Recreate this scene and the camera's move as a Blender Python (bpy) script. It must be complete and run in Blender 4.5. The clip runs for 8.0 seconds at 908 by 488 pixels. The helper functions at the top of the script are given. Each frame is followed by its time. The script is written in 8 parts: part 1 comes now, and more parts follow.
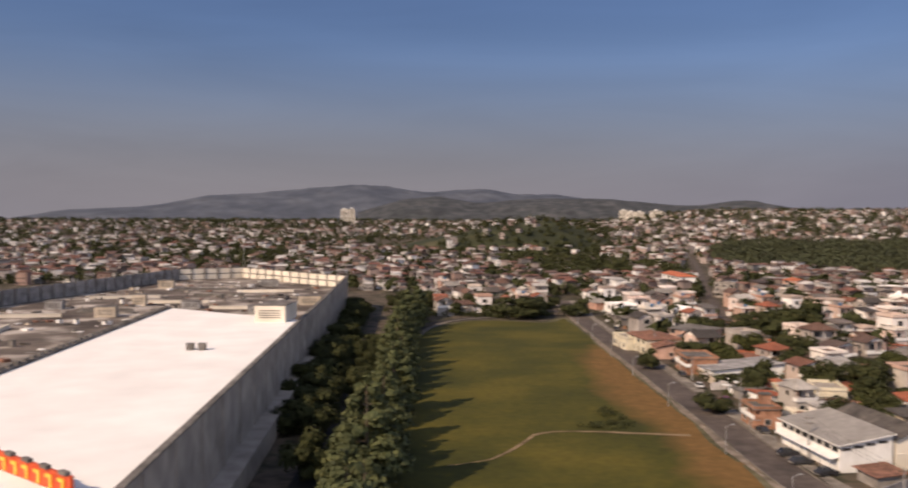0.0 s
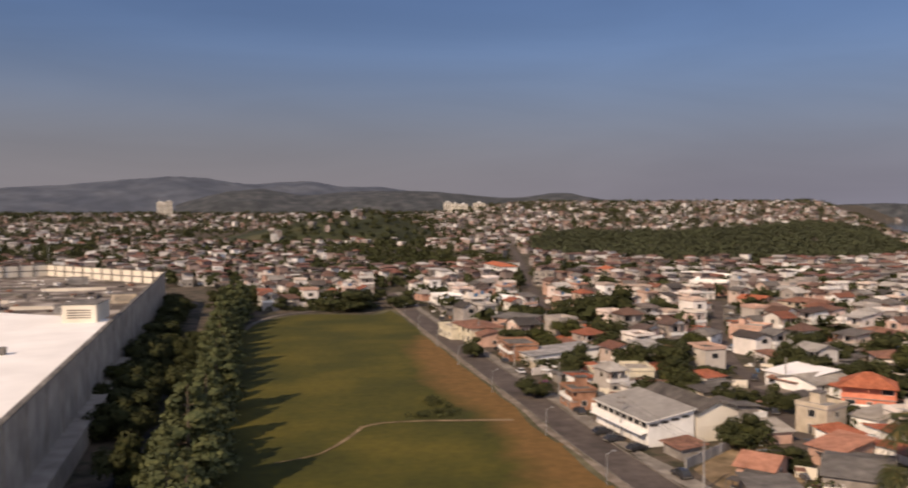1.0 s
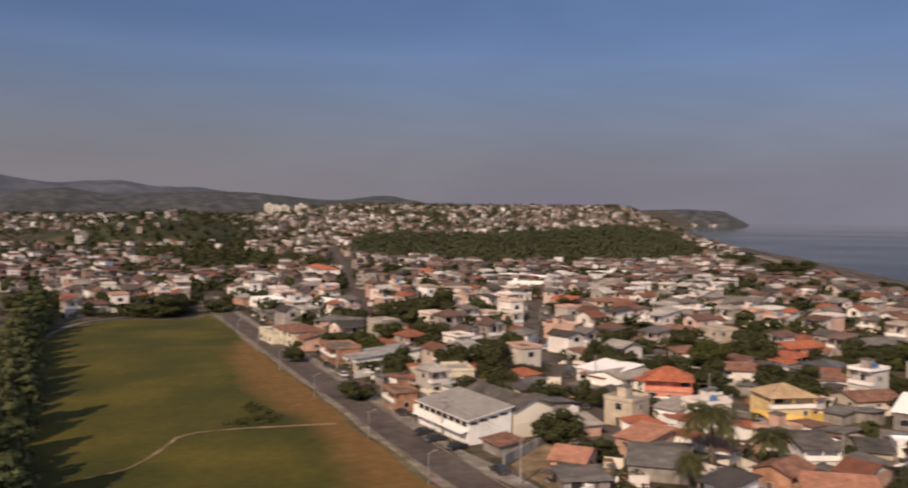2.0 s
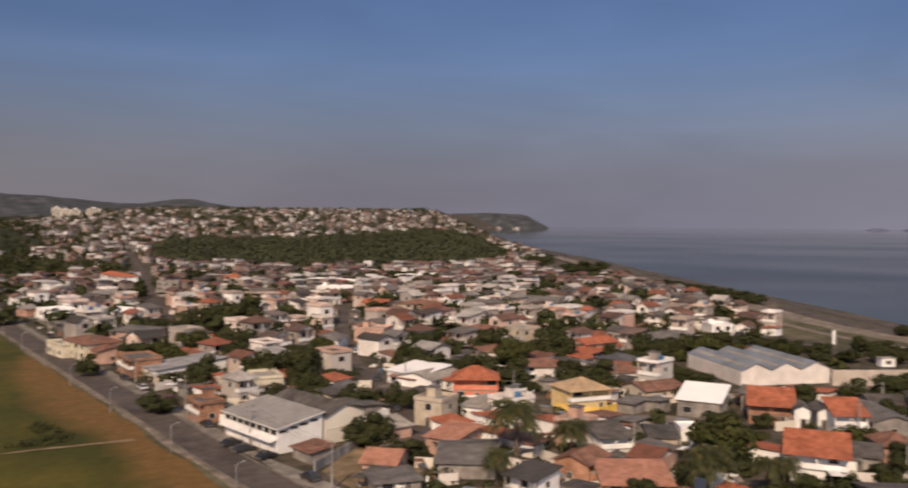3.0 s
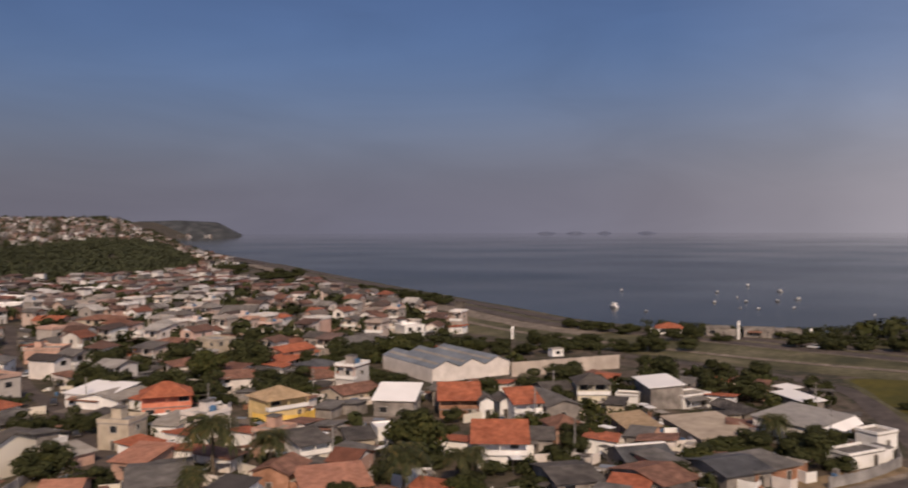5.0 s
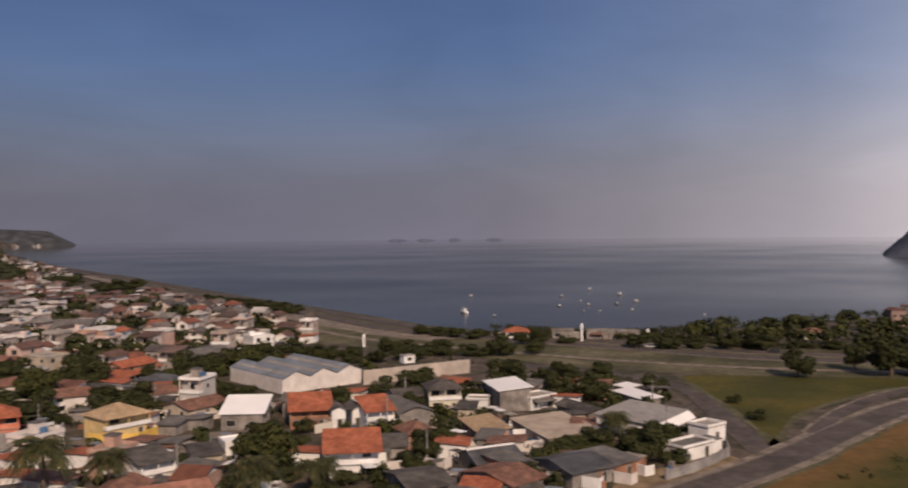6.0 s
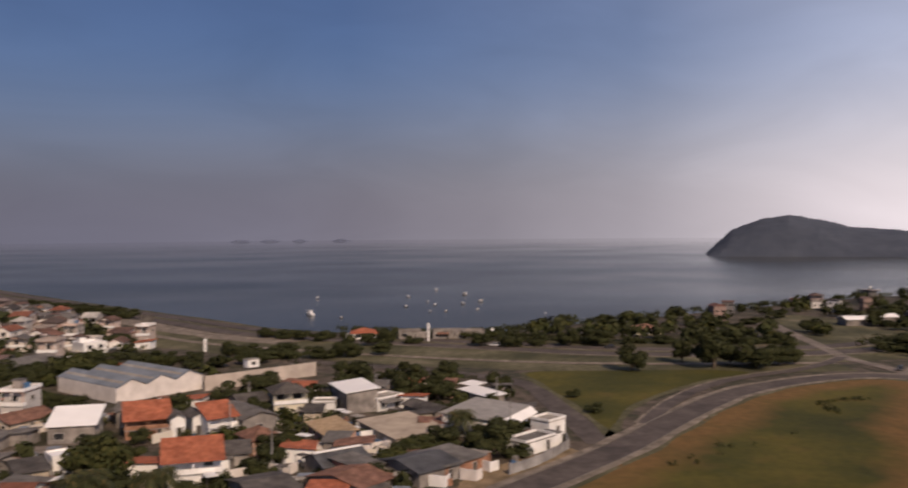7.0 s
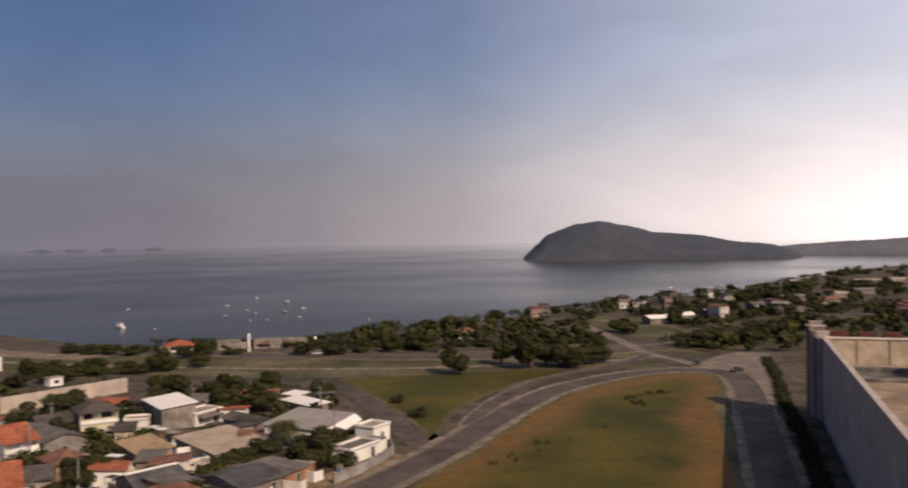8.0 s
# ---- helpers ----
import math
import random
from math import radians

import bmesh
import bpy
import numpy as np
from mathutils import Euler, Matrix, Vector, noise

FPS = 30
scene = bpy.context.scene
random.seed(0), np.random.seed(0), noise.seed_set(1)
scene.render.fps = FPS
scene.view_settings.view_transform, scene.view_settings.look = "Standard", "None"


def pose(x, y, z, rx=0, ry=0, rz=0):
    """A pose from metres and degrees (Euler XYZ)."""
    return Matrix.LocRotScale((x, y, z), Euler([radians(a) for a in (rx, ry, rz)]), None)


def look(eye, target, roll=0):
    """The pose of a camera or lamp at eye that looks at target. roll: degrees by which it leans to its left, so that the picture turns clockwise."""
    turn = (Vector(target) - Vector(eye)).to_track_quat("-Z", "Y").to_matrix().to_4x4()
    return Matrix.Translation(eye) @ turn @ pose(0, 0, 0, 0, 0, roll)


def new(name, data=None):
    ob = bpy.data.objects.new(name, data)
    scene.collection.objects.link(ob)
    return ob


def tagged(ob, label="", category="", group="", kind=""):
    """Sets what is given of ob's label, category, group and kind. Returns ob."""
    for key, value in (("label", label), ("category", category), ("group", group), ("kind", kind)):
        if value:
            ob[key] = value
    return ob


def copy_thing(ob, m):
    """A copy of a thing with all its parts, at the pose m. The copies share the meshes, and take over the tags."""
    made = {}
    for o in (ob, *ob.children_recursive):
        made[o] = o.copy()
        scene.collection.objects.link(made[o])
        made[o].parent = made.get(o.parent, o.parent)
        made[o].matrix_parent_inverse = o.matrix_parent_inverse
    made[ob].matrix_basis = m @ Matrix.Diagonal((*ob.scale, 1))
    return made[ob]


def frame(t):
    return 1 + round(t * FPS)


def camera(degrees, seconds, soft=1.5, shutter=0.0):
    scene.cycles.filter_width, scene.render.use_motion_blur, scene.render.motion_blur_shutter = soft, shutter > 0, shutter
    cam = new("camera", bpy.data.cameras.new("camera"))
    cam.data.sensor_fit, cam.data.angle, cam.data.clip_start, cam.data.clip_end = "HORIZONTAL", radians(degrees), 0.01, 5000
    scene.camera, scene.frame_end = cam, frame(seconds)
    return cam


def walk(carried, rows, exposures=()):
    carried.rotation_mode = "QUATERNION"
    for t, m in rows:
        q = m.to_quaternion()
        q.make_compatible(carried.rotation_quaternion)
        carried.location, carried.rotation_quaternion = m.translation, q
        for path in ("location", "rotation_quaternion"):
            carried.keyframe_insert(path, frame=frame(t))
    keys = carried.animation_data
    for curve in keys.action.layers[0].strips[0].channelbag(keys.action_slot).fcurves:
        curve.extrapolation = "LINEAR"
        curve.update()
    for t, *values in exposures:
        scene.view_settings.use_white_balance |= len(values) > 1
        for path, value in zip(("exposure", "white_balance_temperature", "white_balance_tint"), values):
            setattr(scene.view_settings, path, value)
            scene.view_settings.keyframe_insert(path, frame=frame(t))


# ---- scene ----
from functools import lru_cache

cam = camera(55.2, 8.0, soft=1.9, shutter=0.5)
PATH = [
    (0.0, pose(0, 0, 45, 88.258, 0, 0.000) @ pose(0, 0, 0, 0, 0, 0.122)),
    (0.5, pose(0, 0, 45, 88.097, 0, -5.793) @ pose(0, 0, 0, 0, 0, 0.174)),
    (1.0, pose(0, 0, 45, 87.758, 0, -11.441) @ pose(0, 0, 0, 0, 0, -0.109)),
    (1.2, pose(0, 0, 45, 87.794, 0, -13.661) @ pose(0, 0, 0, 0, 0, -0.070)),
    (2.3, pose(0, 0, 45, 88.039, 0, -26.836) @ pose(0, 0, 0, 0, 0, 0.497)),
    (2.5, pose(0, 0, 45, 88.100, 0, -29.375) @ pose(0, 0, 0, 0, 0, 0.424)),
    (3.0, pose(0, 0, 45, 88.298, 0, -35.620) @ pose(0, 0, 0, 0, 0, 0.344)),
    (3.5, pose(0, 0, 45, 88.485, 0, -41.388) @ pose(0, 0, 0, 0, 0, 0.543)),
    (4.0, pose(0, 0, 45, 88.440, 0, -46.288) @ pose(0, 0, 0, 0, 0, 0.111)),
    (4.5, pose(0, 0, 45, 88.509, 0, -50.866) @ pose(0, 0, 0, 0, 0, 0.029)),
    (4.7, pose(0, 0, 45, 88.580, 0, -52.661) @ pose(0, 0, 0, 0, 0, -0.050)),
    (5.8, pose(0, 0, 45, 89.200, 0, -63.480) @ pose(0, 0, 0, 0, 0, -0.480)),
    (6.0, pose(0, 0, 45, 89.184, 0, -65.346) @ pose(0, 0, 0, 0, 0, -0.504)),
    (6.5, pose(0, 0, 45, 88.994, 0, -70.044) @ pose(0, 0, 0, 0, 0, -0.841)),
    (7.0, pose(0, 0, 45, 89.164, 0, -75.425) @ pose(0, 0, 0, 0, 0, -0.468)),
    (7.5, pose(0, 0, 45, 89.743, 0, -81.299) @ pose(0, 0, 0, 0, 0, -0.235)),
    (8.0, pose(0, 0, 45, 89.472, 0, -87.074) @ pose(0, 0, 0, 0, 0, -0.842)),
]
walk(cam, PATH, [(0, -0.02, 6750, 11), (1.0, -0.12, 6900, 11), (2.5, -0.23, 6850, 12), (3.5, -0.38, 6700, 11), (4.5, -0.52, 6580, 12), (6.0, -0.62, 6680, 14.5), (7.0, -0.62, 6620, 14.5), (8.0, -0.5, 7000, 12.5)])

# ---------------------------------------------------------------- light
SUN_AZ, SUN_EL = 229.0, 37.0
world = bpy.data.worlds.new("world")
scene.world = world
world.use_nodes = True
wn, wl = world.node_tree.nodes, world.node_tree.links
sky = wn.new("ShaderNodeTexSky")
sky.sky_type, sky.sun_disc = "NISHITA", False
sky.sun_elevation, sky.sun_rotation = radians(SUN_EL), radians(SUN_AZ)
sky.altitude, sky.air_density, sky.dust_density, sky.ozone_density = 50, 1.0, 2.2, 3.0
# haze: thickens towards the horizon and brightens towards the sun
wtc = wn.new("ShaderNodeTexCoord")
wsep = wn.new("ShaderNodeSeparateXYZ")
wl.new(wtc.outputs["Generated"], wsep.inputs[0])
hz = wn.new("ShaderNodeMapRange")
hz.interpolation_type = "SMOOTHERSTEP"
hz.inputs[1].default_value, hz.inputs[2].default_value, hz.inputs[3].default_value, hz.inputs[4].default_value = -0.03, 0.24, 1.0, 0.0
wl.new(wsep.outputs[2], hz.inputs[0])
def sky_ramp(azimuth, stops):
    """A colour by the angle from an azimuth: 0 opposite, 0.5 abeam, 1 towards it."""
    dot = wn.new("ShaderNodeVectorMath")
    dot.operation = "DOT_PRODUCT"
    dot.inputs[1].default_value = (math.sin(radians(azimuth)), math.cos(radians(azimuth)), 0)
    wl.new(wtc.outputs["Generated"], dot.inputs[0])
    rng0 = wn.new("ShaderNodeMapRange")
    rng0.inputs[1].default_value, rng0.inputs[2].default_value = -1, 1
    wl.new(dot.outputs["Value"], rng0.inputs[0])
    ramp = wn.new("ShaderNodeValToRGB")
    while len(ramp.color_ramp.elements) < len(stops):
        ramp.color_ramp.elements.new(0.5)
    for e, (p, c) in zip(ramp.color_ramp.elements, stops):
        e.position, e.color = p, (*c, 1)
    wl.new(rng0.outputs[0], ramp.inputs[0])
    return ramp


# the low haze is grey-mauve inland and bright and warm over the bay, on the sun's side of the water
glow = sky_ramp(168, ((0.0, (2.6, 2.45, 2.75)), (0.12, (2.28, 2.22, 2.78)), (0.27, (2.4, 2.4, 3.14)), (0.38, (2.82, 2.76, 3.5)), (0.5, (3.3, 3.05, 3.5)), (0.6, (4.9, 4.4, 4.7)), (0.8, (9.6, 8.1, 7.8)), (0.92, (10.0, 8.2, 7.4)), (1.0, (8, 6.6, 6))))
tint = wn.new("ShaderNodeMix")
tint.data_type, tint.blend_type = "RGBA", "MULTIPLY"
tint.inputs["Factor"].default_value = 1.0
tint.inputs[7].default_value = (0.6, 0.645, 0.83, 1)
wl.new(sky.outputs[0], tint.inputs[6])
hazy = wn.new("ShaderNodeMix")
hazy.data_type = "RGBA"
wl.new(hz.outputs[0], hazy.inputs["Factor"])
wl.new(tint.outputs[2], hazy.inputs[6])
wl.new(glow.outputs[0], hazy.inputs[7])
veil = sky_ramp(168, ((0.0, (0, 0, 0)), (0.42, (0, 0, 0)), (0.58, (1.3, 1.4, 1.65)), (0.8, (7.2, 7.2, 7.7)), (0.92, (2.5, 2.5, 2.7)), (1.0, (1.5, 1.5, 1.6))))
high = wn.new("ShaderNodeMix")
high.data_type, high.blend_type = "RGBA", "ADD"
high.inputs["Factor"].default_value = 1.0
wl.new(hazy.outputs[2], high.inputs[6])
wl.new(veil.outputs[0], high.inputs[7])
# faint high wisps
wmap = wn.new("ShaderNodeMapping")
wmap.inputs["Rotation"].default_value, wmap.inputs["Scale"].default_value = (0, 0, 0.5), (1.2, 3.0, 9.0)
wl.new(wtc.outputs["Generated"], wmap.inputs[0])
wisp = wn.new("ShaderNodeTexNoise")
wisp.inputs["Scale"].default_value, wisp.inputs["Detail"].default_value, wisp.inputs["Distortion"].default_value = 1.6, 6, 0.8
wl.new(wmap.outputs[0], wisp.inputs["Vector"])
thin = wn.new("ShaderNodeMapRange")
thin.inputs[1].default_value, thin.inputs[2].default_value, thin.inputs[3].default_value, thin.inputs[4].default_value = 0.3, 0.75, 0.95, 1.09
wl.new(wisp.outputs[0], thin.inputs[0])
wisps = wn.new("ShaderNodeVectorMath")
wisps.operation = "SCALE"
wl.new(high.outputs[2], wisps.inputs[0])
wl.new(thin.outputs[0], wisps.inputs["Scale"])
wl.new(wisps.outputs[0], wn["Background"].inputs[0])
wn["Background"].inputs[1].default_value = 0.1

sun = bpy.data.lights.new("sun", "SUN")
sun.energy, sun.angle, sun.color = 4.9, radians(0.6), (1.0, 0.77, 0.55)
sa, se = radians(SUN_AZ), radians(SUN_EL)
new("sun", sun).matrix_world = look((math.sin(sa) * math.cos(se) * 300, math.cos(sa) * math.cos(se) * 300, math.sin(se) * 300), (0, 0, 0))


# ---------------------------------------------------------------- materials
def mat(name, stops, scale=1.0, rough=0.85, metal=0.0, vary="none", bump=0.3, detail=6.0, fine=None, spec=0.3,
        stain=0.25, stain_scale=0.15):
    """A surface whose colour runs through stops (position, rgb): by object, by island or by a noise; a second noise stains it."""
    m = bpy.data.materials.new(name)
    m.use_nodes = True
    n, l = m.node_tree.nodes, m.node_tree.links
    b = n["Principled BSDF"]
    b.inputs["Roughness"].default_value, b.inputs["Metallic"].default_value = rough, metal
    b.inputs["Specular IOR Level"].default_value = spec
    tc = n.new("ShaderNodeTexCoord")
    geo = n.new("ShaderNodeNewGeometry")
    src = geo.outputs["Position"]
    ramp = n.new("ShaderNodeValToRGB")
    while len(ramp.color_ramp.elements) < len(stops):
        ramp.color_ramp.elements.new(0.5)
    for e, (p, c) in zip(ramp.color_ramp.elements, stops):
        e.position, e.color = p, (*c, 1)
    noise1 = n.new("ShaderNodeTexNoise")
    noise1.inputs["Scale"].default_value, noise1.inputs["Detail"].default_value = scale, detail
    l.new(src, noise1.inputs["Vector"])
    if vary == "object":
        info = n.new("ShaderNodeObjectInfo")
        l.new(info.outputs["Random"], ramp.inputs[0])
    elif vary == "island":
        l.new(geo.outputs["Random Per Island"], ramp.inputs[0])
    else:
        l.new(noise1.outputs[0], ramp.inputs[0])
    noise2 = n.new("ShaderNodeTexNoise")
    noise2.inputs["Scale"].default_value, noise2.inputs["Detail"].default_value = stain_scale, 5
    l.new(src, noise2.inputs["Vector"])
    mul = n.new("ShaderNodeMapRange")
    mul.inputs[1].default_value, mul.inputs[2].default_value = 0.3, 0.7
    mul.inputs[3].default_value, mul.inputs[4].default_value = 1 - stain, 1 + stain * 0.4
    l.new(noise2.outputs[0], mul.inputs[0])
    grain = n.new("ShaderNodeMapRange")
    grain.inputs[1].default_value, grain.inputs[2].default_value = 0.25, 0.75
    grain.inputs[3].default_value, grain.inputs[4].default_value = 1 - stain * 0.6, 1 + stain * 0.3
    l.new(noise1.outputs[0], grain.inputs[0])
    both = n.new("ShaderNodeMath")
    both.operation = "MULTIPLY"
    l.new(mul.outputs[0], both.inputs[0])
    l.new(grain.outputs[0], both.inputs[1])
    mix = n.new("ShaderNodeVectorMath")
    mix.operation = "SCALE"
    l.new(ramp.outputs[0], mix.inputs[0])
    l.new(both.outputs[0], mix.inputs["Scale"])
    l.new(mix.outputs[0], b.inputs["Base Color"])
    if bump:
        height = noise1.outputs[0]
        if fine:
            wave = n.new("ShaderNodeTexWave")
            wave.inputs["Scale"].default_value, wave.bands_direction = fine, "DIAGONAL"
            l.new(tc.outputs["Object"], wave.inputs["Vector"])
            height = wave.outputs[1]
        bp = n.new("ShaderNodeBump")
        bp.inputs["Strength"].default_value, bp.inputs["Distance"].default_value = bump, 0.08
        l.new(height, bp.inputs["Height"])
        l.new(bp.outputs[0], b.inputs["Normal"])
    return m


M = {}
M["ground"] = mat("ground_dust", [(0.3, (0.085, 0.067, 0.048)), (0.45, (0.14, 0.108, 0.08)), (0.55, (0.044, 0.043, 0.022)), (0.68, (0.11, 0.084, 0.062))], 0.07, 0.95, stain=0.45, stain_scale=0.35)
M["meadow"] = mat("meadow_grass", [(0.34, (0.041, 0.043, 0.0035)), (0.5, (0.064, 0.059, 0.005)), (0.64, (0.092, 0.076, 0.008))], 0.035, 0.95, bump=0.3, detail=6, stain=0.22, stain_scale=0.5)
M["dry"] = mat("dry_grass", [(0.3, (0.15, 0.115, 0.03)), (0.5, (0.24, 0.165, 0.055)), (0.7, (0.3, 0.215, 0.09))], 0.08, 0.95, bump=0.5, detail=10, stain=0.3, stain_scale=0.7)
M["dirt"] = mat("trodden_earth", [(0.3, (0.16, 0.115, 0.06)), (0.7, (0.28, 0.2, 0.12))], 0.3, 0.95)
M["ground_pale"] = mat("dusty_pavement", [(0.3, (0.19, 0.165, 0.14)), (0.7, (0.27, 0.24, 0.2))], 0.3, 0.95, stain=0.35)
M["dust_road"] = mat("dusty_worn_asphalt", [(0.3, (0.17, 0.14, 0.115)), (0.7, (0.26, 0.215, 0.175))], 0.15, 0.95, stain=0.35, stain_scale=0.4)
M["asphalt"] = mat("asphalt", [(0.3, (0.072, 0.058, 0.05)), (0.7, (0.125, 0.1, 0.084))], 0.12, 0.9, stain=0.28, stain_scale=0.5)
M["dust"] = mat("dusty_shoulder", [(0.3, (0.16, 0.128, 0.096)), (0.7, (0.28, 0.23, 0.178))], 0.3, 0.95, stain=0.3)
# near-black service road asphalt: the shade between the tree rows is in its colour
M["asphalt_shaded"] = mat("asphalt_shaded", [(0.3, (0.022, 0.02, 0.018)), (0.7, (0.036, 0.033, 0.029))], 0.15, 0.9, stain=0.35)
M["kerb"] = mat("kerb_concrete", [(0.3, (0.14, 0.12, 0.1)), (0.7, (0.22, 0.19, 0.16))], 0.4, 0.9)
M["verge"] = mat("verge", [(0.35, (0.062, 0.06, 0.026)), (0.55, (0.112, 0.1, 0.05)), (0.7, (0.165, 0.142, 0.088))], 0.05, 0.95, stain=0.3, stain_scale=0.4)
M["shore"] = mat("shore_scrub", [(0.35, (0.05, 0.048, 0.022)), (0.55, (0.09, 0.08, 0.04)), (0.72, (0.16, 0.13, 0.08))], 0.06, 0.95, stain=0.35, stain_scale=0.3)
M["roof_white"] = mat("white_roof_membrane", [(0.35, (0.86, 0.83, 0.79)), (0.7, (0.9, 0.87, 0.83))], 0.12, 0.7, stain=0.07, stain_scale=0.08)
M["concrete"] = mat("grey_concrete", [(0.35, (0.25, 0.24, 0.235)), (0.7, (0.37, 0.355, 0.34))], 0.35, 0.9, stain=0.35, stain_scale=0.2)
M["pale_wall"] = mat("pale_wall_plaster", [(0.35, (0.36, 0.315, 0.27)), (0.7, (0.44, 0.39, 0.335))], 0.2, 0.9, stain=0.22, stain_scale=0.1)
M["concrete_dark"] = mat("weathered_concrete", [(0.35, (0.13, 0.12, 0.11)), (0.7, (0.22, 0.2, 0.18))], 0.3, 0.9, stain=0.4)
M["cream"] = mat("cream_paint", [(0.35, (0.62, 0.56, 0.42)), (0.7, (0.7, 0.64, 0.5))], 0.4, 0.8, stain=0.2)
M["cream_pale"] = mat("pale_cream_paint", [(0.35, (0.66, 0.6, 0.5)), (0.7, (0.74, 0.68, 0.58))], 0.1, 0.8, stain=0.12)
M["wall_beige"] = mat("beige_wall_plaster", [(0.35, (0.44, 0.375, 0.32)), (0.7, (0.52, 0.45, 0.39))], 0.3, 0.9, stain=0.2, stain_scale=0.12)
M["white"] = mat("white_paint", [(0.35, (0.78, 0.76, 0.72)), (0.7, (0.86, 0.84, 0.81))], 0.5, 0.75, stain=0.12)
M["beige"] = mat("beige_paint", [(0.35, (0.45, 0.38, 0.29)), (0.7, (0.55, 0.47, 0.37))], 0.5, 0.85, stain=0.25)
M["wall_pink"] = mat("pale_pinkish_plaster", [(0.35, (0.66, 0.6, 0.55)), (0.7, (0.74, 0.68, 0.63))], 0.5, 0.85, stain=0.12)
M["pink"] = mat("salmon_paint", [(0.35, (0.48, 0.3, 0.23)), (0.7, (0.58, 0.38, 0.3))], 0.5, 0.85, stain=0.25)
M["brick"] = mat("bare_brick", [(0.35, (0.3, 0.15, 0.09)), (0.7, (0.42, 0.23, 0.15))], 0.6, 0.92, stain=0.35)
M["orange"] = mat("orange_paint", [(0.35, (0.62, 0.2, 0.12)), (0.7, (0.72, 0.28, 0.18))], 0.5, 0.8, stain=0.2)
M["yellow"] = mat("yellow_paint", [(0.35, (0.78, 0.5, 0.1)), (0.7, (0.84, 0.58, 0.18))], 0.5, 0.8, stain=0.2)
M["yellow_pale"] = mat("pale_yellow_paint", [(0.35, (0.7, 0.52, 0.24)), (0.7, (0.77, 0.6, 0.32))], 0.5, 0.8, stain=0.2)
M["greywall"] = mat("grey_plaster", [(0.35, (0.22, 0.195, 0.175)), (0.7, (0.33, 0.298, 0.268))], 0.5, 0.9, stain=0.35)
M["walls"] = mat("mixed_house_paint", [(0.0, (0.74, 0.68, 0.61)), (0.13, (0.85, 0.82, 0.78)), (0.24, (0.66, 0.52, 0.44)), (0.34, (0.28, 0.245, 0.22)), (0.44, (0.8, 0.73, 0.65)), (0.55, (0.45, 0.25, 0.18)), (0.64, (0.72, 0.56, 0.49)), (0.74, (0.86, 0.84, 0.81)), (0.88, (0.36, 0.32, 0.29))], 0.5, 0.9, vary="object", stain=0.22)
M["tile_red"] = mat("red_clay_tile", [(0.3, (0.43, 0.125, 0.06)), (0.7, (0.55, 0.185, 0.095))], 0.9, 0.85, bump=0.6, fine=6.0, stain=0.3, stain_scale=0.3)
M["tile_pink"] = mat("faded_clay_tile", [(0.3, (0.47, 0.215, 0.135)), (0.7, (0.58, 0.28, 0.185))], 0.9, 0.85, bump=0.6, fine=6.0, stain=0.25, stain_scale=0.3)
M["tile_tan"] = mat("tan_clay_tile", [(0.3, (0.52, 0.36, 0.2)), (0.7, (0.62, 0.44, 0.27))], 0.9, 0.85, bump=0.6, fine=6.0, stain=0.25)
M["tile_brown"] = mat("old_clay_tile", [(0.3, (0.235, 0.115, 0.076)), (0.7, (0.335, 0.175, 0.12))], 0.9, 0.9, bump=0.6, fine=6.0, stain=0.35, stain_scale=0.4)
M["tile_dark"] = mat("dark_fibre_cement", [(0.3, (0.095, 0.083, 0.074)), (0.7, (0.16, 0.14, 0.122))], 0.5, 0.9, bump=0.6, fine=5.0, stain=0.4)
M["fibre"] = mat("grey_fibre_cement", [(0.3, (0.155, 0.141, 0.126)), (0.7, (0.225, 0.205, 0.184))], 0.5, 0.9, bump=0.6, fine=5.0, stain=0.35)
M["fibre_pale"] = mat("pale_fibre_cement", [(0.3, (0.36, 0.32, 0.27)), (0.7, (0.46, 0.41, 0.35))], 0.5, 0.9, bump=0.6, fine=5.0, stain=0.25)
M["roof_beige"] = mat("beige_roof_slab", [(0.3, (0.42, 0.34, 0.255)), (0.7, (0.5, 0.41, 0.31))], 0.4, 0.9, stain=0.2)
M["fibre_mid"] = mat("weathered_grey_sheet", [(0.3, (0.29, 0.27, 0.245)), (0.7, (0.35, 0.325, 0.295))], 0.5, 0.9, bump=0.4, fine=5.0, stain=0.12)
M["slate"] = mat("slate_grey_sheet", [(0.3, (0.085, 0.085, 0.09)), (0.7, (0.14, 0.14, 0.145))], 0.4, 0.8, bump=0.6, fine=5.0, stain=0.35)
M["metal_blue"] = mat("blue_grey_sheet_metal", [(0.3, (0.2, 0.225, 0.255)), (0.7, (0.27, 0.295, 0.325))], 0.2, 0.6, metal=0.1, bump=0.5, fine=3.0, stain=0.2)
M["roofs"] = mat("mixed_roofs", [(0.0, (0.32, 0.11, 0.062)), (0.15, (0.14, 0.083, 0.062)), (0.29, (0.19, 0.108, 0.08)), (0.43, (0.066, 0.058, 0.053)), (0.57, (0.2, 0.178, 0.158)), (0.7, (0.25, 0.11, 0.07)), (0.8, (0.095, 0.082, 0.074)), (0.95, (0.56, 0.52, 0.47))], 0.6, 0.9, vary="object", bump=0.6, fine=5.0, stain=0.35)
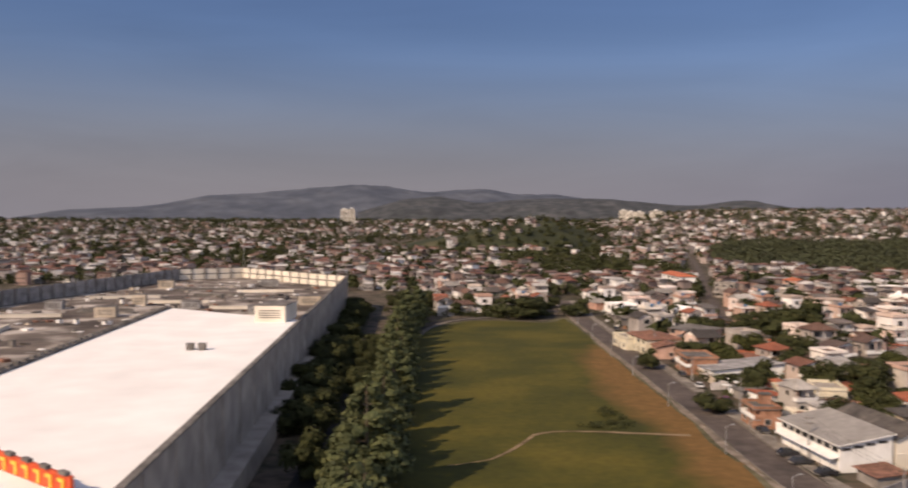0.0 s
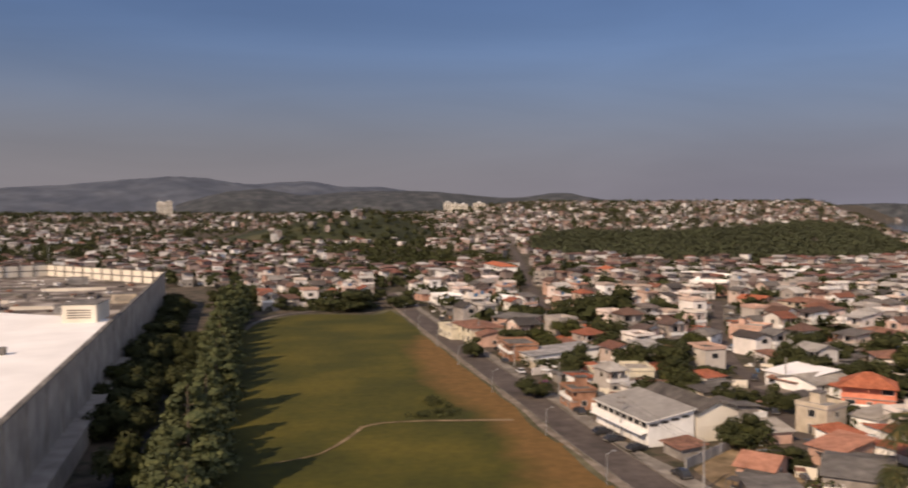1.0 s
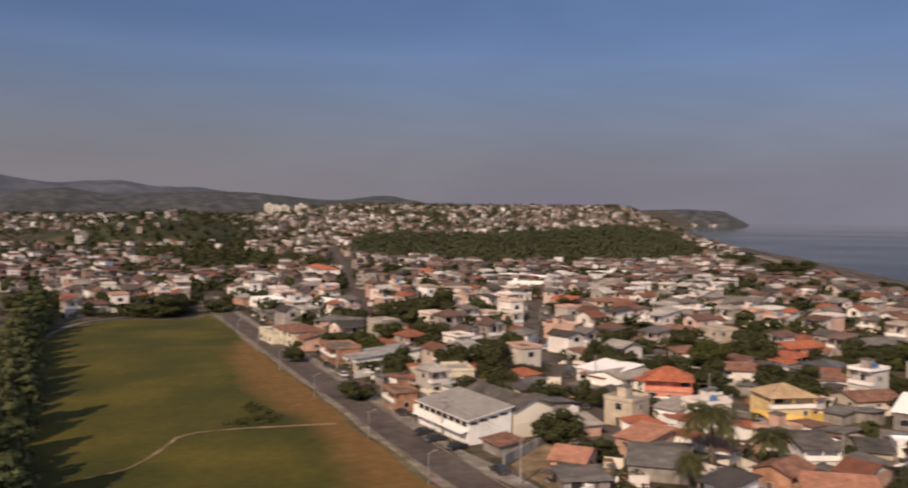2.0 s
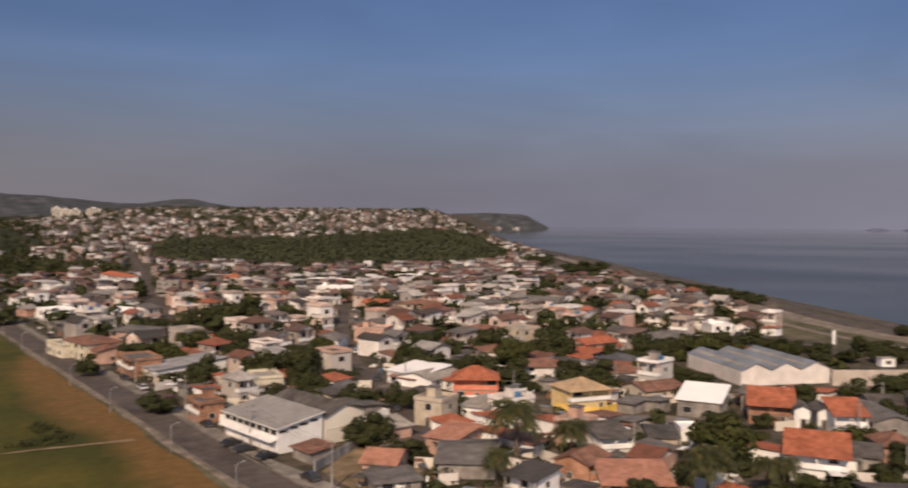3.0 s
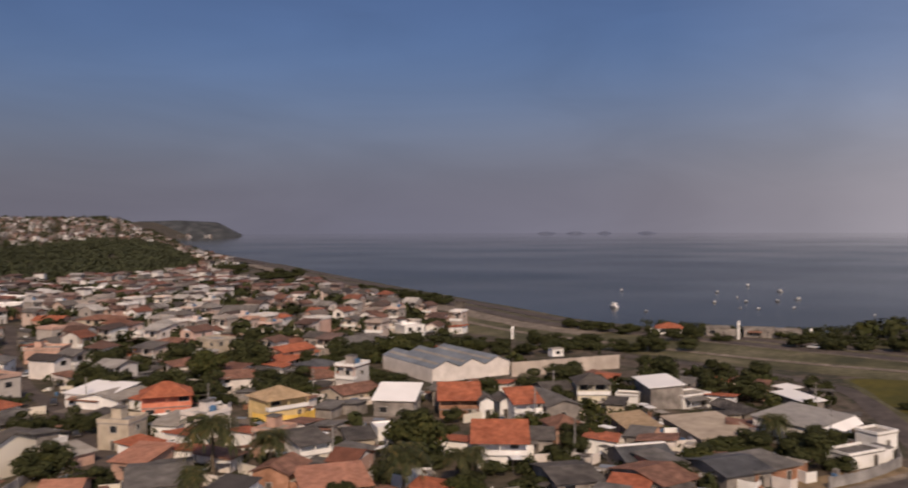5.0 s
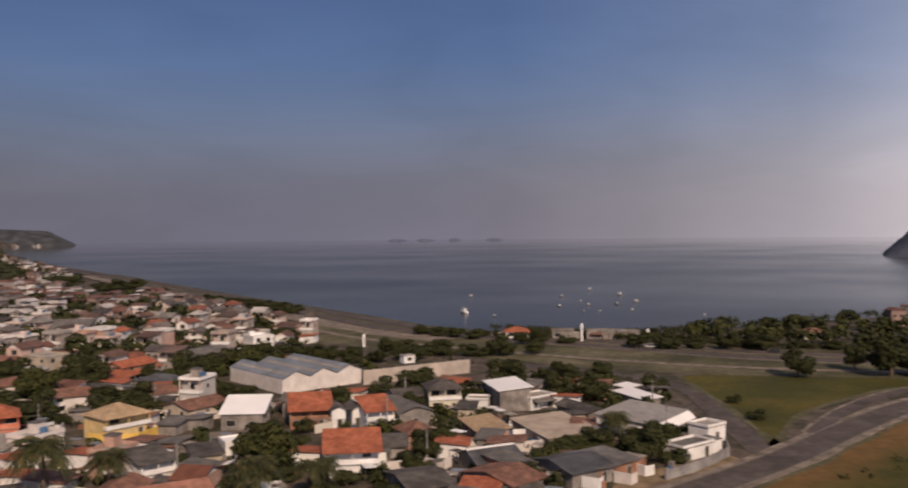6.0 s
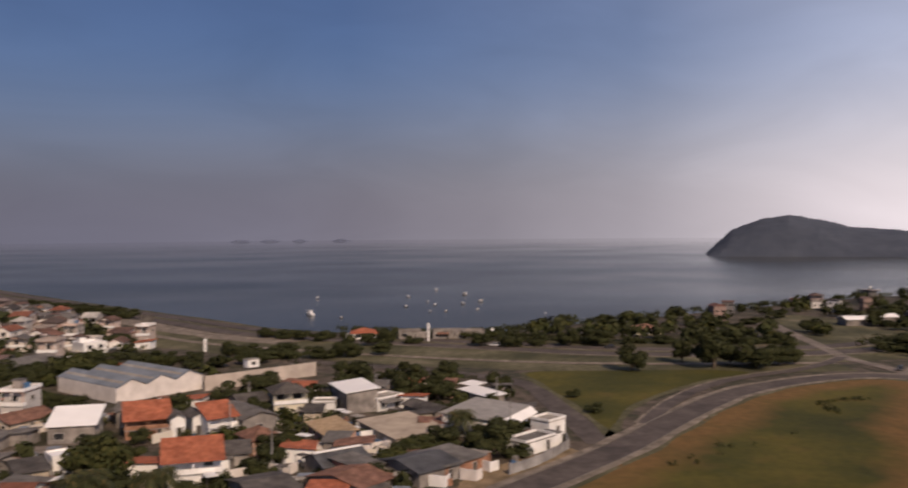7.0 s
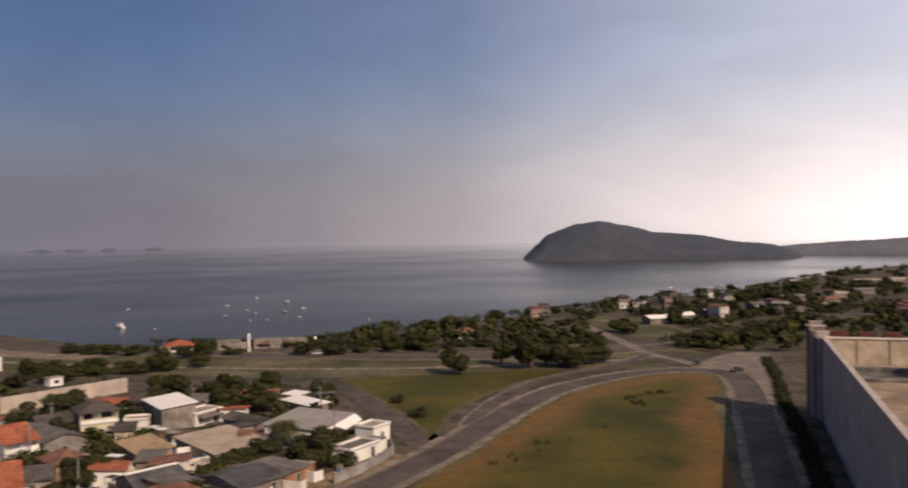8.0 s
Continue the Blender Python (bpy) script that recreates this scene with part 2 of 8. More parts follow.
M["far_walls"] = mat("far_house_paint", [(0.0, (0.43, 0.38, 0.355)), (0.15, (0.17, 0.16, 0.15)), (0.3, (0.3, 0.2, 0.165)), (0.45, (0.4, 0.33, 0.3)), (0.6, (0.14, 0.127, 0.118)), (0.74, (0.6, 0.56, 0.53)), (0.92, (0.74, 0.72, 0.69))], 0.3, 0.9, vary="island", bump=0)
M["far_roofs"] = mat("far_roofs", [(0.0, (0.21, 0.09, 0.066)), (0.18, (0.085, 0.075, 0.07)), (0.36, (0.18, 0.1, 0.078)), (0.52, (0.055, 0.05, 0.047)), (0.66, (0.22, 0.1, 0.072)), (0.8, (0.21, 0.19, 0.175)), (0.95, (0.6, 0.57, 0.54))], 0.3, 0.9, vary="island", bump=0)
M["leaf"] = mat("tree_foliage", [(0.0, (0.035, 0.043, 0.014)), (0.5, (0.050, 0.056, 0.017)), (1.0, (0.073, 0.070, 0.022))], 1.0, 0.9, vary="island", bump=0, spec=0.15, stain=0.3, stain_scale=0.2)
M["leaf_light"] = mat("pine_foliage", [(0.0, (0.046, 0.058, 0.022)), (0.5, (0.069, 0.080, 0.029)), (1.0, (0.101, 0.108, 0.040))], 1.0, 0.8, vary="island", bump=0, stain=0.3, stain_scale=0.2)
M["leaf_dark"] = mat("dark_foliage", [(0.0, (0.030, 0.036, 0.014)), (0.5, (0.041, 0.046, 0.017)), (1.0, (0.056, 0.057, 0.022))], 1.0, 0.9, vary="island", bump=0, spec=0.15, stain=0.3, stain_scale=0.2)
M["palm_leaf"] = mat("palm_frond", [(0.0, (0.029, 0.036, 0.011)), (0.6, (0.052, 0.056, 0.017)), (0.9, (0.089, 0.078, 0.026)), (1.0, (0.166, 0.120, 0.040))], 1.0, 0.7, vary="island", bump=0)
M["bark"] = mat("bark", [(0.3, (0.09, 0.07, 0.05)), (0.7, (0.16, 0.125, 0.09))], 2.0, 0.95)
# horizon hills: blue-grey distance haze is mixed into the forest colour, less on hill_mid
M["hill"] = mat("hazed_wooded_hill", [(0.35, (0.062, 0.073, 0.098)), (0.5, (0.075, 0.086, 0.11)), (0.7, (0.098, 0.108, 0.13))], 0.008, 0.95, bump=0, detail=12, stain=0.22, stain_scale=0.02)
M["hill_mid"] = mat("nearer_hazed_hill", [(0.36, (0.04, 0.045, 0.05)), (0.5, (0.055, 0.06, 0.064)), (0.66, (0.078, 0.08, 0.082))], 0.03, 0.95, bump=0, detail=12, stain=0.25, stain_scale=0.02)
# headland: the blue of the air in between is put into the forest colour
M["hill_dark"] = mat("hazed_headland_forest", [(0.36, (0.058, 0.068, 0.09)), (0.5, (0.064, 0.074, 0.096)), (0.66, (0.07, 0.08, 0.102))], 0.03, 0.95, bump=0, detail=12, stain=0.08, stain_scale=0.012)
# ridge behind the headland: paler still, as its colour carries thicker haze
M["hill_far"] = mat("haze_coloured_forest", [(0.36, (0.12, 0.13, 0.15)), (0.66, (0.145, 0.155, 0.175))], 0.01, 0.95, bump=0, stain=0.1, stain_scale=0.01)
M["hill_green"] = mat("green_hillside", [(0.35, (0.025, 0.031, 0.015)), (0.55, (0.045, 0.05, 0.022)), (0.7, (0.085, 0.076, 0.04))], 0.02, 0.95, bump=0, detail=10, stain=0.3, stain_scale=0.05)
# islands: pale blue base colour stands in for the haze over the water
M["far_island"] = mat("hazed_island", [(0.35, (0.12, 0.14, 0.2)), (0.7, (0.14, 0.16, 0.22))], 0.02, 0.95, bump=0, stain=0.2)
M["mangrove"] = mat("mangrove_wood", [(0.0, (0.044, 0.05, 0.023)), (1.0, (0.052, 0.058, 0.027))], 0.05, 0.9, vary="island", bump=0, stain=0.25, stain_scale=0.02)
M["glass"] = mat("window_glass", [(0.3, (0.02, 0.022, 0.025)), (0.7, (0.04, 0.042, 0.045))], 0.5, 0.15, spec=0.5, bump=0)
M["frame"] = mat("window_frame_paint", [(0.3, (0.4, 0.38, 0.35)), (0.7, (0.55, 0.52, 0.48))], 0.8, 0.6, bump=0)
M["tank_blue"] = mat("blue_tank", [(0.3, (0.06, 0.14, 0.26)), (0.7, (0.1, 0.2, 0.34))], 0.8, 0.5, bump=0)
M["steel"] = mat("galvanised_steel", [(0.3, (0.3, 0.3, 0.3)), (0.7, (0.42, 0.42, 0.41))], 0.8, 0.5, metal=0.5, bump=0)
M["black"] = mat("dark_rubber", [(0.3, (0.02, 0.02, 0.02)), (0.7, (0.04, 0.04, 0.04))], 1, 0.7, bump=0)
M["car_dark"] = mat("dark_car_paint", [(0.3, (0.03, 0.03, 0.035)), (0.7, (0.05, 0.05, 0.055))], 1, 0.25, spec=0.5, bump=0)
M["car_red"] = mat("red_car_paint", [(0.3, (0.16, 0.025, 0.02)), (0.7, (0.22, 0.035, 0.03))], 1, 0.25, spec=0.5, bump=0)
M["car_white"] = mat("white_car_paint", [(0.3, (0.6, 0.6, 0.6)), (0.7, (0.7, 0.7, 0.7))], 1, 0.25, spec=0.5, bump=0)
M["hull"] = mat("faded_hull_paint", [(0.0, (0.5, 0.5, 0.5)), (0.3, (0.08, 0.1, 0.14)), (0.6, (0.3, 0.32, 0.34)), (0.8, (0.05, 0.05, 0.055)), (1.0, (0.45, 0.45, 0.46))], 0.8, 0.6, vary="object", bump=0)
M["sign_red"] = mat("red_sign_face", [(0.3, (0.5, 0.06, 0.02)), (0.7, (0.62, 0.1, 0.03))], 0.8, 0.5, bump=0)
M["sign_yellow"] = mat("yellow_sign_letters", [(0.3, (0.8, 0.45, 0.05)), (0.7, (0.85, 0.55, 0.1))], 0.8, 0.5, bump=0)

# dry grass mixed into the meadow where the attribute says so
mn, ml = M["meadow"].node_tree.nodes, M["meadow"].node_tree.links
m_at = mn.new("ShaderNodeAttribute")
m_at.attribute_name = "dry"
m_geo = mn.new("ShaderNodeNewGeometry")
m_no = mn.new("ShaderNodeTexNoise")
m_no.inputs["Scale"].default_value, m_no.inputs["Detail"].default_value = 0.12, 6
ml.new(m_geo.outputs["Position"], m_no.inputs["Vector"])
m_add = mn.new("ShaderNodeMath")
m_add.operation = "ADD"
ml.new(m_at.outputs["Fac"], m_add.inputs[0])
ml.new(m_no.outputs[0], m_add.inputs[1])
m_rng = mn.new("ShaderNodeMapRange")
m_rng.inputs[1].default_value, m_rng.inputs[2].default_value = 0.7, 1.4
ml.new(m_add.outputs[0], m_rng.inputs[0])
m_mix = mn.new("ShaderNodeMix")
m_mix.data_type = "RGBA"
m_base = mn["Principled BSDF"].inputs["Base Color"]
ml.new(m_base.links[0].from_socket, m_mix.inputs[6])
m_fine = mn.new("ShaderNodeTexNoise")
m_fine.inputs["Scale"].default_value, m_fine.inputs["Detail"].default_value = 0.4, 5
ml.new(m_geo.outputs["Position"], m_fine.inputs["Vector"])
m_hay = mn.new("ShaderNodeValToRGB")
m_hay.color_ramp.elements[0].position, m_hay.color_ramp.elements[0].color = 0.3, (0.122, 0.067, 0.017, 1)
m_hay.color_ramp.elements[1].position, m_hay.color_ramp.elements[1].color = 0.7, (0.175, 0.097, 0.029, 1)
ml.new(m_fine.outputs[0], m_hay.inputs[0])
ml.new(m_hay.outputs[0], m_mix.inputs[7])
ml.new(m_rng.outputs[0], m_mix.inputs["Factor"])
ml.new(m_mix.outputs[2], m_base)

water_mat = mat("bay_water", [(0.3, (0.039, 0.038, 0.031)), (0.7, (0.049, 0.047, 0.037))], 0.004, 0.12, spec=0.4, bump=0, detail=8, stain=0.3, stain_scale=0.002)
wnod, wlnk = water_mat.node_tree.nodes, water_mat.node_tree.links
wgeo = wnod.new("ShaderNodeNewGeometry")
wno = wnod.new("ShaderNodeTexNoise")
wno.inputs["Scale"].default_value, wno.inputs["Detail"].default_value = 0.25, 6
wlnk.new(wgeo.outputs["Position"], wno.inputs["Vector"])
wbp = wnod.new("ShaderNodeBump")
wbp.inputs["Strength"].default_value, wbp.inputs["Distance"].default_value = 0.26, 0.5
wlen = wnod.new("ShaderNodeVectorMath")
wlen.operation = "LENGTH"
wlnk.new(wgeo.outputs["Position"], wlen.inputs[0])
wcalm = wnod.new("ShaderNodeMapRange")
wcalm.inputs[1].default_value, wcalm.inputs[2].default_value, wcalm.inputs[3].default_value, wcalm.inputs[4].default_value = 400, 3200, 0.26, 0.03
wlnk.new(wlen.outputs["Value"], wcalm.inputs[0])
wlnk.new(wcalm.outputs[0], wbp.inputs["Strength"])
wlnk.new(wno.outputs[0], wbp.inputs["Height"])
wlnk.new(wbp.outputs[0], wnod["Principled BSDF"].inputs["Normal"])
wstreak = wnod.new("ShaderNodeTexNoise")
wstreak.inputs["Scale"].default_value, wstreak.inputs["Detail"].default_value = 0.0035, 3
wlnk.new(wgeo.outputs["Position"], wstreak.inputs["Vector"])
wrg = wnod.new("ShaderNodeMapRange")
wrg.inputs[1].default_value, wrg.inputs[2].default_value, wrg.inputs[3].default_value, wrg.inputs[4].default_value = 0.38, 0.64, 0.16, 0.24
wlnk.new(wstreak.outputs[0], wrg.inputs[0])
wfar = wnod.new("ShaderNodeMapRange")
wfar.inputs[1].default_value, wfar.inputs[2].default_value, wfar.inputs[3].default_value, wfar.inputs[4].default_value = 600, 4000, 1.0, 0.12
wlnk.new(wlen.outputs["Value"], wfar.inputs[0])
wmul = wnod.new("ShaderNodeMath")
wmul.operation = "MULTIPLY"
wlnk.new(wrg.outputs[0], wmul.inputs[0])
wlnk.new(wfar.outputs[0], wmul.inputs[1])
wlnk.new(wmul.outputs[0], wnod["Principled BSDF"].inputs["Roughness"])
wnod["Principled BSDF"].inputs["IOR"].default_value = 1.16
wnod["Principled BSDF"].inputs["Specular Tint"].default_value = (0.92, 0.81, 0.63, 1)
M["water"] = water_mat


# ---------------------------------------------------------------- mesh helpers
class Geo:
    """Collects faces and makes one mesh object of them."""

    def __init__(self):
        self.v, self.f, self.m, self.mats = [], [], [], []

    def slot(self, key):
        if key not in self.mats:
            self.mats.append(key)
        return self.mats.index(key)

    def face(self, pts, key):
        i = len(self.v)
        self.v += [tuple(p) for p in pts]
        self.f.append(tuple(range(i, i + len(pts))))
        self.m.append(self.slot(key))

    def solid(self, verts, faces, key):
        i, s = len(self.v), self.slot(key)
        self.v += [tuple(p) for p in verts]
        self.f += [tuple(i + a for a in f) for f in faces]
        self.m += [s] * len(faces)

    def box(self, x0, y0, z0, x1, y1, z1, key, rot=0.0, at=(0, 0, 0)):
        c, s = math.cos(rot), math.sin(rot)
        vs = [(x, y, z) for z in (z0, z1) for x, y in ((x0, y0), (x1, y0), (x1, y1), (x0, y1))]
        vs = [(at[0] + c * x - s * y, at[1] + s * x + c * y, at[2] + z) for x, y, z in vs]
        self.solid(vs, [(3, 2, 1, 0), (4, 5, 6, 7), (0, 1, 5, 4), (1, 2, 6, 5), (2, 3, 7, 6), (3, 0, 4, 7)], key)

    def tube(self, a, b, r0, r1, key, n=6):
        a, b = Vector(a), Vector(b)
        q = (b - a).to_track_quat("Z", "Y")
        ring = [(math.cos(2 * math.pi * k / n), math.sin(2 * math.pi * k / n)) for k in range(n)]
        vs = [a + q @ Vector((r0 * c, r0 * s, 0)) for c, s in ring] + [b + q @ Vector((r1 * c, r1 * s, 0)) for c, s in ring]
        fs = [(k, (k + 1) % n, n + (k + 1) % n, n + k) for k in range(n)] + [tuple(range(n - 1, -1, -1)), tuple(range(n, 2 * n))]
        self.solid(vs, fs, key)

    def mesh(self, name, smooth=False):
        me = bpy.data.meshes.new(name)
        me.from_pydata(self.v, [], self.f)
        for k in self.mats:
            me.materials.append(M[k])
        me.polygons.foreach_set("material_index", self.m)
        if smooth:
            me.polygons.foreach_set("use_smooth", [True] * len(self.f))
        me.update()
        return me


def thing(name, geo, label, category, group="", kind="", m=None):
    ob = new(name, geo.mesh(name) if geo else None)
    if m is not None:
        ob.matrix_world = m
    return tagged(ob, label, category, group, kind)


def part(name, geo, parent, label="", smooth=False):
    ob = new(name, geo.mesh(name, smooth) if isinstance(geo, Geo) else geo)
    ob.parent = parent
    return tagged(ob, label) if label else ob


def inside(x, y, poly):
    hit, j = False, len(poly) - 1
    for i in range(len(poly)):
        (xa, ya), (xb, yb) = poly[i], poly[j]
        if (ya > y) != (yb > y) and x < (xb - xa) * (y - ya) / (yb - ya) + xa:
            hit = not hit
        j = i
    return hit


def off_line(x, y, line):
    """Distance to a line of points, and the side: positive to the right of its direction."""
    best, side = 1e9, 1
    for (xa, ya), (xb, yb) in zip(line, line[1:]):
        dx, dy = xb - xa, yb - ya
        s = max(0, min(1, ((x - xa) * dx + (y - ya) * dy) / (dx * dx + dy * dy)))
        d = math.hypot(x - xa - s * dx, y - ya - s * dy)
        if d < best - 1e-6:
            best, side = d, 1 if (x - xa) * dy - (y - ya) * dx > 0 else -1
    return best * side


def smooth_line(pts, step=6.0):
    """A rounded line through the points."""
    out = []
    p = [pts[0], *pts, pts[-1]]
    for a, b, c, d in zip(p, p[1:], p[2:], p[3:]):
        n = max(2, int(math.dist(b, c) / step))
        for k in range(n):
            s = k / n
            out.append(tuple(0.5 * (2 * b[i] + (c[i] - a[i]) * s + (2 * a[i] - 5 * b[i] + 4 * c[i] - d[i]) * s * s + (3 * b[i] - a[i] - 3 * c[i] + d[i]) * s ** 3) for i in (0, 1)))
    return out + [pts[-1]]


# ---------------------------------------------------------------- ground, water, roads
COAST = smooth_line([(2900, 3500), (2150, 2800), (1428, 1843), (704, 783), (542, 515), (496, 419), (417, 294), (372, 224), (362, 165), (386, 86), (444, 40), (501, -13), (599, -89), (700, -192), (957, -363), (1160, -560), (1400, -1100), (1500, -3000)], 40)
MAIN = [(58, 470), (57, 385), (57.5, 300), (58.5, 200), (59, 145), (64, 100), (88, 62), (125, 38), (152, 25), (181, 12), (215, 0), (250, -15), (272, -33), (285, -50), (287, -64), (277, -72.5), (258, -71.5), (236, -67), (190, -56.5), (155, -48.5), (100, -35)]
SIDE = [(184, 16), (222, 31), (252, 45), (268, 75), (280, 125), (300, 160)]
HIGHWAY = [(1270, 1680), (712, 766), (504, 440), (396, 262), (352, 190), (336, 124), (325, 61), (320, 30), (326, -20), (350, -70), (420, -140), (560, -260)]
FRONTAGE = [(362, 262), (318, 190), (300, 110), (294, 60), (296, 20), (304, -20), (312, -50)]
STREET = [(100, 288), (104, 308), (113, 352), (133, 438), (160, 550), (218, 776), (256, 945)]
LANE = [(88, 134), (100, 151), (106, 168), (114, 186), (122, 206), (130, 232), (147, 269), (165, 306), (182, 336), (211, 392)]
CROSS = [(121, 200), (125, 180), (134, 160), (139, 146), (146, 134), (152, 131), (156, 124), (159, 116)]
TRACK = [(290, -67), (301, -65.5), (313, -60), (325, -55.5), (345, -53), (368, -50), (405, -45), (465, -39)]
FOREST = [(240, 800), (300, 695), (380, 645), (480, 640), (600, 745), (770, 985), (930, 1190), (820, 1220), (640, 1130), (520, 1100), (420, 1160), (350, 1130), (290, 980)]


def land_side(x, y):
    return off_line(x, y, COAST)


def ground_height(x, y):
    r = math.hypot(x, y)
    s = land_side(x, y)
    z = max(-5.0, min(0.0, (s - 22) * 0.05))
    if s > 0 and r > 700:
        k = min(1.0, (r - 700) / 1900)
        k = k * k * (3 - 2 * k)
        az = math.degrees(math.atan2(x, y))
        w = max(0.0, min(1.0, (az - 8) / 9))
        z += k * (30 + 32 * w * w * (3 - 2 * w)) * min(1.0, s / 150)
    return z


geo = Geo()
rings = [0.0, 25.0] + [40 * (4950 / 40) ** (k / 89) for k in range(90)]
SECT = 540
geo.v.append((0, 0, 0))
for r in rings[1:]:
    for k in range(SECT):
        a = 2 * math.pi * k / SECT
        x, y = r * math.sin(a), r * math.cos(a)
        seen = -60 < (math.degrees(a) + 180) % 360 - 180 < 130
        geo.v.append((x, y, ground_height(x, y) if seen and r > 250 else 0.0))
for k in range(SECT):
    geo.f.append((0, 1 + (k + 1) % SECT, 1 + k))
    for i in range(len(rings) - 2):
        p, q = 1 + i * SECT, 1 + (i + 1) * SECT
        geo.f.append((p + k, p + (k + 1) % SECT, q + (k + 1) % SECT, q + k))
geo.m = [geo.slot("ground")] * len(geo.f)
thing("ground", geo, "dusty brown urban ground with worn grass", "ground", kind="structure")

geo = Geo()
geo.v.append((0, 0, -1.0))
W_SEC, W_RINGS = 120, [200, 500, 1200, 2500, 4930]
for r in W_RINGS:
    geo.v += [(r * math.sin(2 * math.pi * k / W_SEC), r * math.cos(2 * math.pi * k / W_SEC), -1.0) for k in range(W_SEC)]
for k in range(W_SEC):
    geo.f.append((0, 1 + (k + 1) % W_SEC, 1 + k))
    for i in range(len(W_RINGS) - 1):
        p, q = 1 + i * W_SEC, 1 + (i + 1) * W_SEC
        geo.f.append((p + k, p + (k + 1) % W_SEC, q + (k + 1) % W_SEC, q + k))
geo.m = [geo.slot("water")] * len(geo.f)
thing("water", geo, "calm blue-grey bay water with faint streaks", "water", kind="structure")


def ribbon(name, line, width, key, z, label, category="road", kind="structure", thick=0.0, shift=0.0, ragged=0.0):
    """A strip along a rounded line; with thick it is a kerb with sides."""
    pts, g2 = smooth_line(line, 5), Geo()
    rows = []
    for i, (x, y) in enumerate(pts):
        a, b = pts[max(0, i - 1)], pts[min(len(pts) - 1, i + 1)]
        d = math.hypot(b[0] - a[0], b[1] - a[1]) or 1
        nx, ny = (b[1] - a[1]) / d, -(b[0] - a[0]) / d
        w = width / 2 + (noise.noise((x * 0.06, y * 0.06, 3.0)) * ragged if ragged else 0)
        h = max(0.0, ground_height(x, y)) + z if math.hypot(x, y) > 600 else z
        rows.append([(x + nx * (shift + w), y + ny * (shift + w), h), (x + nx * (shift - w), y + ny * (shift - w), h)])
    for p, q in zip(rows, rows[1:]):
        g2.face((p[1], p[0], q[0], q[1]), key)
        if thick:
            for e, f in ((p[0], q[0]), (q[1], p[1])):
                g2.face((e, (e[0], e[1], e[2] - thick), (f[0], f[1], f[2] - thick), f), key)
    return thing(name, g2, label, category, kind=kind)


def patch(name, poly, key, z, label, category="grass", rough=2.5, step=5.0):
    """A sheet with a wavering outline that lies on the ground."""
    pts = smooth_line(poly + [poly[0]], step)[:-1]
    pts = [(x + noise.noise((x * 0.05, y * 0.05, 1)) * rough, y + noise.noise((x * 0.05, y * 0.05, 9)) * rough) for x, y in pts]
    bm = bmesh.new()
    f = bm.faces.new([bm.verts.new((x, y, z)) for x, y in pts])
    if f.normal.z < 0:
        f.normal_flip()
    bm.normal_update()
    bmesh.ops.triangulate(bm, faces=bm.faces[:])
    for f in bm.faces:
        if f.normal.z < 0:
            f.normal_flip()
    me = bpy.data.meshes.new(name)
    bm.to_mesh(me)
    me.materials.append(M[key])
    return tagged(new(name, me), label, category, kind="structure")


FIELD = smooth_line([(-15, 60), (-14, 145), (-17, 208), (-19, 300), (-12, 345), (9, 378), (40, 372), (50, 387), (52.3, 300), (53.3, 205), (53.6, 145), (58.5, 97), (83, 57), (121, 33), (149, 20), (178, 7), (212, -5), (247, -20), (268, -36), (280, -51), (281, -61), (274, -67), (260, -65.5), (246, -62), (226, -56.2), (190, -49.4), (154, -41.8), (60, -21), (0, 10), (-15, 60)], 8)
LAWN = smooth_line([(190, 14), (226, 28), (254, 41), (272, 47), (282, 20), (289, -12), (284, -22), (268, -8.5), (248, 2.5), (222, 12), (190, 14.6)], 6)


def meadow(name, outline, dryness, label, cell=1.6):
    """Grass over a fine mesh inside an outline; the attribute says how dry it stands."""
    g2, dry, index = Geo(), [], {}
    xs, ys = [p[0] for p in outline], [p[1] for p in outline]
    nx, ny = int((max(xs) - min(xs)) / cell), int((max(ys) - min(ys)) / cell)

    def vert(i, j):
        if (i, j) not in index:
            x, y = min(xs) + i * cell, min(ys) + j * cell
            index[i, j] = len(g2.v)
            g2.v.append((x, y, 0.03 + 0.05 * (1 + noise.noise((x * 0.2, y * 0.2, 0)))))
            dry.append(dryness(x, y))
        return index[i, j]

    for j in range(ny):
        y = min(ys) + (j + 0.5) * cell
        cuts = sorted(xa + (y - ya) * (xb - xa) / (yb - ya) for (xa, ya), (xb, yb) in zip(outline, outline[1:]) if (ya > y) != (yb > y))
        for lo, hi in zip(cuts[::2], cuts[1::2]):
            for i in range(max(0, int((lo - min(xs)) / cell)), int((hi - min(xs)) / cell) + 1):
                g2.f.append((vert(i, j), vert(i + 1, j), vert(i + 1, j + 1), vert(i, j + 1)))
    g2.m = [g2.slot("meadow")] * len(g2.f)
    ob = thing(name, g2, label, "grass", kind="structure")
    at = ob.data.attributes.new("dry", "FLOAT", "POINT")
    at.data.foreach_set("value", dry)
    return ob


def step(a, b, v):
    s = max(0.0, min(1.0, (v - a) / (b - a)))
    return s * s * (3 - 2 * s)


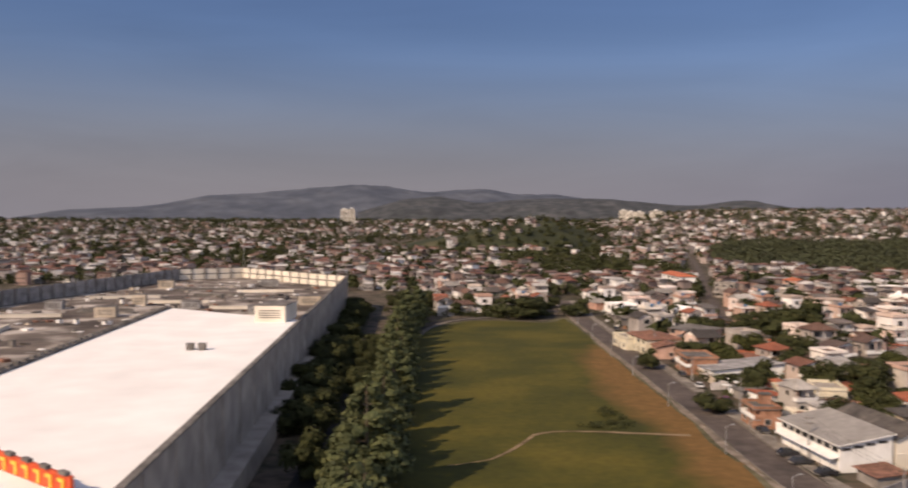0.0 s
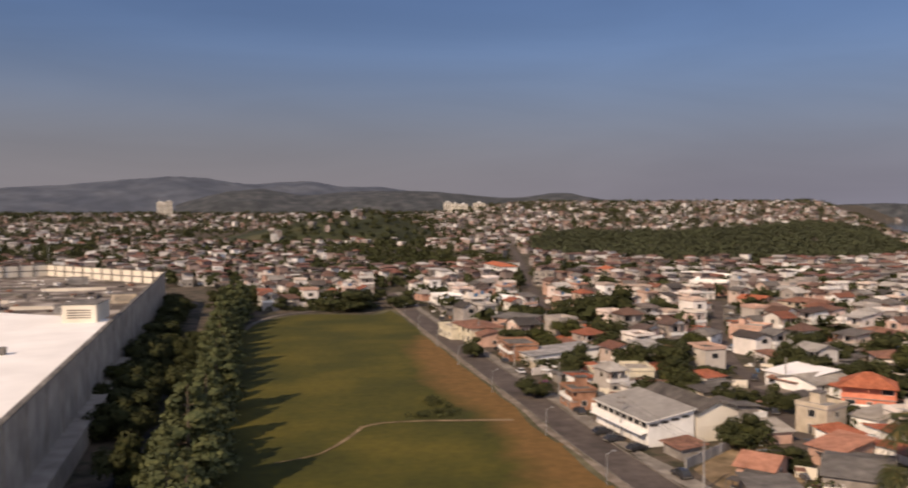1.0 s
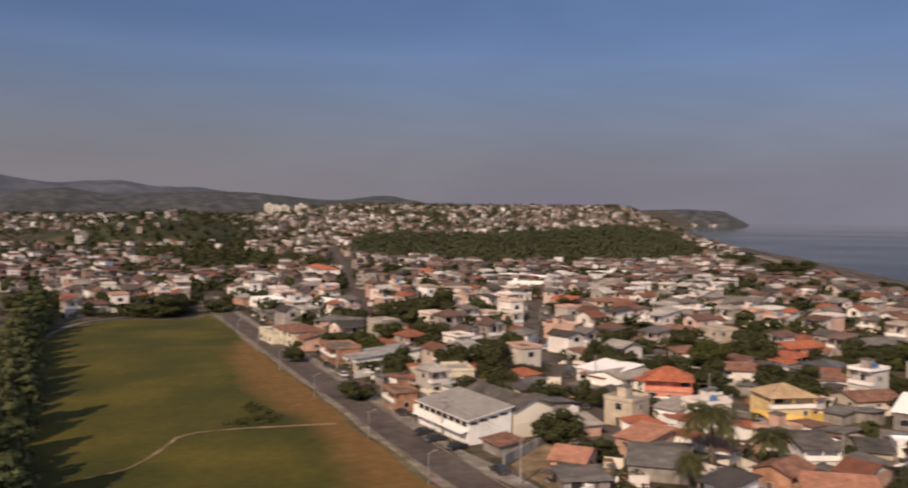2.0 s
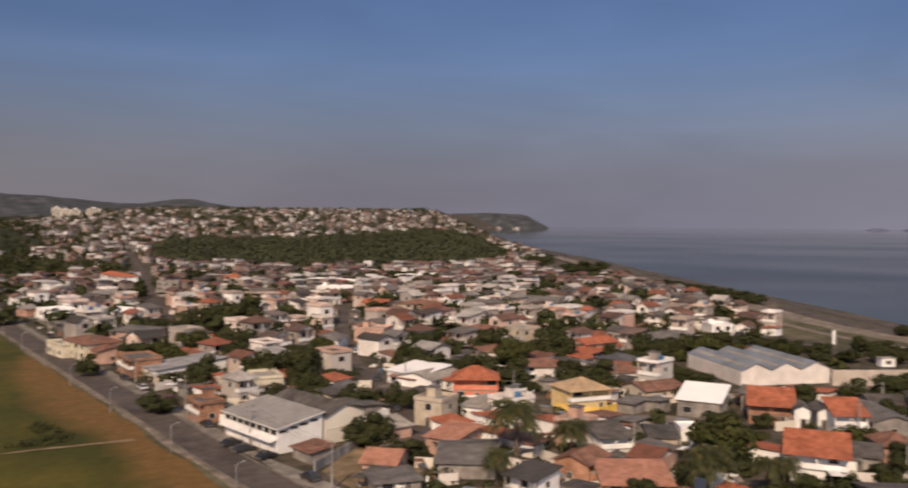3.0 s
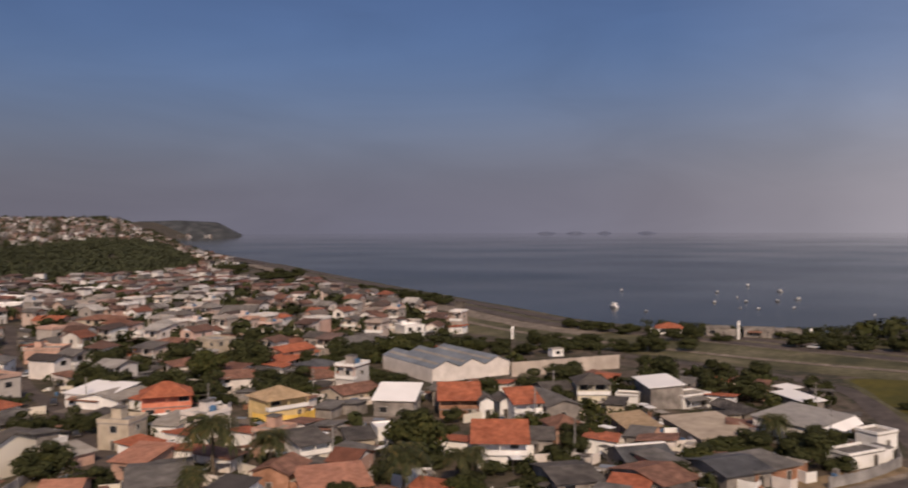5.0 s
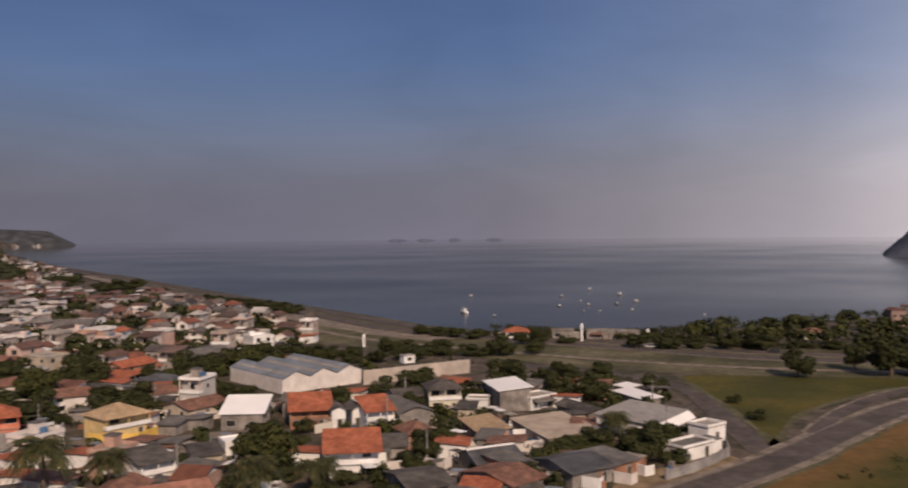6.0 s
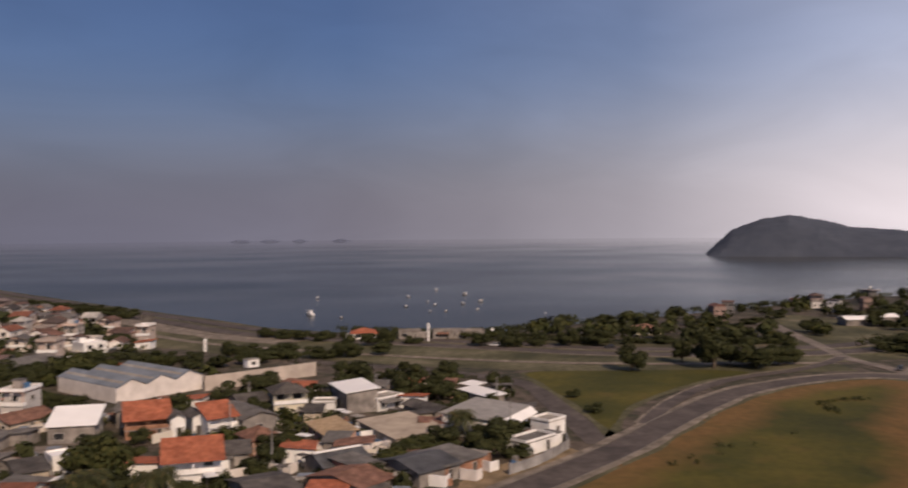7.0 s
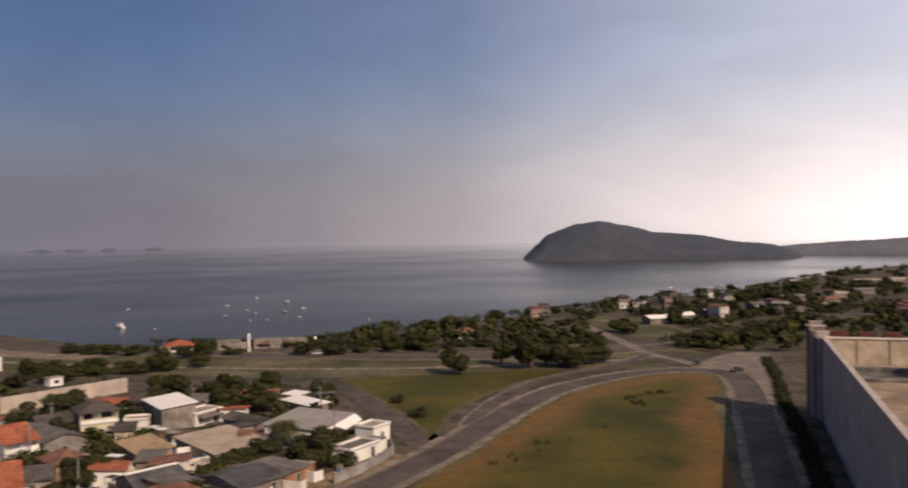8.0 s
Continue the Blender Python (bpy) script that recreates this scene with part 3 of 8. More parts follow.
def field_dry(x, y):
    wob = noise.noise((x * 0.03, y * 0.02, 2.0)) * 7
    edge = step(17, 4, abs(off_line(x, y, FIELD_LINE)) + wob * 0.9)
    east = step(34, 48, x + wob) * step(75, 120, y) * step(318, 290, y)
    store_side = step(-24, -44, y + 0.2 * (x - 150) + wob * 0.5) * step(120, 150, x)
    bend = step(100, 190, x + wob) * 0.16
    return min(1.0, max(edge * 0.85 * step(60, 120, x), east, store_side * 0.8, bend, 0.22 * step(12, 2, x + 16 + wob)))


FIELD_LINE = FIELD[::3]
meadow("meadow", FIELD, field_dry, "uneven olive meadow with dry brown edges")
meadow("meadow", LAWN, lambda x, y: 0.2 * step(0.1, 0.5, noise.noise((x * 0.04, y * 0.04, 7))), "triangular green lawn between two roads", 1.2)
ribbon("verge", FIELD, 2.6, "verge", 0.105, "worn earth edge of the meadow", "verge", ragged=1.2)
ribbon("verge", LAWN, 2.0, "verge", 0.11, "worn earth edge of the lawn", "verge", ragged=0.8)
ribbon("verge", HIGHWAY[2:], 15, "verge", 0.045, "worn grass strip beside the highway", "verge", shift=14)
ribbon("verge", HIGHWAY[1:], 5, "verge", 0.05, "worn grass median of the highway", "verge", shift=-7)
ribbon("shore_grass", HIGHWAY[5:], 24, "shore", 0.06, "dark scrubby grass behind the shore", "grass", shift=-31, ragged=4)
ribbon("shore_grass", HIGHWAY[1:6], 4, "shore", 0.05, "thin scrubby grass above the water", "grass", shift=-20.2, ragged=1)
ribbon("verge", [(712, 766), (504, 440), (396, 262), (352, 190), (340, 150)], 14, "dust", 0.07, "bare pale strip beside the highway", "verge", shift=13, ragged=3)
ribbon("footpath", [(16.5, 178), (21, 181), (30, 181), (39.4, 179.5), (49, 178)], 1.1, "dirt", 0.16, "narrow trodden earth path across the meadow", "path", ragged=0.8)
patch("verge", [(366, 262), (342, 190), (327, 124), (316, 61), (311, 30), (316, -20), (306, -22), (298, 20), (297, 60), (303, 110), (321, 190), (360, 255)], "verge", 0.03, "worn grass strip between highway and frontage road", rough=1)

ribbon("footpath", [(-1, 156), (7, 160), (13.2, 170.5), (16.5, 178)], 0.7, "dirt", 0.16, "faint end of the earth path", "path", ragged=0.45)
ribbon("road", MAIN, 7.5, "asphalt", 0.08, "grey asphalt road curving round the meadow")
ribbon("kerb", MAIN, 0.35, "kerb", 0.2, "pale concrete kerb along the road", "kerb", thick=0.2, shift=-3.95)
ribbon("kerb", MAIN, 0.35, "kerb", 0.2, "pale concrete kerb along the road", "kerb", thick=0.2, shift=3.95)
ribbon("shoulder", MAIN, 1.5, "dust", 0.14, "pale dusty shoulder of the road", "verge", shift=4.9, ragged=0.9)
ribbon("shoulder", MAIN[5:], 1.5, "dust", 0.14, "pale dusty shoulder of the road", "verge", shift=-4.9, ragged=0.9)
ribbon("pavement", MAIN[:6], 3.0, "ground_pale", 0.12, "dusty concrete pavement before the houses", "pavement", shift=-5.8, ragged=1.0)
ribbon("road", SIDE, 6.5, "asphalt", 0.1, "narrow side street beside the lawn")
ribbon("road", HIGHWAY, 9, "asphalt", 0.125, "coastal highway of grey asphalt")
ribbon("road", HIGHWAY, 8, "asphalt", 0.135, "second carriageway of the coastal highway", shift=-14)
ribbon("kerb", HIGHWAY, 0.6, "kerb", 0.3, "pale concrete divider of the highway", "kerb", thick=0.3, shift=-8)
ribbon("kerb", HIGHWAY, 0.6, "kerb", 0.3, "pale concrete edge of the highway", "kerb", thick=0.3, shift=6)
ribbon("verge", FRONTAGE, 15, "verge", 0.026, "rough grass strip behind the yards", "verge", shift=9.5, ragged=3)
ribbon("road", FRONTAGE, 4.5, "dust", 0.145, "pale frontage road behind the houses")
ribbon("road", STREET, 5, "asphalt", 0.115, "street running through the town")
ribbon("road", LANE, 4.6, "asphalt", 0.09, "dusty lane between houses")
ribbon("road", CROSS, 7, "dust_road", 0.105, "wide asphalt lane before the yellow house")
patch("forecourt", [(238, -70), (258, -75), (277, -76.5), (291, -68), (304, -70), (330, -88), (326, -99), (311, -94), (274, -85), (236, -75)], "dust_road", 0.06, "pale dusty forecourt at the end of the store", "pavement", rough=1)
patch("verge", [(362, -52), (420, -47), (470, -42), (478, -62), (440, -84), (395, -86), (362, -74)], "verge", 0.075, "open grass field beside the shore track", rough=2)
SLIP = [(205, 8), (220, 5.2), (237, 0.8), (260, -8), (278, -20), (294, -36), (312, -48), (326, -54.5)]
ribbon("road", SLIP, 4.0, "asphalt", 0.175, "narrow slip road between the lawn and the main road")
ribbon("shoulder", SLIP, 0.9, "dust", 0.185, "pale dusty edge of the slip road", "verge", shift=-2.2, ragged=0.4)
ribbon("road", TRACK, 5, "dust_road", 0.165, "pale track leading to the shore")
ribbon("road", [(-24, 90), (-25, 208), (-27, 300), (-20, 340), (-6, 372), (20, 392), (58, 400)], 6.5, "asphalt_shaded", 0.09, "service road between tree rows, shade painted into its asphalt")
ribbon("kerb", [(-13, 330), (-10, 352), (-1, 376), (12, 388), (30, 395)], 2.2, "kerb", 0.14, "pale concrete kerb round the bend", "kerb", thick=0.1)


# ---------------------------------------------------------------- hills
def ridge(name, crest, depth, key, label, rough=0.16, base=-2.0, steps=26, seed=1.0, sub=8, canopy=0.0):
    """A hill along a crest of (x, y, height), falling away on both sides."""
    line, g2 = [], Geo()
    for a, b in zip(crest, crest[1:]):
        for k in range(sub):
            s = k / sub
            line.append([a[i] + (b[i] - a[i]) * s for i in range(3)])
    line.append(list(crest[-1]))
    for i in range(sub // 4):
        line = [line[0]] + [[(p[j] + 2 * q[j] + r[j]) / 4 for j in range(3)] for p, q, r in zip(line, line[1:], line[2:])] + [line[-1]]
    for i, (x, y, h) in enumerate(line):
        d = math.hypot(x, y)
        for j in range(steps + 1):
            s = 2 * j / steps - 1
            fall = (1 - abs(s) ** 1.6)
            nz = noise.fractal((x * 0.004 + s * 2 + seed, y * 0.004, s * 3), 1.0, 2.0, 5)
            wood = abs(noise.noise((x * 0.03, y * 0.03 + s * 40, seed))) * 0.035
            hh = base + (h - base) * max(0, fall) * (1 + rough * nz * (1 - fall * 0.6) + wood)
            if canopy and hh > 1:
                hh += canopy * (0.5 + noise.noise((x * 0.07, y * 0.07, s * 30 + seed)) + 0.6 * noise.noise((x * 0.2, y * 0.2, s * 60 + seed)))
            g2.v.append((x + x / d * s * depth, y + y / d * s * depth, hh))
    n = steps + 1
    for i in range(len(line) - 1):
        for j in range(steps):
            g2.f.append((i * n + j, (i + 1) * n + j, (i + 1) * n + j + 1, i * n + j + 1))
    g2.m = [g2.slot(key)] * len(g2.f)
    ob = thing(name, g2, label, "hill", kind="structure")
    ob.data.polygons.foreach_set("use_smooth", [True] * len(g2.f))
    return ob


ridge("hill", [(-2400, 2900, 30), (-1760, 3368, 34), (-1573, 3459, 72), (-1247, 3589, 90), (-1051, 3652, 138), (-803, 3714, 148), (-619, 3749, 166), (-446, 3774, 186), (-311, 3787, 178), (-117, 3798, 160), (133, 3798, 172), (266, 3791, 150), (456, 3773, 144), (800, 3700, 80)], 620, "hill", "long wooded hills on the horizon with blue-grey haze in their colour", seed=4)
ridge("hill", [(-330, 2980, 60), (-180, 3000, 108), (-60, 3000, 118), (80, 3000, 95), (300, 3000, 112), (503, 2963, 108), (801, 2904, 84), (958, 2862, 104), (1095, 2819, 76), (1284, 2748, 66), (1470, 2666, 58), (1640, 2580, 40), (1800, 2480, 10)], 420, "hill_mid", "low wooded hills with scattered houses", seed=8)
ridge("hill", [(-110, 1190, 2), (-52, 1199, 12), (47, 1199, 34), (134, 1192, 43), (177, 1187, 31), (225, 1180, 6)], 130, "hill_green", "green hill rising in the middle of the town", seed=12)
ridge("headland", [(2800, 3130, 4), (2715, 3204, 64), (2590, 3306, 73), (2450, 3410, 66), (2300, 3515, 44)], 160, "hill_mid", "hazy wooded headland beyond the bay", seed=15)
ridge("headland", [(1699, -47, -2), (1698, -92, 42), (1694, -146, 62), (1689, -194, 68), (1682, -248, 58), (1674, -297, 45), (1656, -384, 38), (1642, -439, 26), (1624, -501, 21), (1617, -532, 11), (1606, -562, -6)], 190, "hill_dark", "wooded headland rising from the bay, bluish haze in its colour", seed=21, rough=0.1, sub=20, steps=44, canopy=1.6)
ridge("headland", [(1890, -460, -2), (1854, -604, 15), (1820, -700, 22), (1772, -814, 27), (1714, -930, 32), (1638, -1092, 34)], 150, "hill_far", "distant wooded ridge behind the headland, pale haze in its colour", seed=25, sub=24, canopy=2.0)
for a, b in (((4022, 2233), (4073, 2138)), ((4092, 2101), (4141, 2003)), ((4165, 1954), (4198, 1880)), ((4246, 1769), (4286, 1670))):
    tagged(ridge("island", [(a[0], a[1], -1), ((a[0] * 2 + b[0]) / 3, (a[1] * 2 + b[1]) / 3, 9), ((a[0] + b[0] * 2) / 3, (a[1] + b[1] * 2) / 3, 8), (b[0], b[1], -1)], 40, "far_island", "small island on the horizon with haze in its colour", seed=a[1] * 0.01), category="island")


# ---------------------------------------------------------------- the store beside the meadow
def store():
    base = thing("store_building", None, "large concrete store with a white roof and rooftop deck", "building")
    # corners: front right, right at the step, back right, back, back left, left at deck
    fr, sr, br, bk, bl, dl, fl = (-34.8, 84), (-43.4, 245), (-52.4, 427), (-121, 498), (-153, 481), (-177, 338), (-178, 110)
    sl, fs = (-90.5, 276), (-81, 110)

    def wall(p, q, z0, z1, t=0.5, key="concrete", name="wall"):
        g2, d = Geo(), math.dist(p, q)
        a = math.atan2(q[1] - p[1], q[0] - p[0])
        g2.box(0, 0, z0, d, t, z1, key, a, (p[0], p[1], 0))
        return part(name, g2, base)

    def panelled(p, q, z0, z1, n, key):
        """Wall panels between posts, each a piece of its own."""
        d, a = math.dist(p, q), math.atan2(q[1] - p[1], q[0] - p[0])
        wall(p, q, z0, z1, 0.3, "concrete_dark" if key == "cream_pale" else key)
        slab, post = Geo(), Geo()
        slab.box(0.45, 0.31, z0 + 0.25, d / n - 0.45, 0.5, (z0 + z1) / 2 - 0.3, key)
        slab.box(0.45, 0.31, (z0 + z1) / 2 + 0.3, d / n - 0.45, 0.5, z1 - 0.3, key)
        post.box(-0.3, 0.31, z0, 0.3, 0.9, z1 + 0.5, "concrete_dark")
        ms, mp = slab.mesh("wall_panel"), post.mesh("post")
        for k in range(n):
            for nm, me in (("wall_panel", ms), ("post", mp)):
                o = part(nm, me, base)
                o.matrix_local = Matrix.Translation((p[0] + math.cos(a) * d * k / n, p[1] + math.sin(a) * d * k / n, 0)) @ Matrix.Rotation(a, 4, "Z")

    # long side wall in pieces between pilasters
    d, a = math.dist(fr, br), math.atan2(br[1] - fr[1], br[0] - fr[0])
    wall(fr, br, 0, 16.2, 0.5, "pale_wall")
    pil = Geo()
    pil.box(-0.3, -0.18, 0, 0.3, 0, 15.6, "pale_wall")
    cap = Geo()
    cap.box(-0.2, -0.35, 16.2, d / 24 - 0.06, 0.7, 16.42, "concrete_dark")
    mpil, mcap = pil.mesh("pilaster"), cap.mesh("coping")
    for k in range(24):
        for nm, me in (("pilaster", mpil), ("coping", mcap)):
            o = part(nm, me, base)
            o.matrix_local = Matrix.Translation((fr[0] + math.cos(a) * d * k / 24, fr[1] + math.sin(a) * d * k / 24, 0)) @ Matrix.Rotation(a, 4, "Z")
    low = Geo()
    low.box(0, -3.5, 0, 170, -0.01, 4.2, "pale_wall", a, (fr[0], fr[1], 0))
    part("lower_wing", low, base, "low concrete wing along the wall")
    # white roof and the raised block
    g2 = Geo()
    top = [fr, sr, sl, fs]
    g2.solid([(x, y, z) for z in (9.0, 16.0) for x, y in top], [(4, 5, 6, 7), (1, 2, 6, 5), (2, 3, 7, 6), (3, 0, 4, 7)], "roof_white")
    part("roof", g2, base, "bright white roof membrane")
    # ribs along the left edge of the white roof
    rib, n = Geo(), 46
    rib.box(-0.9, 0.0, 13.0, 0.9, 0.9, 17.0, "concrete_dark")
    mr, a2 = rib.mesh("rib"), math.atan2(sl[1] - fs[1], sl[0] - fs[0])
    for k in range(n):
        o = part("rib", mr, base)
        s = k / n
        o.matrix_local = Matrix.Translation((fs[0] + (sl[0] - fs[0]) * s, fs[1] + (sl[1] - fs[1]) * s, 0)) @ Matrix.Rotation(a2, 4, "Z")
    kerb = Geo()
    kerb.box(0, -0.5, 16.01, math.dist(fs, sl), -0.05, 16.5, "concrete_dark", a2, (fs[0], fs[1], 0))
    part("parapet", kerb, base)
    # rooftop deck
    g2 = Geo()
    deck = [fs, sl, sr, br, bk, bl, dl, fl]
    g2.v += [(x, y, 10.0) for x, y in deck]
    g2.f.append(tuple(range(len(deck))))
    g2.m.append(g2.slot("verge_concrete"))
    part("deck", g2, base, "weathered rooftop parking deck")
    panelled(br, bk, 10.0, 16.2, 12, "cream_pale")
    panelled(bk, bl, 10.0, 16.2, 5, "cream_pale")
    # left-hand runs in grey concrete: the parapet's shaded side put into the colour
    panelled(bl, dl, 10.0, 16.2, 18, "concrete")
    panelled(dl, fl, 10.0, 16.2, 22, "concrete")
    wall(fl, fr, 0, 16.4, 0.6)
    for p, q in ((br, bk), (bk, bl), (bl, dl), (dl, fl)):
        wall(p, q, 0, 9.98, 0.4, "concrete")


M["verge_concrete"] = mat("stained_deck_concrete", [(0.35, (0.1, 0.08, 0.066)), (0.5, (0.17, 0.14, 0.117)), (0.58, (0.33, 0.29, 0.25)), (0.7, (0.46, 0.42, 0.38))], 0.07, 0.9, stain=0.4, stain_scale=0.08)
store()


def box_unit(name, x, y, z, w, d, h, rot, key, label, category, lid="concrete_dark"):
    base = thing(name, None, label, category, m=pose(x, y, z, 0, 0, rot))
    g2 = Geo()
    g2.box(0, 0, 0, w, d, h, key)
    part("body", g2, base)
    g2 = Geo()
    g2.box(-0.12, -0.12, h, w + 0.12, d + 0.12, h + 0.18, lid)
    part("lid", g2, base)
    if w < 2:
        return base
    g2 = Geo()
    for k in range(4):
        g2.box(w * 0.15, -0.05, h * (0.25 + 0.14 * k), w * 0.85, -0.005, h * (0.31 + 0.14 * k), "concrete_dark")
    part("grille", g2, base)
    return base


box_unit("plant_room", -55, 239, 16.0, 8.5, 14, 4.6, -3, "cream_pale", "pale plant room on the white roof", "roof structure")
for x in (-58.2, -55.6):
    box_unit("air_conditioner", x, 188, 16.0, 1.5, 1.6, 1.3, 4, "concrete_dark", "dark air conditioner on the white roof", "air conditioner")
for x, y, w, h in ((-154, 326, 6, 3.2), (-125, 301, 7, 3.6), (-126, 339, 5, 4.5), (-144, 422, 7, 4), (-98, 438, 9, 3.2), (-62, 345, 9, 3.5), (-75, 315, 8, 2.6), (-104, 330, 7, 2.8)):
    box_unit("roof_hatch", x, y, 10.0, w, 5, h, 8, "beige" if h > 3.3 else "concrete", "pale concrete stair head on the deck", "roof structure")
random.seed(11)
for k in range(64):
    x, y = random.uniform(-170, -92), random.uniform(180, 440)
    if x < -177 + (y - 338) * 0.17 + 6 or math.hypot(x + 55, y - 245) < 12:
        continue
    box_unit("vent", x, y, 10.0, random.uniform(0.7, 1.8), random.uniform(0.7, 1.6), random.uniform(0.6, 1.9), random.uniform(0, 90), random.choice(["white", "beige", "beige", "concrete_dark"]), "small concrete vent on the rooftop deck", "vent")


for x, y, run, rot, key in ((-150, 300, 26, 12, "cream_pale"), (-128, 318, 20, 10, "concrete_dark"), (-112, 352, 24, 6, "cream_pale"), (-96, 300, 16, 100, "concrete_dark"), (-142, 372, 30, 14, "cream_pale"), (-104, 384, 22, 4, "concrete_dark"), (-88, 405, 26, 8, "cream_pale"), (-72, 372, 14, 96, "concrete_dark"), (-84, 330, 18, 2, "cream_pale"), (-68, 300, 15, 2, "cream_pale"), (-120, 414, 24, 10, "concrete_dark"), (-138, 262, 20, 100, "cream_pale")):
    g2 = Geo()
    g2.box(-run / 2, -0.35, 0, run / 2, 0.35, 1.1, key)
    g2.box(-run / 2 - 0.1, -0.45, 1.1, run / 2 + 0.1, 0.45, 1.25, key)
    thing("low_wall", g2, "pale low concrete wall on the rooftop deck" if key == "cream_pale" else "dark low concrete wall on the rooftop deck", "wall", "low walls on the deck", m=pose(x, y, 10.0, 0, 0, rot))
g2 = Geo()
for k in range(380):
    x, y = random.uniform(-172, -60), random.uniform(170, 470)
    if x < -177 + (y - 338) * 0.17 + 6 or x > -84 - (y - 160) * 0.055 and y < 282 or y > 427 + (-52 - x) * 1.0 - 6:
        continue
    s = random.uniform(0.3, 1.6)
    g2.box(-s, -s * random.uniform(0.3, 1), 0.01, s, s * random.uniform(0.3, 1), random.uniform(0.1, 0.9), random.choice(("white", "fibre_pale", "tile_brown", "concrete_dark", "concrete_dark", "tile_dark")), random.uniform(0, 3), (x, y, 10.0))
thing("roof_debris", g2, "pale and brown building debris strewn over the deck", "debris", kind="stuff")


def sign():
    base = thing("roof_sign", None, "red and yellow letter sign on the roof edge", "sign", m=pose(-39.4, 89.4, 15.6, 0, 0, 142))
    g2 = Geo()
    g2.box(0, 0, 0.1, 22, 0.4, 2.5, "sign_red")
    part("panel", g2, base)
    for k in range(8):
        g2 = Geo()
        g2.box(1 + k * 2.6, -0.12, 0.6, 1.5 + k * 2.6, -0.004, 2.1, "sign_yellow")
        g2.box(1.5 + k * 2.6, -0.12, 1.7, 2.8 + k * 2.6, -0.004, 2.1, "sign_yellow")
        g2.box(2.3 + k * 2.6, -0.12, 0.6, 2.8 + k * 2.6, -0.004, 1.7, "sign_yellow")
        g2.box(1.2 + k * 2.6, 0.41, 0.6, 1.7 + k * 2.6, 0.53, 2.0, "sign_yellow")
        g2.box(1.7 + k * 2.6, 0.41, 1.6, 2.5 + k * 2.6, 0.53, 2.0, "sign_yellow")
        part("letter_block", g2, base)
    for k in range(6):
        g2 = Geo()
        g2.box(0.5 + k * 4, 0.1, 2.5, 2.0 + k * 4, 0.7, 2.9, "concrete_dark")
        part("floodlight", g2, base)


sign()


def store_two():
    """The second block, past the other end of the meadow."""
    base = thing("store_annex", None, "tall grey concrete store block with a parapet", "building")
    p, q = (80, -41.6), (208.5, -75.9)
    d = math.dist(p, q)
    m = Matrix.Translation((p[0], p[1], 0)) @ Matrix.Rotation(math.atan2(q[1] - p[1], q[0] - p[0]), 4, "Z")

    def put(name, boxes, label=""):
        g2 = Geo()
        for x0, y0, z0, x1, y1, z1, key in boxes:
            g2.box(x0, y0, z0, x1, y1, z1, key)
        o = part(name, g2, base, label)
        o.matrix_local = m
        return o

    put("wall", [(0, -0.6, 0, d, 0, 19.7, "annex_wall")])
    put("wall", [(d - 0.6, -70, 0, d, -0.61, 19.7, "beige")], "tan end wall")
    put("coping", [(-0.3, -0.8, 19.71, d + 0.2, 0.2, 20.0, "annex_wall")])
    put("coping", [(d - 0.9, -70, 19.71, d + 0.3, -0.81, 20.05, "cream_pale")], "pale coping")
    for k, (x, y, h, key) in enumerate(((0.4, 1.1, 20.9, "annex_wall"), (3.0, 1.7, 22.0, "pier_brown"), (5.6, 2.3, 22.8, "annex_wall"), (8.2, 2.9, 21.6, "pier_brown"))):
        put("pier", [(d + x, y - 2.6, 0, d + x + 1.3, y, h, key), (d + x - 0.15, y - 2.75, h + 0.004, d + x + 1.45, y + 0.15, h + 0.3, "annex_wall")], "mauve-brown corner pier" if key == "pier_brown" else "")
    put("roof", [(0, -70, 0.2, d - 0.61, -0.61, 14.0, "deck_tan")], "tan roof deck below the parapet")
    rnd = random.Random(61)
    y = -2.0
    while y > -64:
        w = rnd.uniform(2.4, 5.2)
        put("ventilator", [(d + 0.8, y - w, 18.2, d + 2.6, y, 20.9 + rnd.uniform(0, 0.7), "vent_red")], "dark red roof ventilator")
        y -= w + rnd.uniform(0.7, 2.6)
    put("ledge", [(d + 0.31, -66, 17.6, d + 3.2, -1, 18.19, "concrete_dark")], "dark ledge outside the parapet")
    for k in range(9):
        put("rib", [(d - 0.85, -8 - k * 7, 14.01, d - 0.61, -7.4 - k * 7, 19.6, "beige")])
    put("duct", [(d - 17, -52, 14.01, d - 14.5, -5, 15.4, "concrete_dark")], "dark duct along the deck")
    put("plant_room", [(d - 24, -30, 14.01, d - 17.5, -16, 17.6, "beige"), (d - 24.3, -30.3, 17.604, d - 17.2, -15.7, 17.9, "cream_pale")])
    put("plinth", [(d - 27, -34, 14.005, d - 13, -3, 14.5, "concrete_dark")])
    for k in range(5):
        put("hatch", [(d - 60 - k * 9, -22 + k % 2 * 6, 14.01, d - 58 - k * 9, -19 + k % 2 * 6, 14.9, "concrete")])


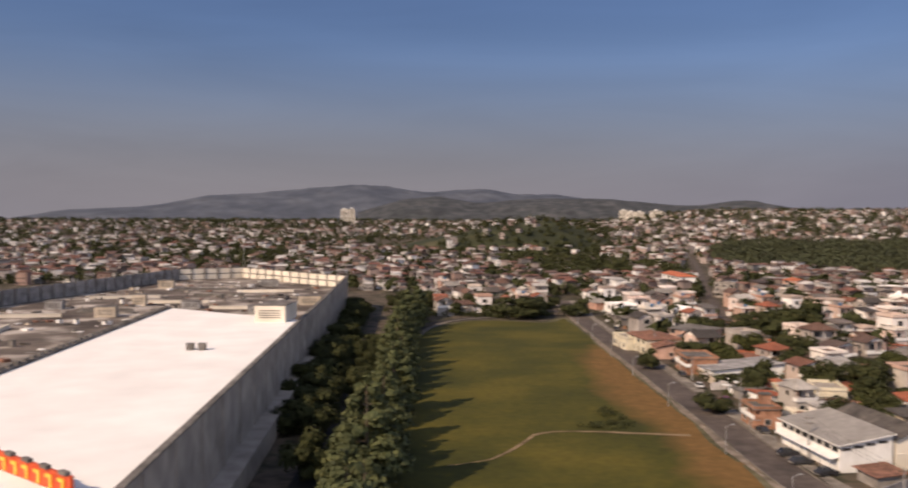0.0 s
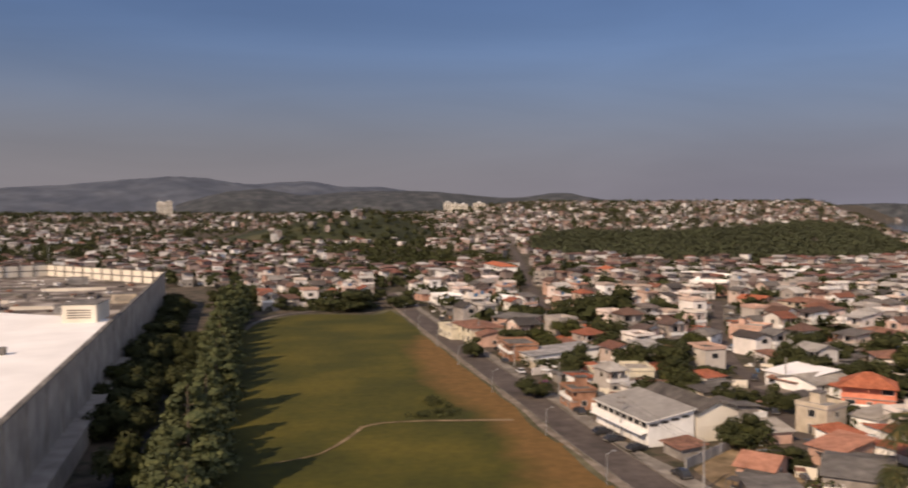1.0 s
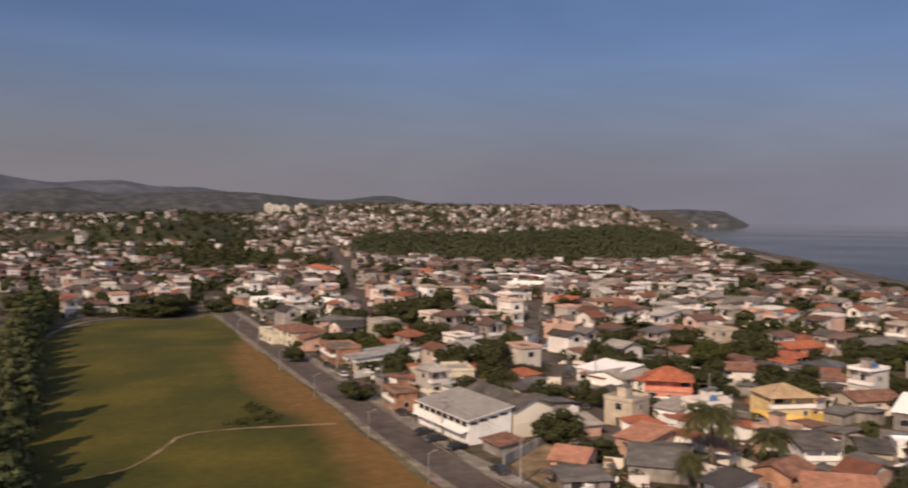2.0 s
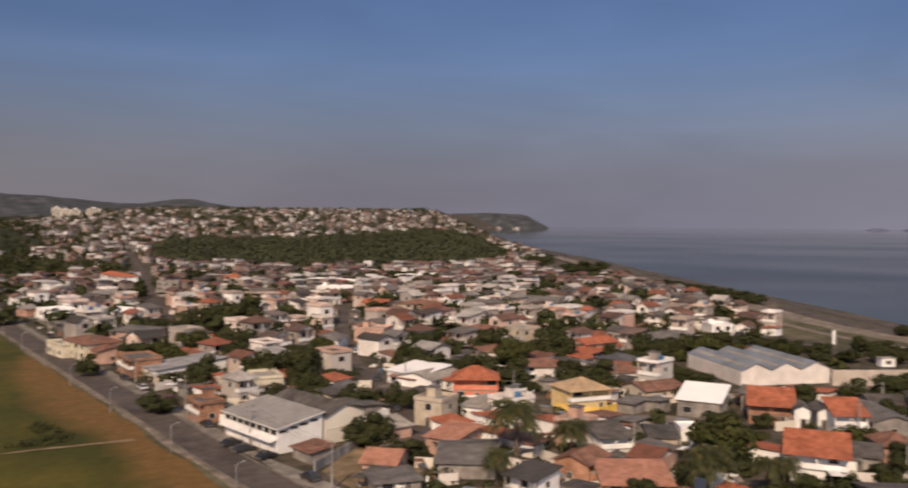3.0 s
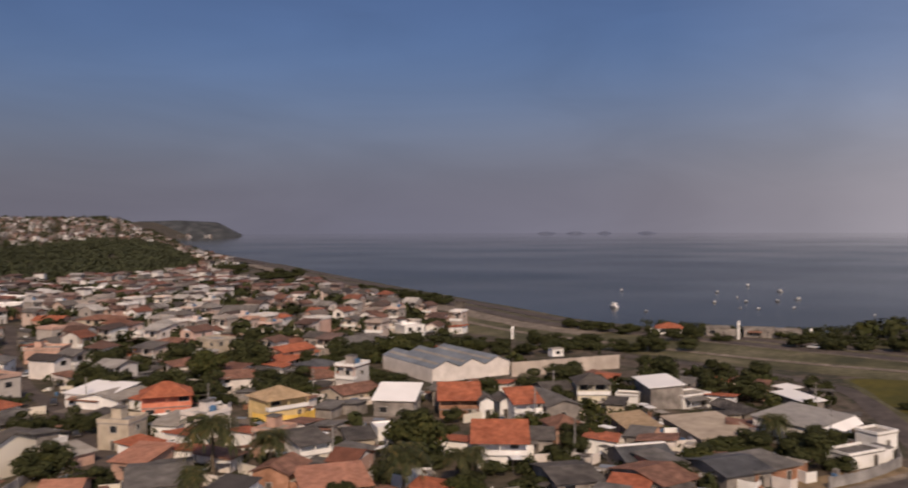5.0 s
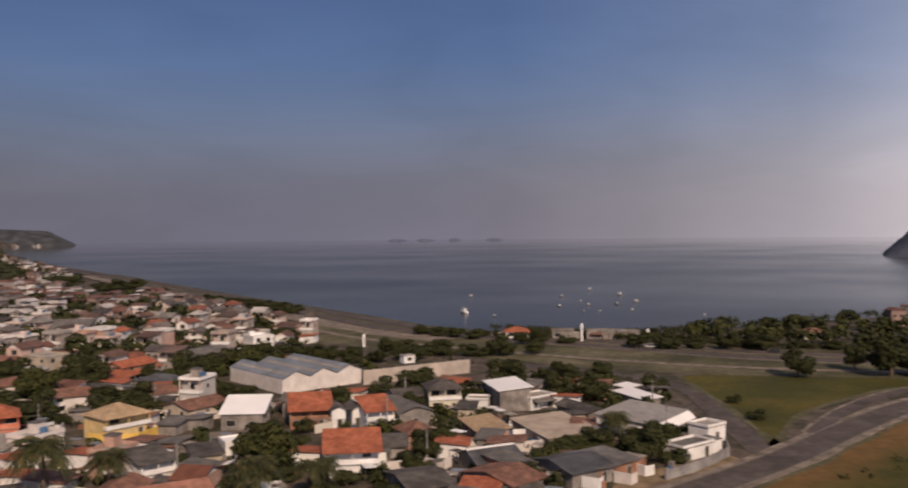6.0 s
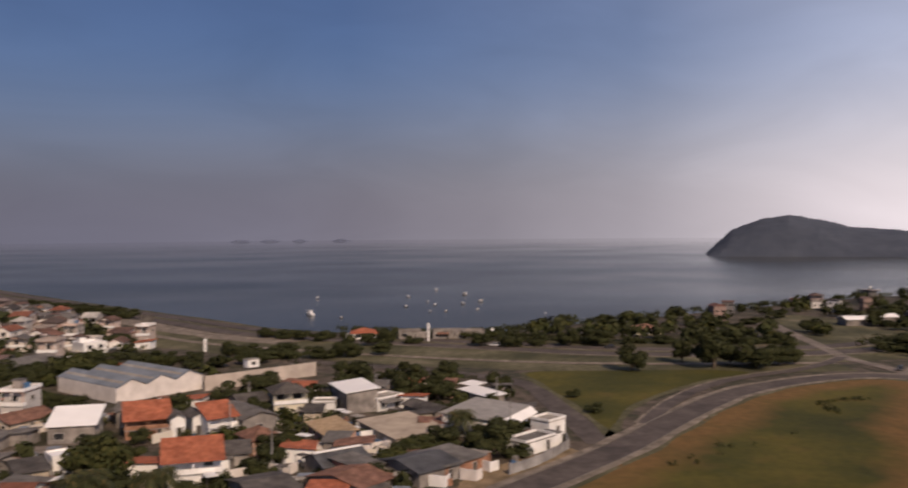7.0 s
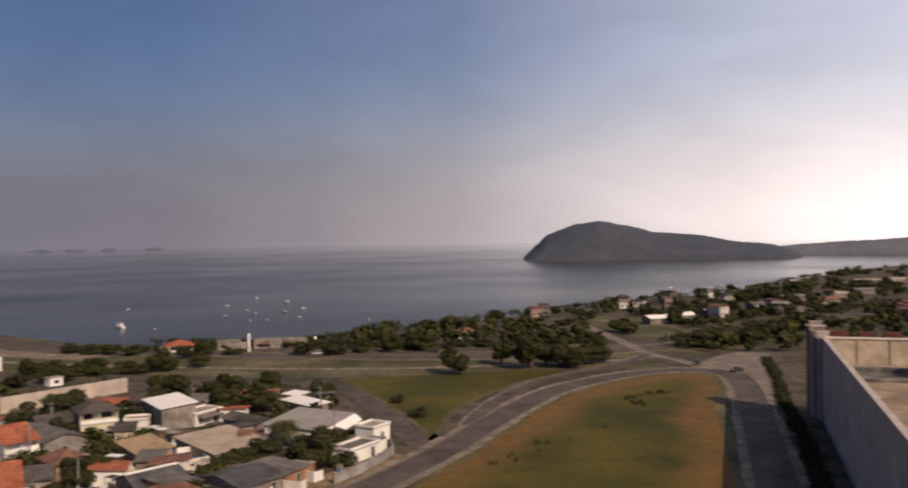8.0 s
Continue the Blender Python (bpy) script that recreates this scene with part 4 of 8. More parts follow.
M["annex_wall"] = mat("mauve_grey_wall_paint", [(0.35, (0.46, 0.395, 0.36)), (0.7, (0.53, 0.46, 0.42))], 0.2, 0.9, stain=0.15, stain_scale=0.1)
M["pier_brown"] = mat("mauve_brown_plaster", [(0.35, (0.26, 0.19, 0.18)), (0.7, (0.33, 0.25, 0.23))], 0.3, 0.9, stain=0.2)
M["vent_red"] = mat("dark_red_sheet", [(0.35, (0.1, 0.035, 0.03)), (0.7, (0.15, 0.055, 0.045))], 0.3, 0.8, stain=0.25)
M["deck_tan"] = mat("tan_deck", [(0.35, (0.26, 0.19, 0.135)), (0.7, (0.36, 0.275, 0.2))], 0.15, 0.9, stain=0.3)
store_two()


# ---------------------------------------------------------------- houses
@lru_cache(None)
def window_frame(w, h):
    """A frame standing proud of the wall, one ring."""
    g2, t = Geo(), 0.09
    outer, inner = [(-w / 2 - t, -t), (w / 2 + t, -t), (w / 2 + t, h + t), (-w / 2 - t, h + t)], [(-w / 2, 0), (w / 2, 0), (w / 2, h), (-w / 2, h)]
    vs = [(x, y, z) for y in (-0.1, 0.02) for ring in (outer, inner) for x, z in ring]
    fs = []
    for k in range(4):
        n = (k + 1) % 4
        fs += [(k, n, 4 + n, 4 + k), (8 + n, 8 + k, 12 + k, 12 + n), (k, 8 + k, 8 + n, n), (4 + n, 12 + n, 12 + k, 4 + k)]
    g2.solid(vs, fs, "frame")
    return g2.mesh("window_frame")


@lru_cache(None)
def pane_mesh(w, h, door):
    g2 = Geo()
    g2.box(-w / 2, -0.03, 0, w / 2, 0.015, h, "tile_dark" if door else "glass")
    return g2.mesh("pane")


def window(parent, x, y, z, w, h, side, door=False):
    """side 0: in the front wall (facing -y), 1: in the right wall, 2: in the left wall."""
    g2 = window_frame(w, h)
    o = part("door" if door else "window", g2, parent)
    o.matrix_local = Matrix.Translation((x, y, z)) @ Matrix.Rotation((0, math.pi / 2, -math.pi / 2)[side], 4, "Z")
    part("leaf" if door else "pane", pane_mesh(w, h, door), o)
    return o


def roof_geo(w, d, h, kind, key, rise, over=0.5, wkey="walls"):
    g2, t = Geo(), 0.14
    x0, x1, y0, y1 = -over, w + over, -over, d + over
    if kind == "flat":
        g2.box(-0.15, -0.15, h, w + 0.15, d + 0.15, h + 0.18, key)
        for b in ((-0.15, -0.15, w + 0.15, 0.05), (-0.15, d - 0.05, w + 0.15, d + 0.15), (-0.15, 0.05, 0.05, d - 0.05), (w - 0.05, 0.05, w + 0.15, d - 0.05)):
            g2.box(b[0], b[1], h + 0.18, b[2], b[3], h + 0.18 + rise, wkey)
        return g2
    if kind == "shed":
        lo, hi = h + 0.02, h + rise
        top = [(x0, y0, lo), (x1, y0, lo), (x1, y1, hi), (x0, y1, hi)]
        lines = [top]
        za, zb = lo + rise * over / (d + 2 * over) - 0.12, hi - rise * over / (d + 2 * over) - 0.12
        g2.face([(0, 0, h), (0, 0, za), (0, d, zb), (0, d, h)], wkey)
        g2.face([(w, 0, h), (w, d, h), (w, d, zb), (w, 0, za)], wkey)
        g2.face([(0, d, h), (0, d, zb), (w, d, zb), (w, d, h)], wkey)
    elif kind == "gable_x":
        r = h + rise
        e = h - over * rise / (d / 2) + 0.02
        lines = [[(x0, y0, e), (x1, y0, e), (x1, d / 2, r), (x0, d / 2, r)], [(x0, d / 2, r), (x1, d / 2, r), (x1, y1, e), (x0, y1, e)]]
        g2.face([(0, 0, h), (0, d / 2, h + rise - 0.05), (0, d, h)], wkey)
        g2.face([(w, 0, h), (w, d, h), (w, d / 2, h + rise - 0.05)], wkey)
    elif kind == "gable_y":
        r = h + rise
        e = h - over * rise / (w / 2) + 0.02
        lines = [[(x0, y0, e), (w / 2, y0, r), (w / 2, y1, r), (x0, y1, e)], [(w / 2, y0, r), (x1, y0, e), (x1, y1, e), (w / 2, y1, r)]]
        g2.face([(0, 0, h), (w, 0, h), (w / 2, 0, h + rise - 0.05)], wkey)
        g2.face([(0, d, h), (w / 2, d, h + rise - 0.05), (w, d, h)], wkey)
    else:
        r, k = h + rise, min(w, d) / 2
        e = h - over * rise / k + 0.02
        if w >= d:
            p, q = (k, d / 2, r), (w - k, d / 2, r)
            lines = [[(x0, y0, e), (x1, y0, e), q, p], [(x1, y1, e), (x0, y1, e), p, q], [(x1, y0, e), (x1, y1, e), q], [(x0, y1, e), (x0, y0, e), p]]
        else:
            p, q = (w / 2, k, r), (w / 2, d - k, r)
            lines = [[(x0, y0, e), (x1, y0, e), p], [(x1, y0, e), (x1, y1, e), q, p], [(x1, y1, e), (x0, y1, e), q], [(x0, y1, e), (x0, y0, e), p, q]]
    for pts in lines:
        low = [(x, y, z - t) for x, y, z in pts]
        n = len(pts)
        g2.solid(list(pts) + low, [tuple(range(n)), tuple(range(2 * n - 1, n - 1, -1))] + [(i, n + i, n + (i + 1) % n, (i + 1) % n) for i in range(n)], key)
    return g2


def house(x, y, rot, w, d, h, roof="gable_x", rkey="roofs", wkey="walls", rise=None, label="small plastered house among its neighbours", tank=False, rail=False, seed=0, group="houses of the town", name="house", windows=True, veranda=0.0, extra=True, fascia=False, ridge=False):
    """A house whose front edge runs from (x, y) in the direction rot for w metres."""
    rnd = random.Random(seed or int(x * 7 + y * 13))
    base = thing(name, None, label, "house", group, m=pose(x, y, 0, 0, 0, rot))
    rise = rise if rise is not None else {"flat": 0.5, "shed": 0.12 * d}.get(roof, 0.2 * min(w, d))
    g2 = Geo()
    two = h / max(2, round(h / 2.9))
    if veranda:
        g2.box(0, 0, -0.3, w, d, two, wkey)
        g2.box(0.1, veranda, two, w - 0.1, d, h, wkey)
    else:
        g2.box(0, 0, -0.3, w, d, h, wkey)
    if h > 4.4 and not veranda:
        z = h / 2
        g2.box(-0.07, -0.07, z - 0.1, w + 0.07, d + 0.07, z + 0.12, wkey)
    part("wall", g2, base)
    part("roof", roof_geo(w, d, h, roof, rkey, rise, 0.6, wkey), base)
    if veranda:
        g2 = Geo()
        g2.box(-0.12, -0.25, two - 0.16, w + 0.12, veranda, two + 0.02, "concrete")
        for b in ((-0.1, -0.22, w + 0.1, -0.08), (-0.1, -0.08, 0.04, veranda - 0.1), (w - 0.04, -0.08, w + 0.1, veranda - 0.1)):
            g2.box(b[0], b[1], two + 0.02, b[2], b[3], two + 0.9, wkey if wkey in ("orange", "yellow", "pink") or rnd.random() < 0.4 else "white")
        part("balcony", g2, base)
        for k in range(3):
            g2 = Geo()
            xx = k * (w - 0.24) / 2
            g2.box(xx, -0.06, two + 0.9, xx + 0.24, 0.18, h, wkey)
            part("pillar", g2, base)
    if ridge:
        g2 = Geo()
        g2.box(-0.4, d / 2 - 0.35, h + rise - 0.1, w + 0.4, d / 2 + 0.35, h + rise + 0.12, "roof_white")
        part("ridge_cap", g2, base, "white ridge cap")
    if fascia:
        # the fascia is built as a sloping strip; its tilt replaces direct sunlight
        g2 = Geo()
        top = [(-0.5, -2.3, h - 1.5), (w + 0.5, -2.3, h - 1.5), (w + 0.5, -0.47, h - 0.02), (-0.5, -0.47, h - 0.02)]
        g2.solid(top + [(p, q, z - 0.12) for p, q, z in top], [(0, 1, 2, 3), (7, 6, 5, 4), (0, 4, 5, 1), (1, 5, 6, 2), (2, 6, 7, 3), (3, 7, 4, 0)], "roof_white")
        part("canopy", g2, base, "white fascia sloped to look sunlit")
    if not windows:
        return base
    floors = max(1, round(h / 2.9))
    fh = h / floors
    for f in range(floors):
        n = max(1, int(w / 3.6))
        for k in range(n):
            xx = w * (k + 0.5) / n + rnd.uniform(-0.3, 0.3)
            if f == 0 and k == n // 2:
                window(base, xx, 0, 0.02, 1.0, 2.05, 0, True)
            elif rnd.random() < 0.7:
                window(base, xx, veranda if f else 0, f * fh + 0.95, rnd.choice([1.5, 1.9, 2.3]), 1.35, 0)
        n = max(1, int(d / 5))
        for k in range(n):
            if rnd.random() < 0.55:
                window(base, w, d * (k + 0.5) / n, f * fh + 0.95, 1.2, 1.1, 1)
            if rnd.random() < 0.4:
                window(base, 0, d * (k + 0.5) / n, f * fh + 0.95, 1.2, 1.1, 2)
    if rail and floors > 1:
        g2 = Geo()
        g2.box(0, -1.5, fh - 0.14, w, -0.002, fh, "concrete")
        g2.box(0, -1.5, fh, w, -1.38, fh + 0.9, wkey)
        for k in range(3):
            g2.box(k * (w - 0.25) / 2, -1.5, 0, k * (w - 0.25) / 2 + 0.25, -1.25, fh - 0.14, wkey)
        part("balcony", g2, base)
    if extra and rnd.random() < 0.45 and not rail:
        g2, pw, pd = Geo(), w * rnd.uniform(0.4, 0.8), rnd.uniform(1.6, 2.6)
        px = rnd.uniform(0, w - pw)
        top = [(px, -pd, 2.25), (px + pw, -pd, 2.25), (px + pw, -0.01, 2.75), (px, -0.01, 2.75)]
        g2.solid(top + [(x2, y2, z2 - 0.1) for x2, y2, z2 in top], [(0, 1, 2, 3), (7, 6, 5, 4), (0, 4, 5, 1), (1, 5, 6, 2), (3, 7, 4, 0)], rnd.choice(["fibre", "tile_brown", "fibre_pale", "tile_dark"]))
        for k in (0.08, pw - 0.2):
            g2.box(px + k, -pd + 0.05, 0, px + k + 0.14, -pd + 0.19, 2.2, wkey)
        part("porch", g2, base)
    if extra and rnd.random() < 0.4:
        g2, aw, ad, ah = Geo(), rnd.uniform(2.2, 3.4), d * rnd.uniform(0.4, 0.8), rnd.uniform(2.3, 2.7)
        sx = w + 0.01 if rnd.random() < 0.5 else -aw - 0.01
        g2.box(sx, d * 0.1, -0.2, sx + aw, d * 0.1 + ad, ah, wkey)
        o = part("annex", g2, base)
        g2 = Geo()
        g2.box(sx - 0.15, d * 0.1 - 0.2, ah + 0.01, sx + aw + 0.15, d * 0.1 + ad + 0.2, ah + 0.13, rnd.choice(["fibre", "tile_brown", "fibre_pale"]))
        part("annex_roof", g2, o)
    if roof == "flat" and h > 4 and rnd.random() < 0.6:
        g2 = Geo()
        g2.box(w * 0.1, d * 0.55, h + 0.18, w * 0.1 + 2.2, d * 0.55 + 2.4, h + 2.3, wkey)
        g2.box(w * 0.1 - 0.2, d * 0.55 - 0.2, h + 2.31, w * 0.1 + 2.4, d * 0.55 + 2.6, h + 2.45, "fibre")
        part("stair_head", g2, base)
    if tank:
        g2 = Geo()
        g2.tube((w * 0.7, d * 0.6, h + 0.18), (w * 0.7, d * 0.6, h + 1.5), 0.75, 0.85, "tank_blue", 10)
        g2.tube((w * 0.7, d * 0.6, h + 1.5), (w * 0.7, d * 0.6, h + 1.75), 0.9, 0.3, "tank_blue", 10)
        part("water_tank", g2, base, "blue plastic water tank")
    return base


PLACED = []


def keep(x, y, r):
    PLACED.append((x, y, r))


def free(x, y, r):
    return all((x - a) ** 2 + (y - b) ** 2 > (r + c) ** 2 for a, b, c in PLACED)


house(76.4, 174.0, -83.0, 20.6, 9.4, 5.9, "gable_x", "tile_dark", "cream_pale", 1.9, label="low hall with a dark sheet roof behind the white hall", name="hall", windows=False)
keep(79, 165, 8)
keep(82, 155, 8)
keep(88, 160, 6)
house(69.6, 148.6, -83.0, 6.0, 5.0, 2.2, "shed", "tile_brown", "greywall", 0.6, label="low lean-to with an old brown roof beside the white hall", name="shed", windows=False)
keep(73, 145, 6)
keep(79, 142, 5)
keep(72, 135, 5)
house(69.6, 399.7, -80.6, 19.0, 11.0, 5.7, "flat", "roof_white", "white", 0.5, label="low white building with a pale roof")
keep(76, 396, 6.5)
keep(77, 387, 6.5)
house(79.0, 438.9, 32.6, 24.8, 10.0, 4.2, "gable_x", "roof_white", "white", 1.0, label="long white roofed shed")
keep(82, 446, 6.0)
keep(92, 453, 6.0)
house(95.1, 387.1, -66.7, 11.2, 10.0, 5.0, "gable_x", "roof_white", "white", 1.3, label="white roofed shed beside the street")
keep(102, 384, 6.0)
house(60.2, 300.7, -81.3, 17.9, 12.0, 5.4, "hip", "tile_brown", "cream", 1.4, label="cream cornered house with a tiled roof")
keep(68, 293, 7.0)
house(78.2, 314.4, -56.5, 15.6, 10.0, 5.1, "shed", "fibre", "pink", 1.0, label="salmon house with a sheet roof")
keep(85, 314, 6.0)
keep(89, 307, 6.0)
house(122.4, 351.4, -29.6, 8.8, 9.0, 5.1, "gable_x", "tile_brown", "white", 1.0, label="small white house beside a large tree")
keep(128, 353, 5.4)
house(123.2, 281.6, -38.9, 14.0, 10.0, 4.7, "gable_x", "fibre", "pink", 1.2, label="salmon house with a grey sheet roof")
keep(132, 281, 6.0)
house(131.0, 262.9, -45.1, 8.0, 12.0, 4.5, "hip", "fibre", "white", 1.5, label="white house with grey hipped roof")
keep(138, 264, 5.0)
house(223.3, 445.1, -42.2, 20.5, 10.0, 5.5, "flat", "roof_white", "white", 0.5, label="long white building with a flat roof")
keep(230, 445, 6.0)
keep(238, 438, 6.0)
house(148.3, 494.0, -51.7, 13.7, 10.0, 7.9, "flat", "fibre", "greywall", 0.7, label="grey apartment house with open floors", rail=True)
keep(156, 492, 6.0)
house(198.0, 522.2, -30.1, 9.9, 10.0, 8.0, "hip", "tile_red", "pink", 1.6, label="pink house with a red tiled roof")
keep(205, 524, 6.0)
house(135.7, 566.8, -87.3, 38.9, 10.0, 9.5, "hip", "tile_red", "white", 1.6, label="white house with a red tiled roof")
keep(141, 562, 6.0)
keep(141, 552, 6.0)
keep(142, 543, 6.0)
keep(142, 533, 6.0)
house(123.1, 202.7, -73.7, 12.5, 11.6, 3.5, "shed", "roof_white", "white", 1.2, label="white house with a pale flat roof")
keep(130, 198, 6.8)
house(126.6, 186.2, 17.8, 13.8, 12.0, 2.9, "gable_x", "fibre_pale", "white", 1.4, label="white house with pale grey roof")
keep(131, 194, 7.0)
house(114.3, 156.3, -69.0, 6.0, 10.0, 3.2, "shed", "fibre_pale", "white", 0.9, label="small white house with a sheet roof")
keep(118, 154, 4.0)
keep(122, 156, 4.0)
house(119.0, 152.6, -88.5, 6.5, 8.0, 4.7, "flat", "concrete", "wall_pink", 0.8, label="pale plastered house with a flat roof", tank=True)
keep(123, 149, 4.3)
house(74.0, 130.2, -47.5, 5.9, 9.0, 2.9, "gable_x", "tile_pink", "pink", 1.4, label="pink house with an orange tiled roof")
keep(78, 130, 3.9)
keep(81, 133, 3.9)
house(92.1, 137.4, -69.2, 6.6, 9.0, 3.3, "shed", "tile_pink", "pink", 1.3, label="pink house with terracotta roof")
keep(97, 136, 4.3)
house(84.7, 122.5, -38.6, 9.9, 16.0, 2.9, "gable_x", "fibre", "greywall", 1.2, label="low shed with a broad grey sheet roof", windows=False)
keep(91, 123, 6.0)
keep(96, 129, 6.0)
house(100.3, 110.1, -70.2, 6.5, 8.0, 4.0, "gable_y", "tile_brown", "brick", 1.2, label="bare brick house under an old tiled roof")
keep(105, 108, 4.2)
house(196.2, 209.5, -90.2, 8.9, 14.0, 4.9, "gable_y", "tile_red", "pink", 1.4, label="house with a long orange roof")
keep(200, 205, 5.5)
keep(207, 205, 5.5)
house(190.4, 194.7, 19.0, 26.0, 10.0, 2.9, "gable_x", "tile_red", "white", 1.5, label="white walled house with an orange roof")
keep(193, 201, 6.0)
keep(201, 204, 6.0)
keep(209, 206, 6.0)
house(171.4, 165.8, -24.6, 10.3, 11.0, 3.5, "hip", "tile_brown", "wall_pink", 1.5, label="house with red brown roof and terrace")
keep(178, 169, 6.1)
house(188.0, 180.5, -7.8, 12.2, 10.0, 2.9, "hip", "slate", "beige", 1.3, label="beige house with a slate grey hipped roof")
keep(195, 185, 6.0)
house(162.3, 145.0, -11.5, 11.8, 10.0, 2.9, "gable_x", "tile_brown", "beige", 1.4, label="beige house with an old tiled roof")
keep(169, 149, 6.0)
house(269.0, 208.2, -28.8, 8.4, 10.0, 4.9, "flat", "roof_white", "white", 0.7, label="bright white cubic house beside trees")
keep(275, 211, 5.2)
house(228.5, 206.7, -3.9, 25.0, 14.0, 2.9, "gable_x", "fibre", "greywall", 1.4, label="long grey roofed shed behind houses", name="hall", windows=False)
keep(235, 213, 8.0)
keep(248, 212, 8.0)
house(256.0, 285.9, -66.1, 17.9, 10.0, 5.9, "hip", "tile_red", "white", 1.5, label="white house with a red roof")
keep(262, 284, 6.0)
keep(266, 276, 6.0)
house(213.6, 342.4, -66.5, 18.8, 12.0, 5.5, "hip", "tile_brown", "beige", 1.6, label="beige house with brown hipped roof")
keep(221, 341, 7.0)
keep(225, 332, 7.0)
house(184.9, 254.1, -46.3, 13.9, 12.0, 4.4, "hip", "tile_brown", "cream", 1.8, label="cream house with a brown hipped roof")
keep(194, 253, 7.0)
house(209.7, 262.7, -17.5, 11.3, 9.0, 4.0, "flat", "fibre_pale", "white", 0.5, label="white plastered house with a flat roof")
keep(216, 265, 5.5)
house(199.2, 236.0, 0.9, 8.4, 10.0, 5.3, "flat", "concrete", "beige", 0.6, label="beige house with bare side wall")
keep(203, 241, 5.2)
house(153.9, 276.7, -51.5, 11.5, 10.0, 4.4, "flat", "fibre_pale", "pink", 0.7, label="pink house with a pale terrace")
keep(161, 275, 6.0)
house(161.7, 210.0, -23.8, 11.1, 10.0, 4.3, "hip", "tile_brown", "wall_pink", 1.5, label="pale plastered house under an old tiled roof")
keep(169, 212, 6.0)
house(153.9, 182.1, -31.4, 9.0, 10.0, 4.4, "gable_x", "tile_brown", "wall_pink", 1.4, label="pale plastered house with a red brown roof")
keep(160, 184, 5.5)
house(244.3, 498.9, -68.5, 36.1, 10.0, 6.0, "flat", "roof_white", "white", 0.5, label="long white flat-roofed building")
keep(251, 497, 6.0)
keep(254, 488, 6.0)
keep(257, 480, 6.0)
keep(260, 471, 6.0)
house(321.9, 509.1, -4.3, 35.2, 12.0, 4.8, "flat", "roof_white", "white", 0.5, label="white shed roof among houses")
keep(328, 515, 7.0)
keep(340, 514, 7.0)
keep(352, 513, 7.0)
house(203.1, 358.0, -55.6, 11.8, 10.0, 5.2, "gable_x", "tile_red", "pink", 1.4, label="pink house with orange tiles")
keep(211, 356, 6.0)
house(204.7, 73.2, -27.1, 8.8, 6.0, 2.9, "flat", "fibre_pale", "white", 0.4, label="low white house with a terrace")
keep(210, 74, 4.0)
house(144.8, 54.9, -26.3, 5.0, 8.0, 2.9, "shed", "fibre", "orange", 0.7, label="house with an orange plastered wall")
keep(148, 56, 3.5)
keep(150, 59, 3.5)
house(224.8, 66.0, -81.4, 6.8, 9.0, 3.0, "shed", "tile_brown", "pink", 0.9, label="low pink house with an old roof")
keep(230, 63, 4.4)
house(170.2, 29.8, -28.5, 9.6, 5.0, 2.5, "flat", "fibre", "white", 0.5, label="half built white house with open roof")
keep(173, 31, 3.5)
keep(178, 29, 3.5)
house(187.0, 27.6, -28.0, 6.0, 5.0, 3.3, "flat", "fibre_pale", "white", 0.5, label="small white house at the street corner", extra=False)
keep(191, 28, 4)
house(203.0, 66.0, -128.0, 13.0, 6.0, 2.8, "gable_x", "tile_dark", "greywall", 1.0, label="long low shed with a dark sheet roof", name="shed", windows=False)
keep(203, 58, 5)
keep(159, 25, 3.0)
keep(162, 24, 3.0)
house(145.0, 44.3, -33.8, 9.5, 12.0, 2.9, "gable_x", "slate", "greywall", 1.2, label="house with a grey blue sheet roof")
keep(152, 47, 5.8)
house(149.9, 40.9, -28.6, 10.5, 9.0, 2.9, "shed", "fibre", "brick", 0.6, label="low brick house under a grey sheet roof")
keep(157, 42, 5.5)
house(125.6, 65.9, -41.2, 7.9, 12.0, 2.9, "gable_x", "tile_dark", "greywall", 1.0, label="low house with pale sheet roof")
keep(131, 66, 5.0)
keep(134, 70, 5.0)
house(134.2, 51.3, -22.9, 7.7, 12.0, 2.9, "gable_x", "tile_brown", "greywall", 1.2, label="house with a dull brown roof")
keep(139, 53, 4.8)
keep(141, 58, 4.8)
house(148.1, 85.7, -60.6, 6.1, 11.0, 2.9, "gable_x", "tile_dark", "greywall", 1.2, label="plain plastered house with a dark sheet roof")
keep(152, 84, 4.1)
keep(157, 87, 4.1)
house(174.5, 126.5, -63.0, 6.4, 9.0, 4.2, "gable_x", "fibre", "greywall", 1.2, label="plain plastered house with a grey sheet roof")
keep(170, 123, 4.2)
keep(175, 124, 4.2)
house(157.4, 131.2, -63.0, 9.5, 10.0, 3.9, "shed", "roof_white", "greywall", 2.4, label="grey house under a broad bright white roof", extra=False, seed=4)
keep(169, 126, 6.5)
house(164.4, 117.1, -53.9, 9.3, 8.0, 4.2, "shed", "tile_red", "brick", 2.8, label="house with a bright orange tiled roof over an open porch", veranda=1.8, extra=False)
keep(170, 116, 5.0)
house(170.3, 100.3, -40, 6.6, 7.0, 4.2, "shed", "tile_red", "white", 2.5, label="white house with a bright orange roof over a balcony", veranda=1.5, extra=False)
keep(175, 101, 4.2)
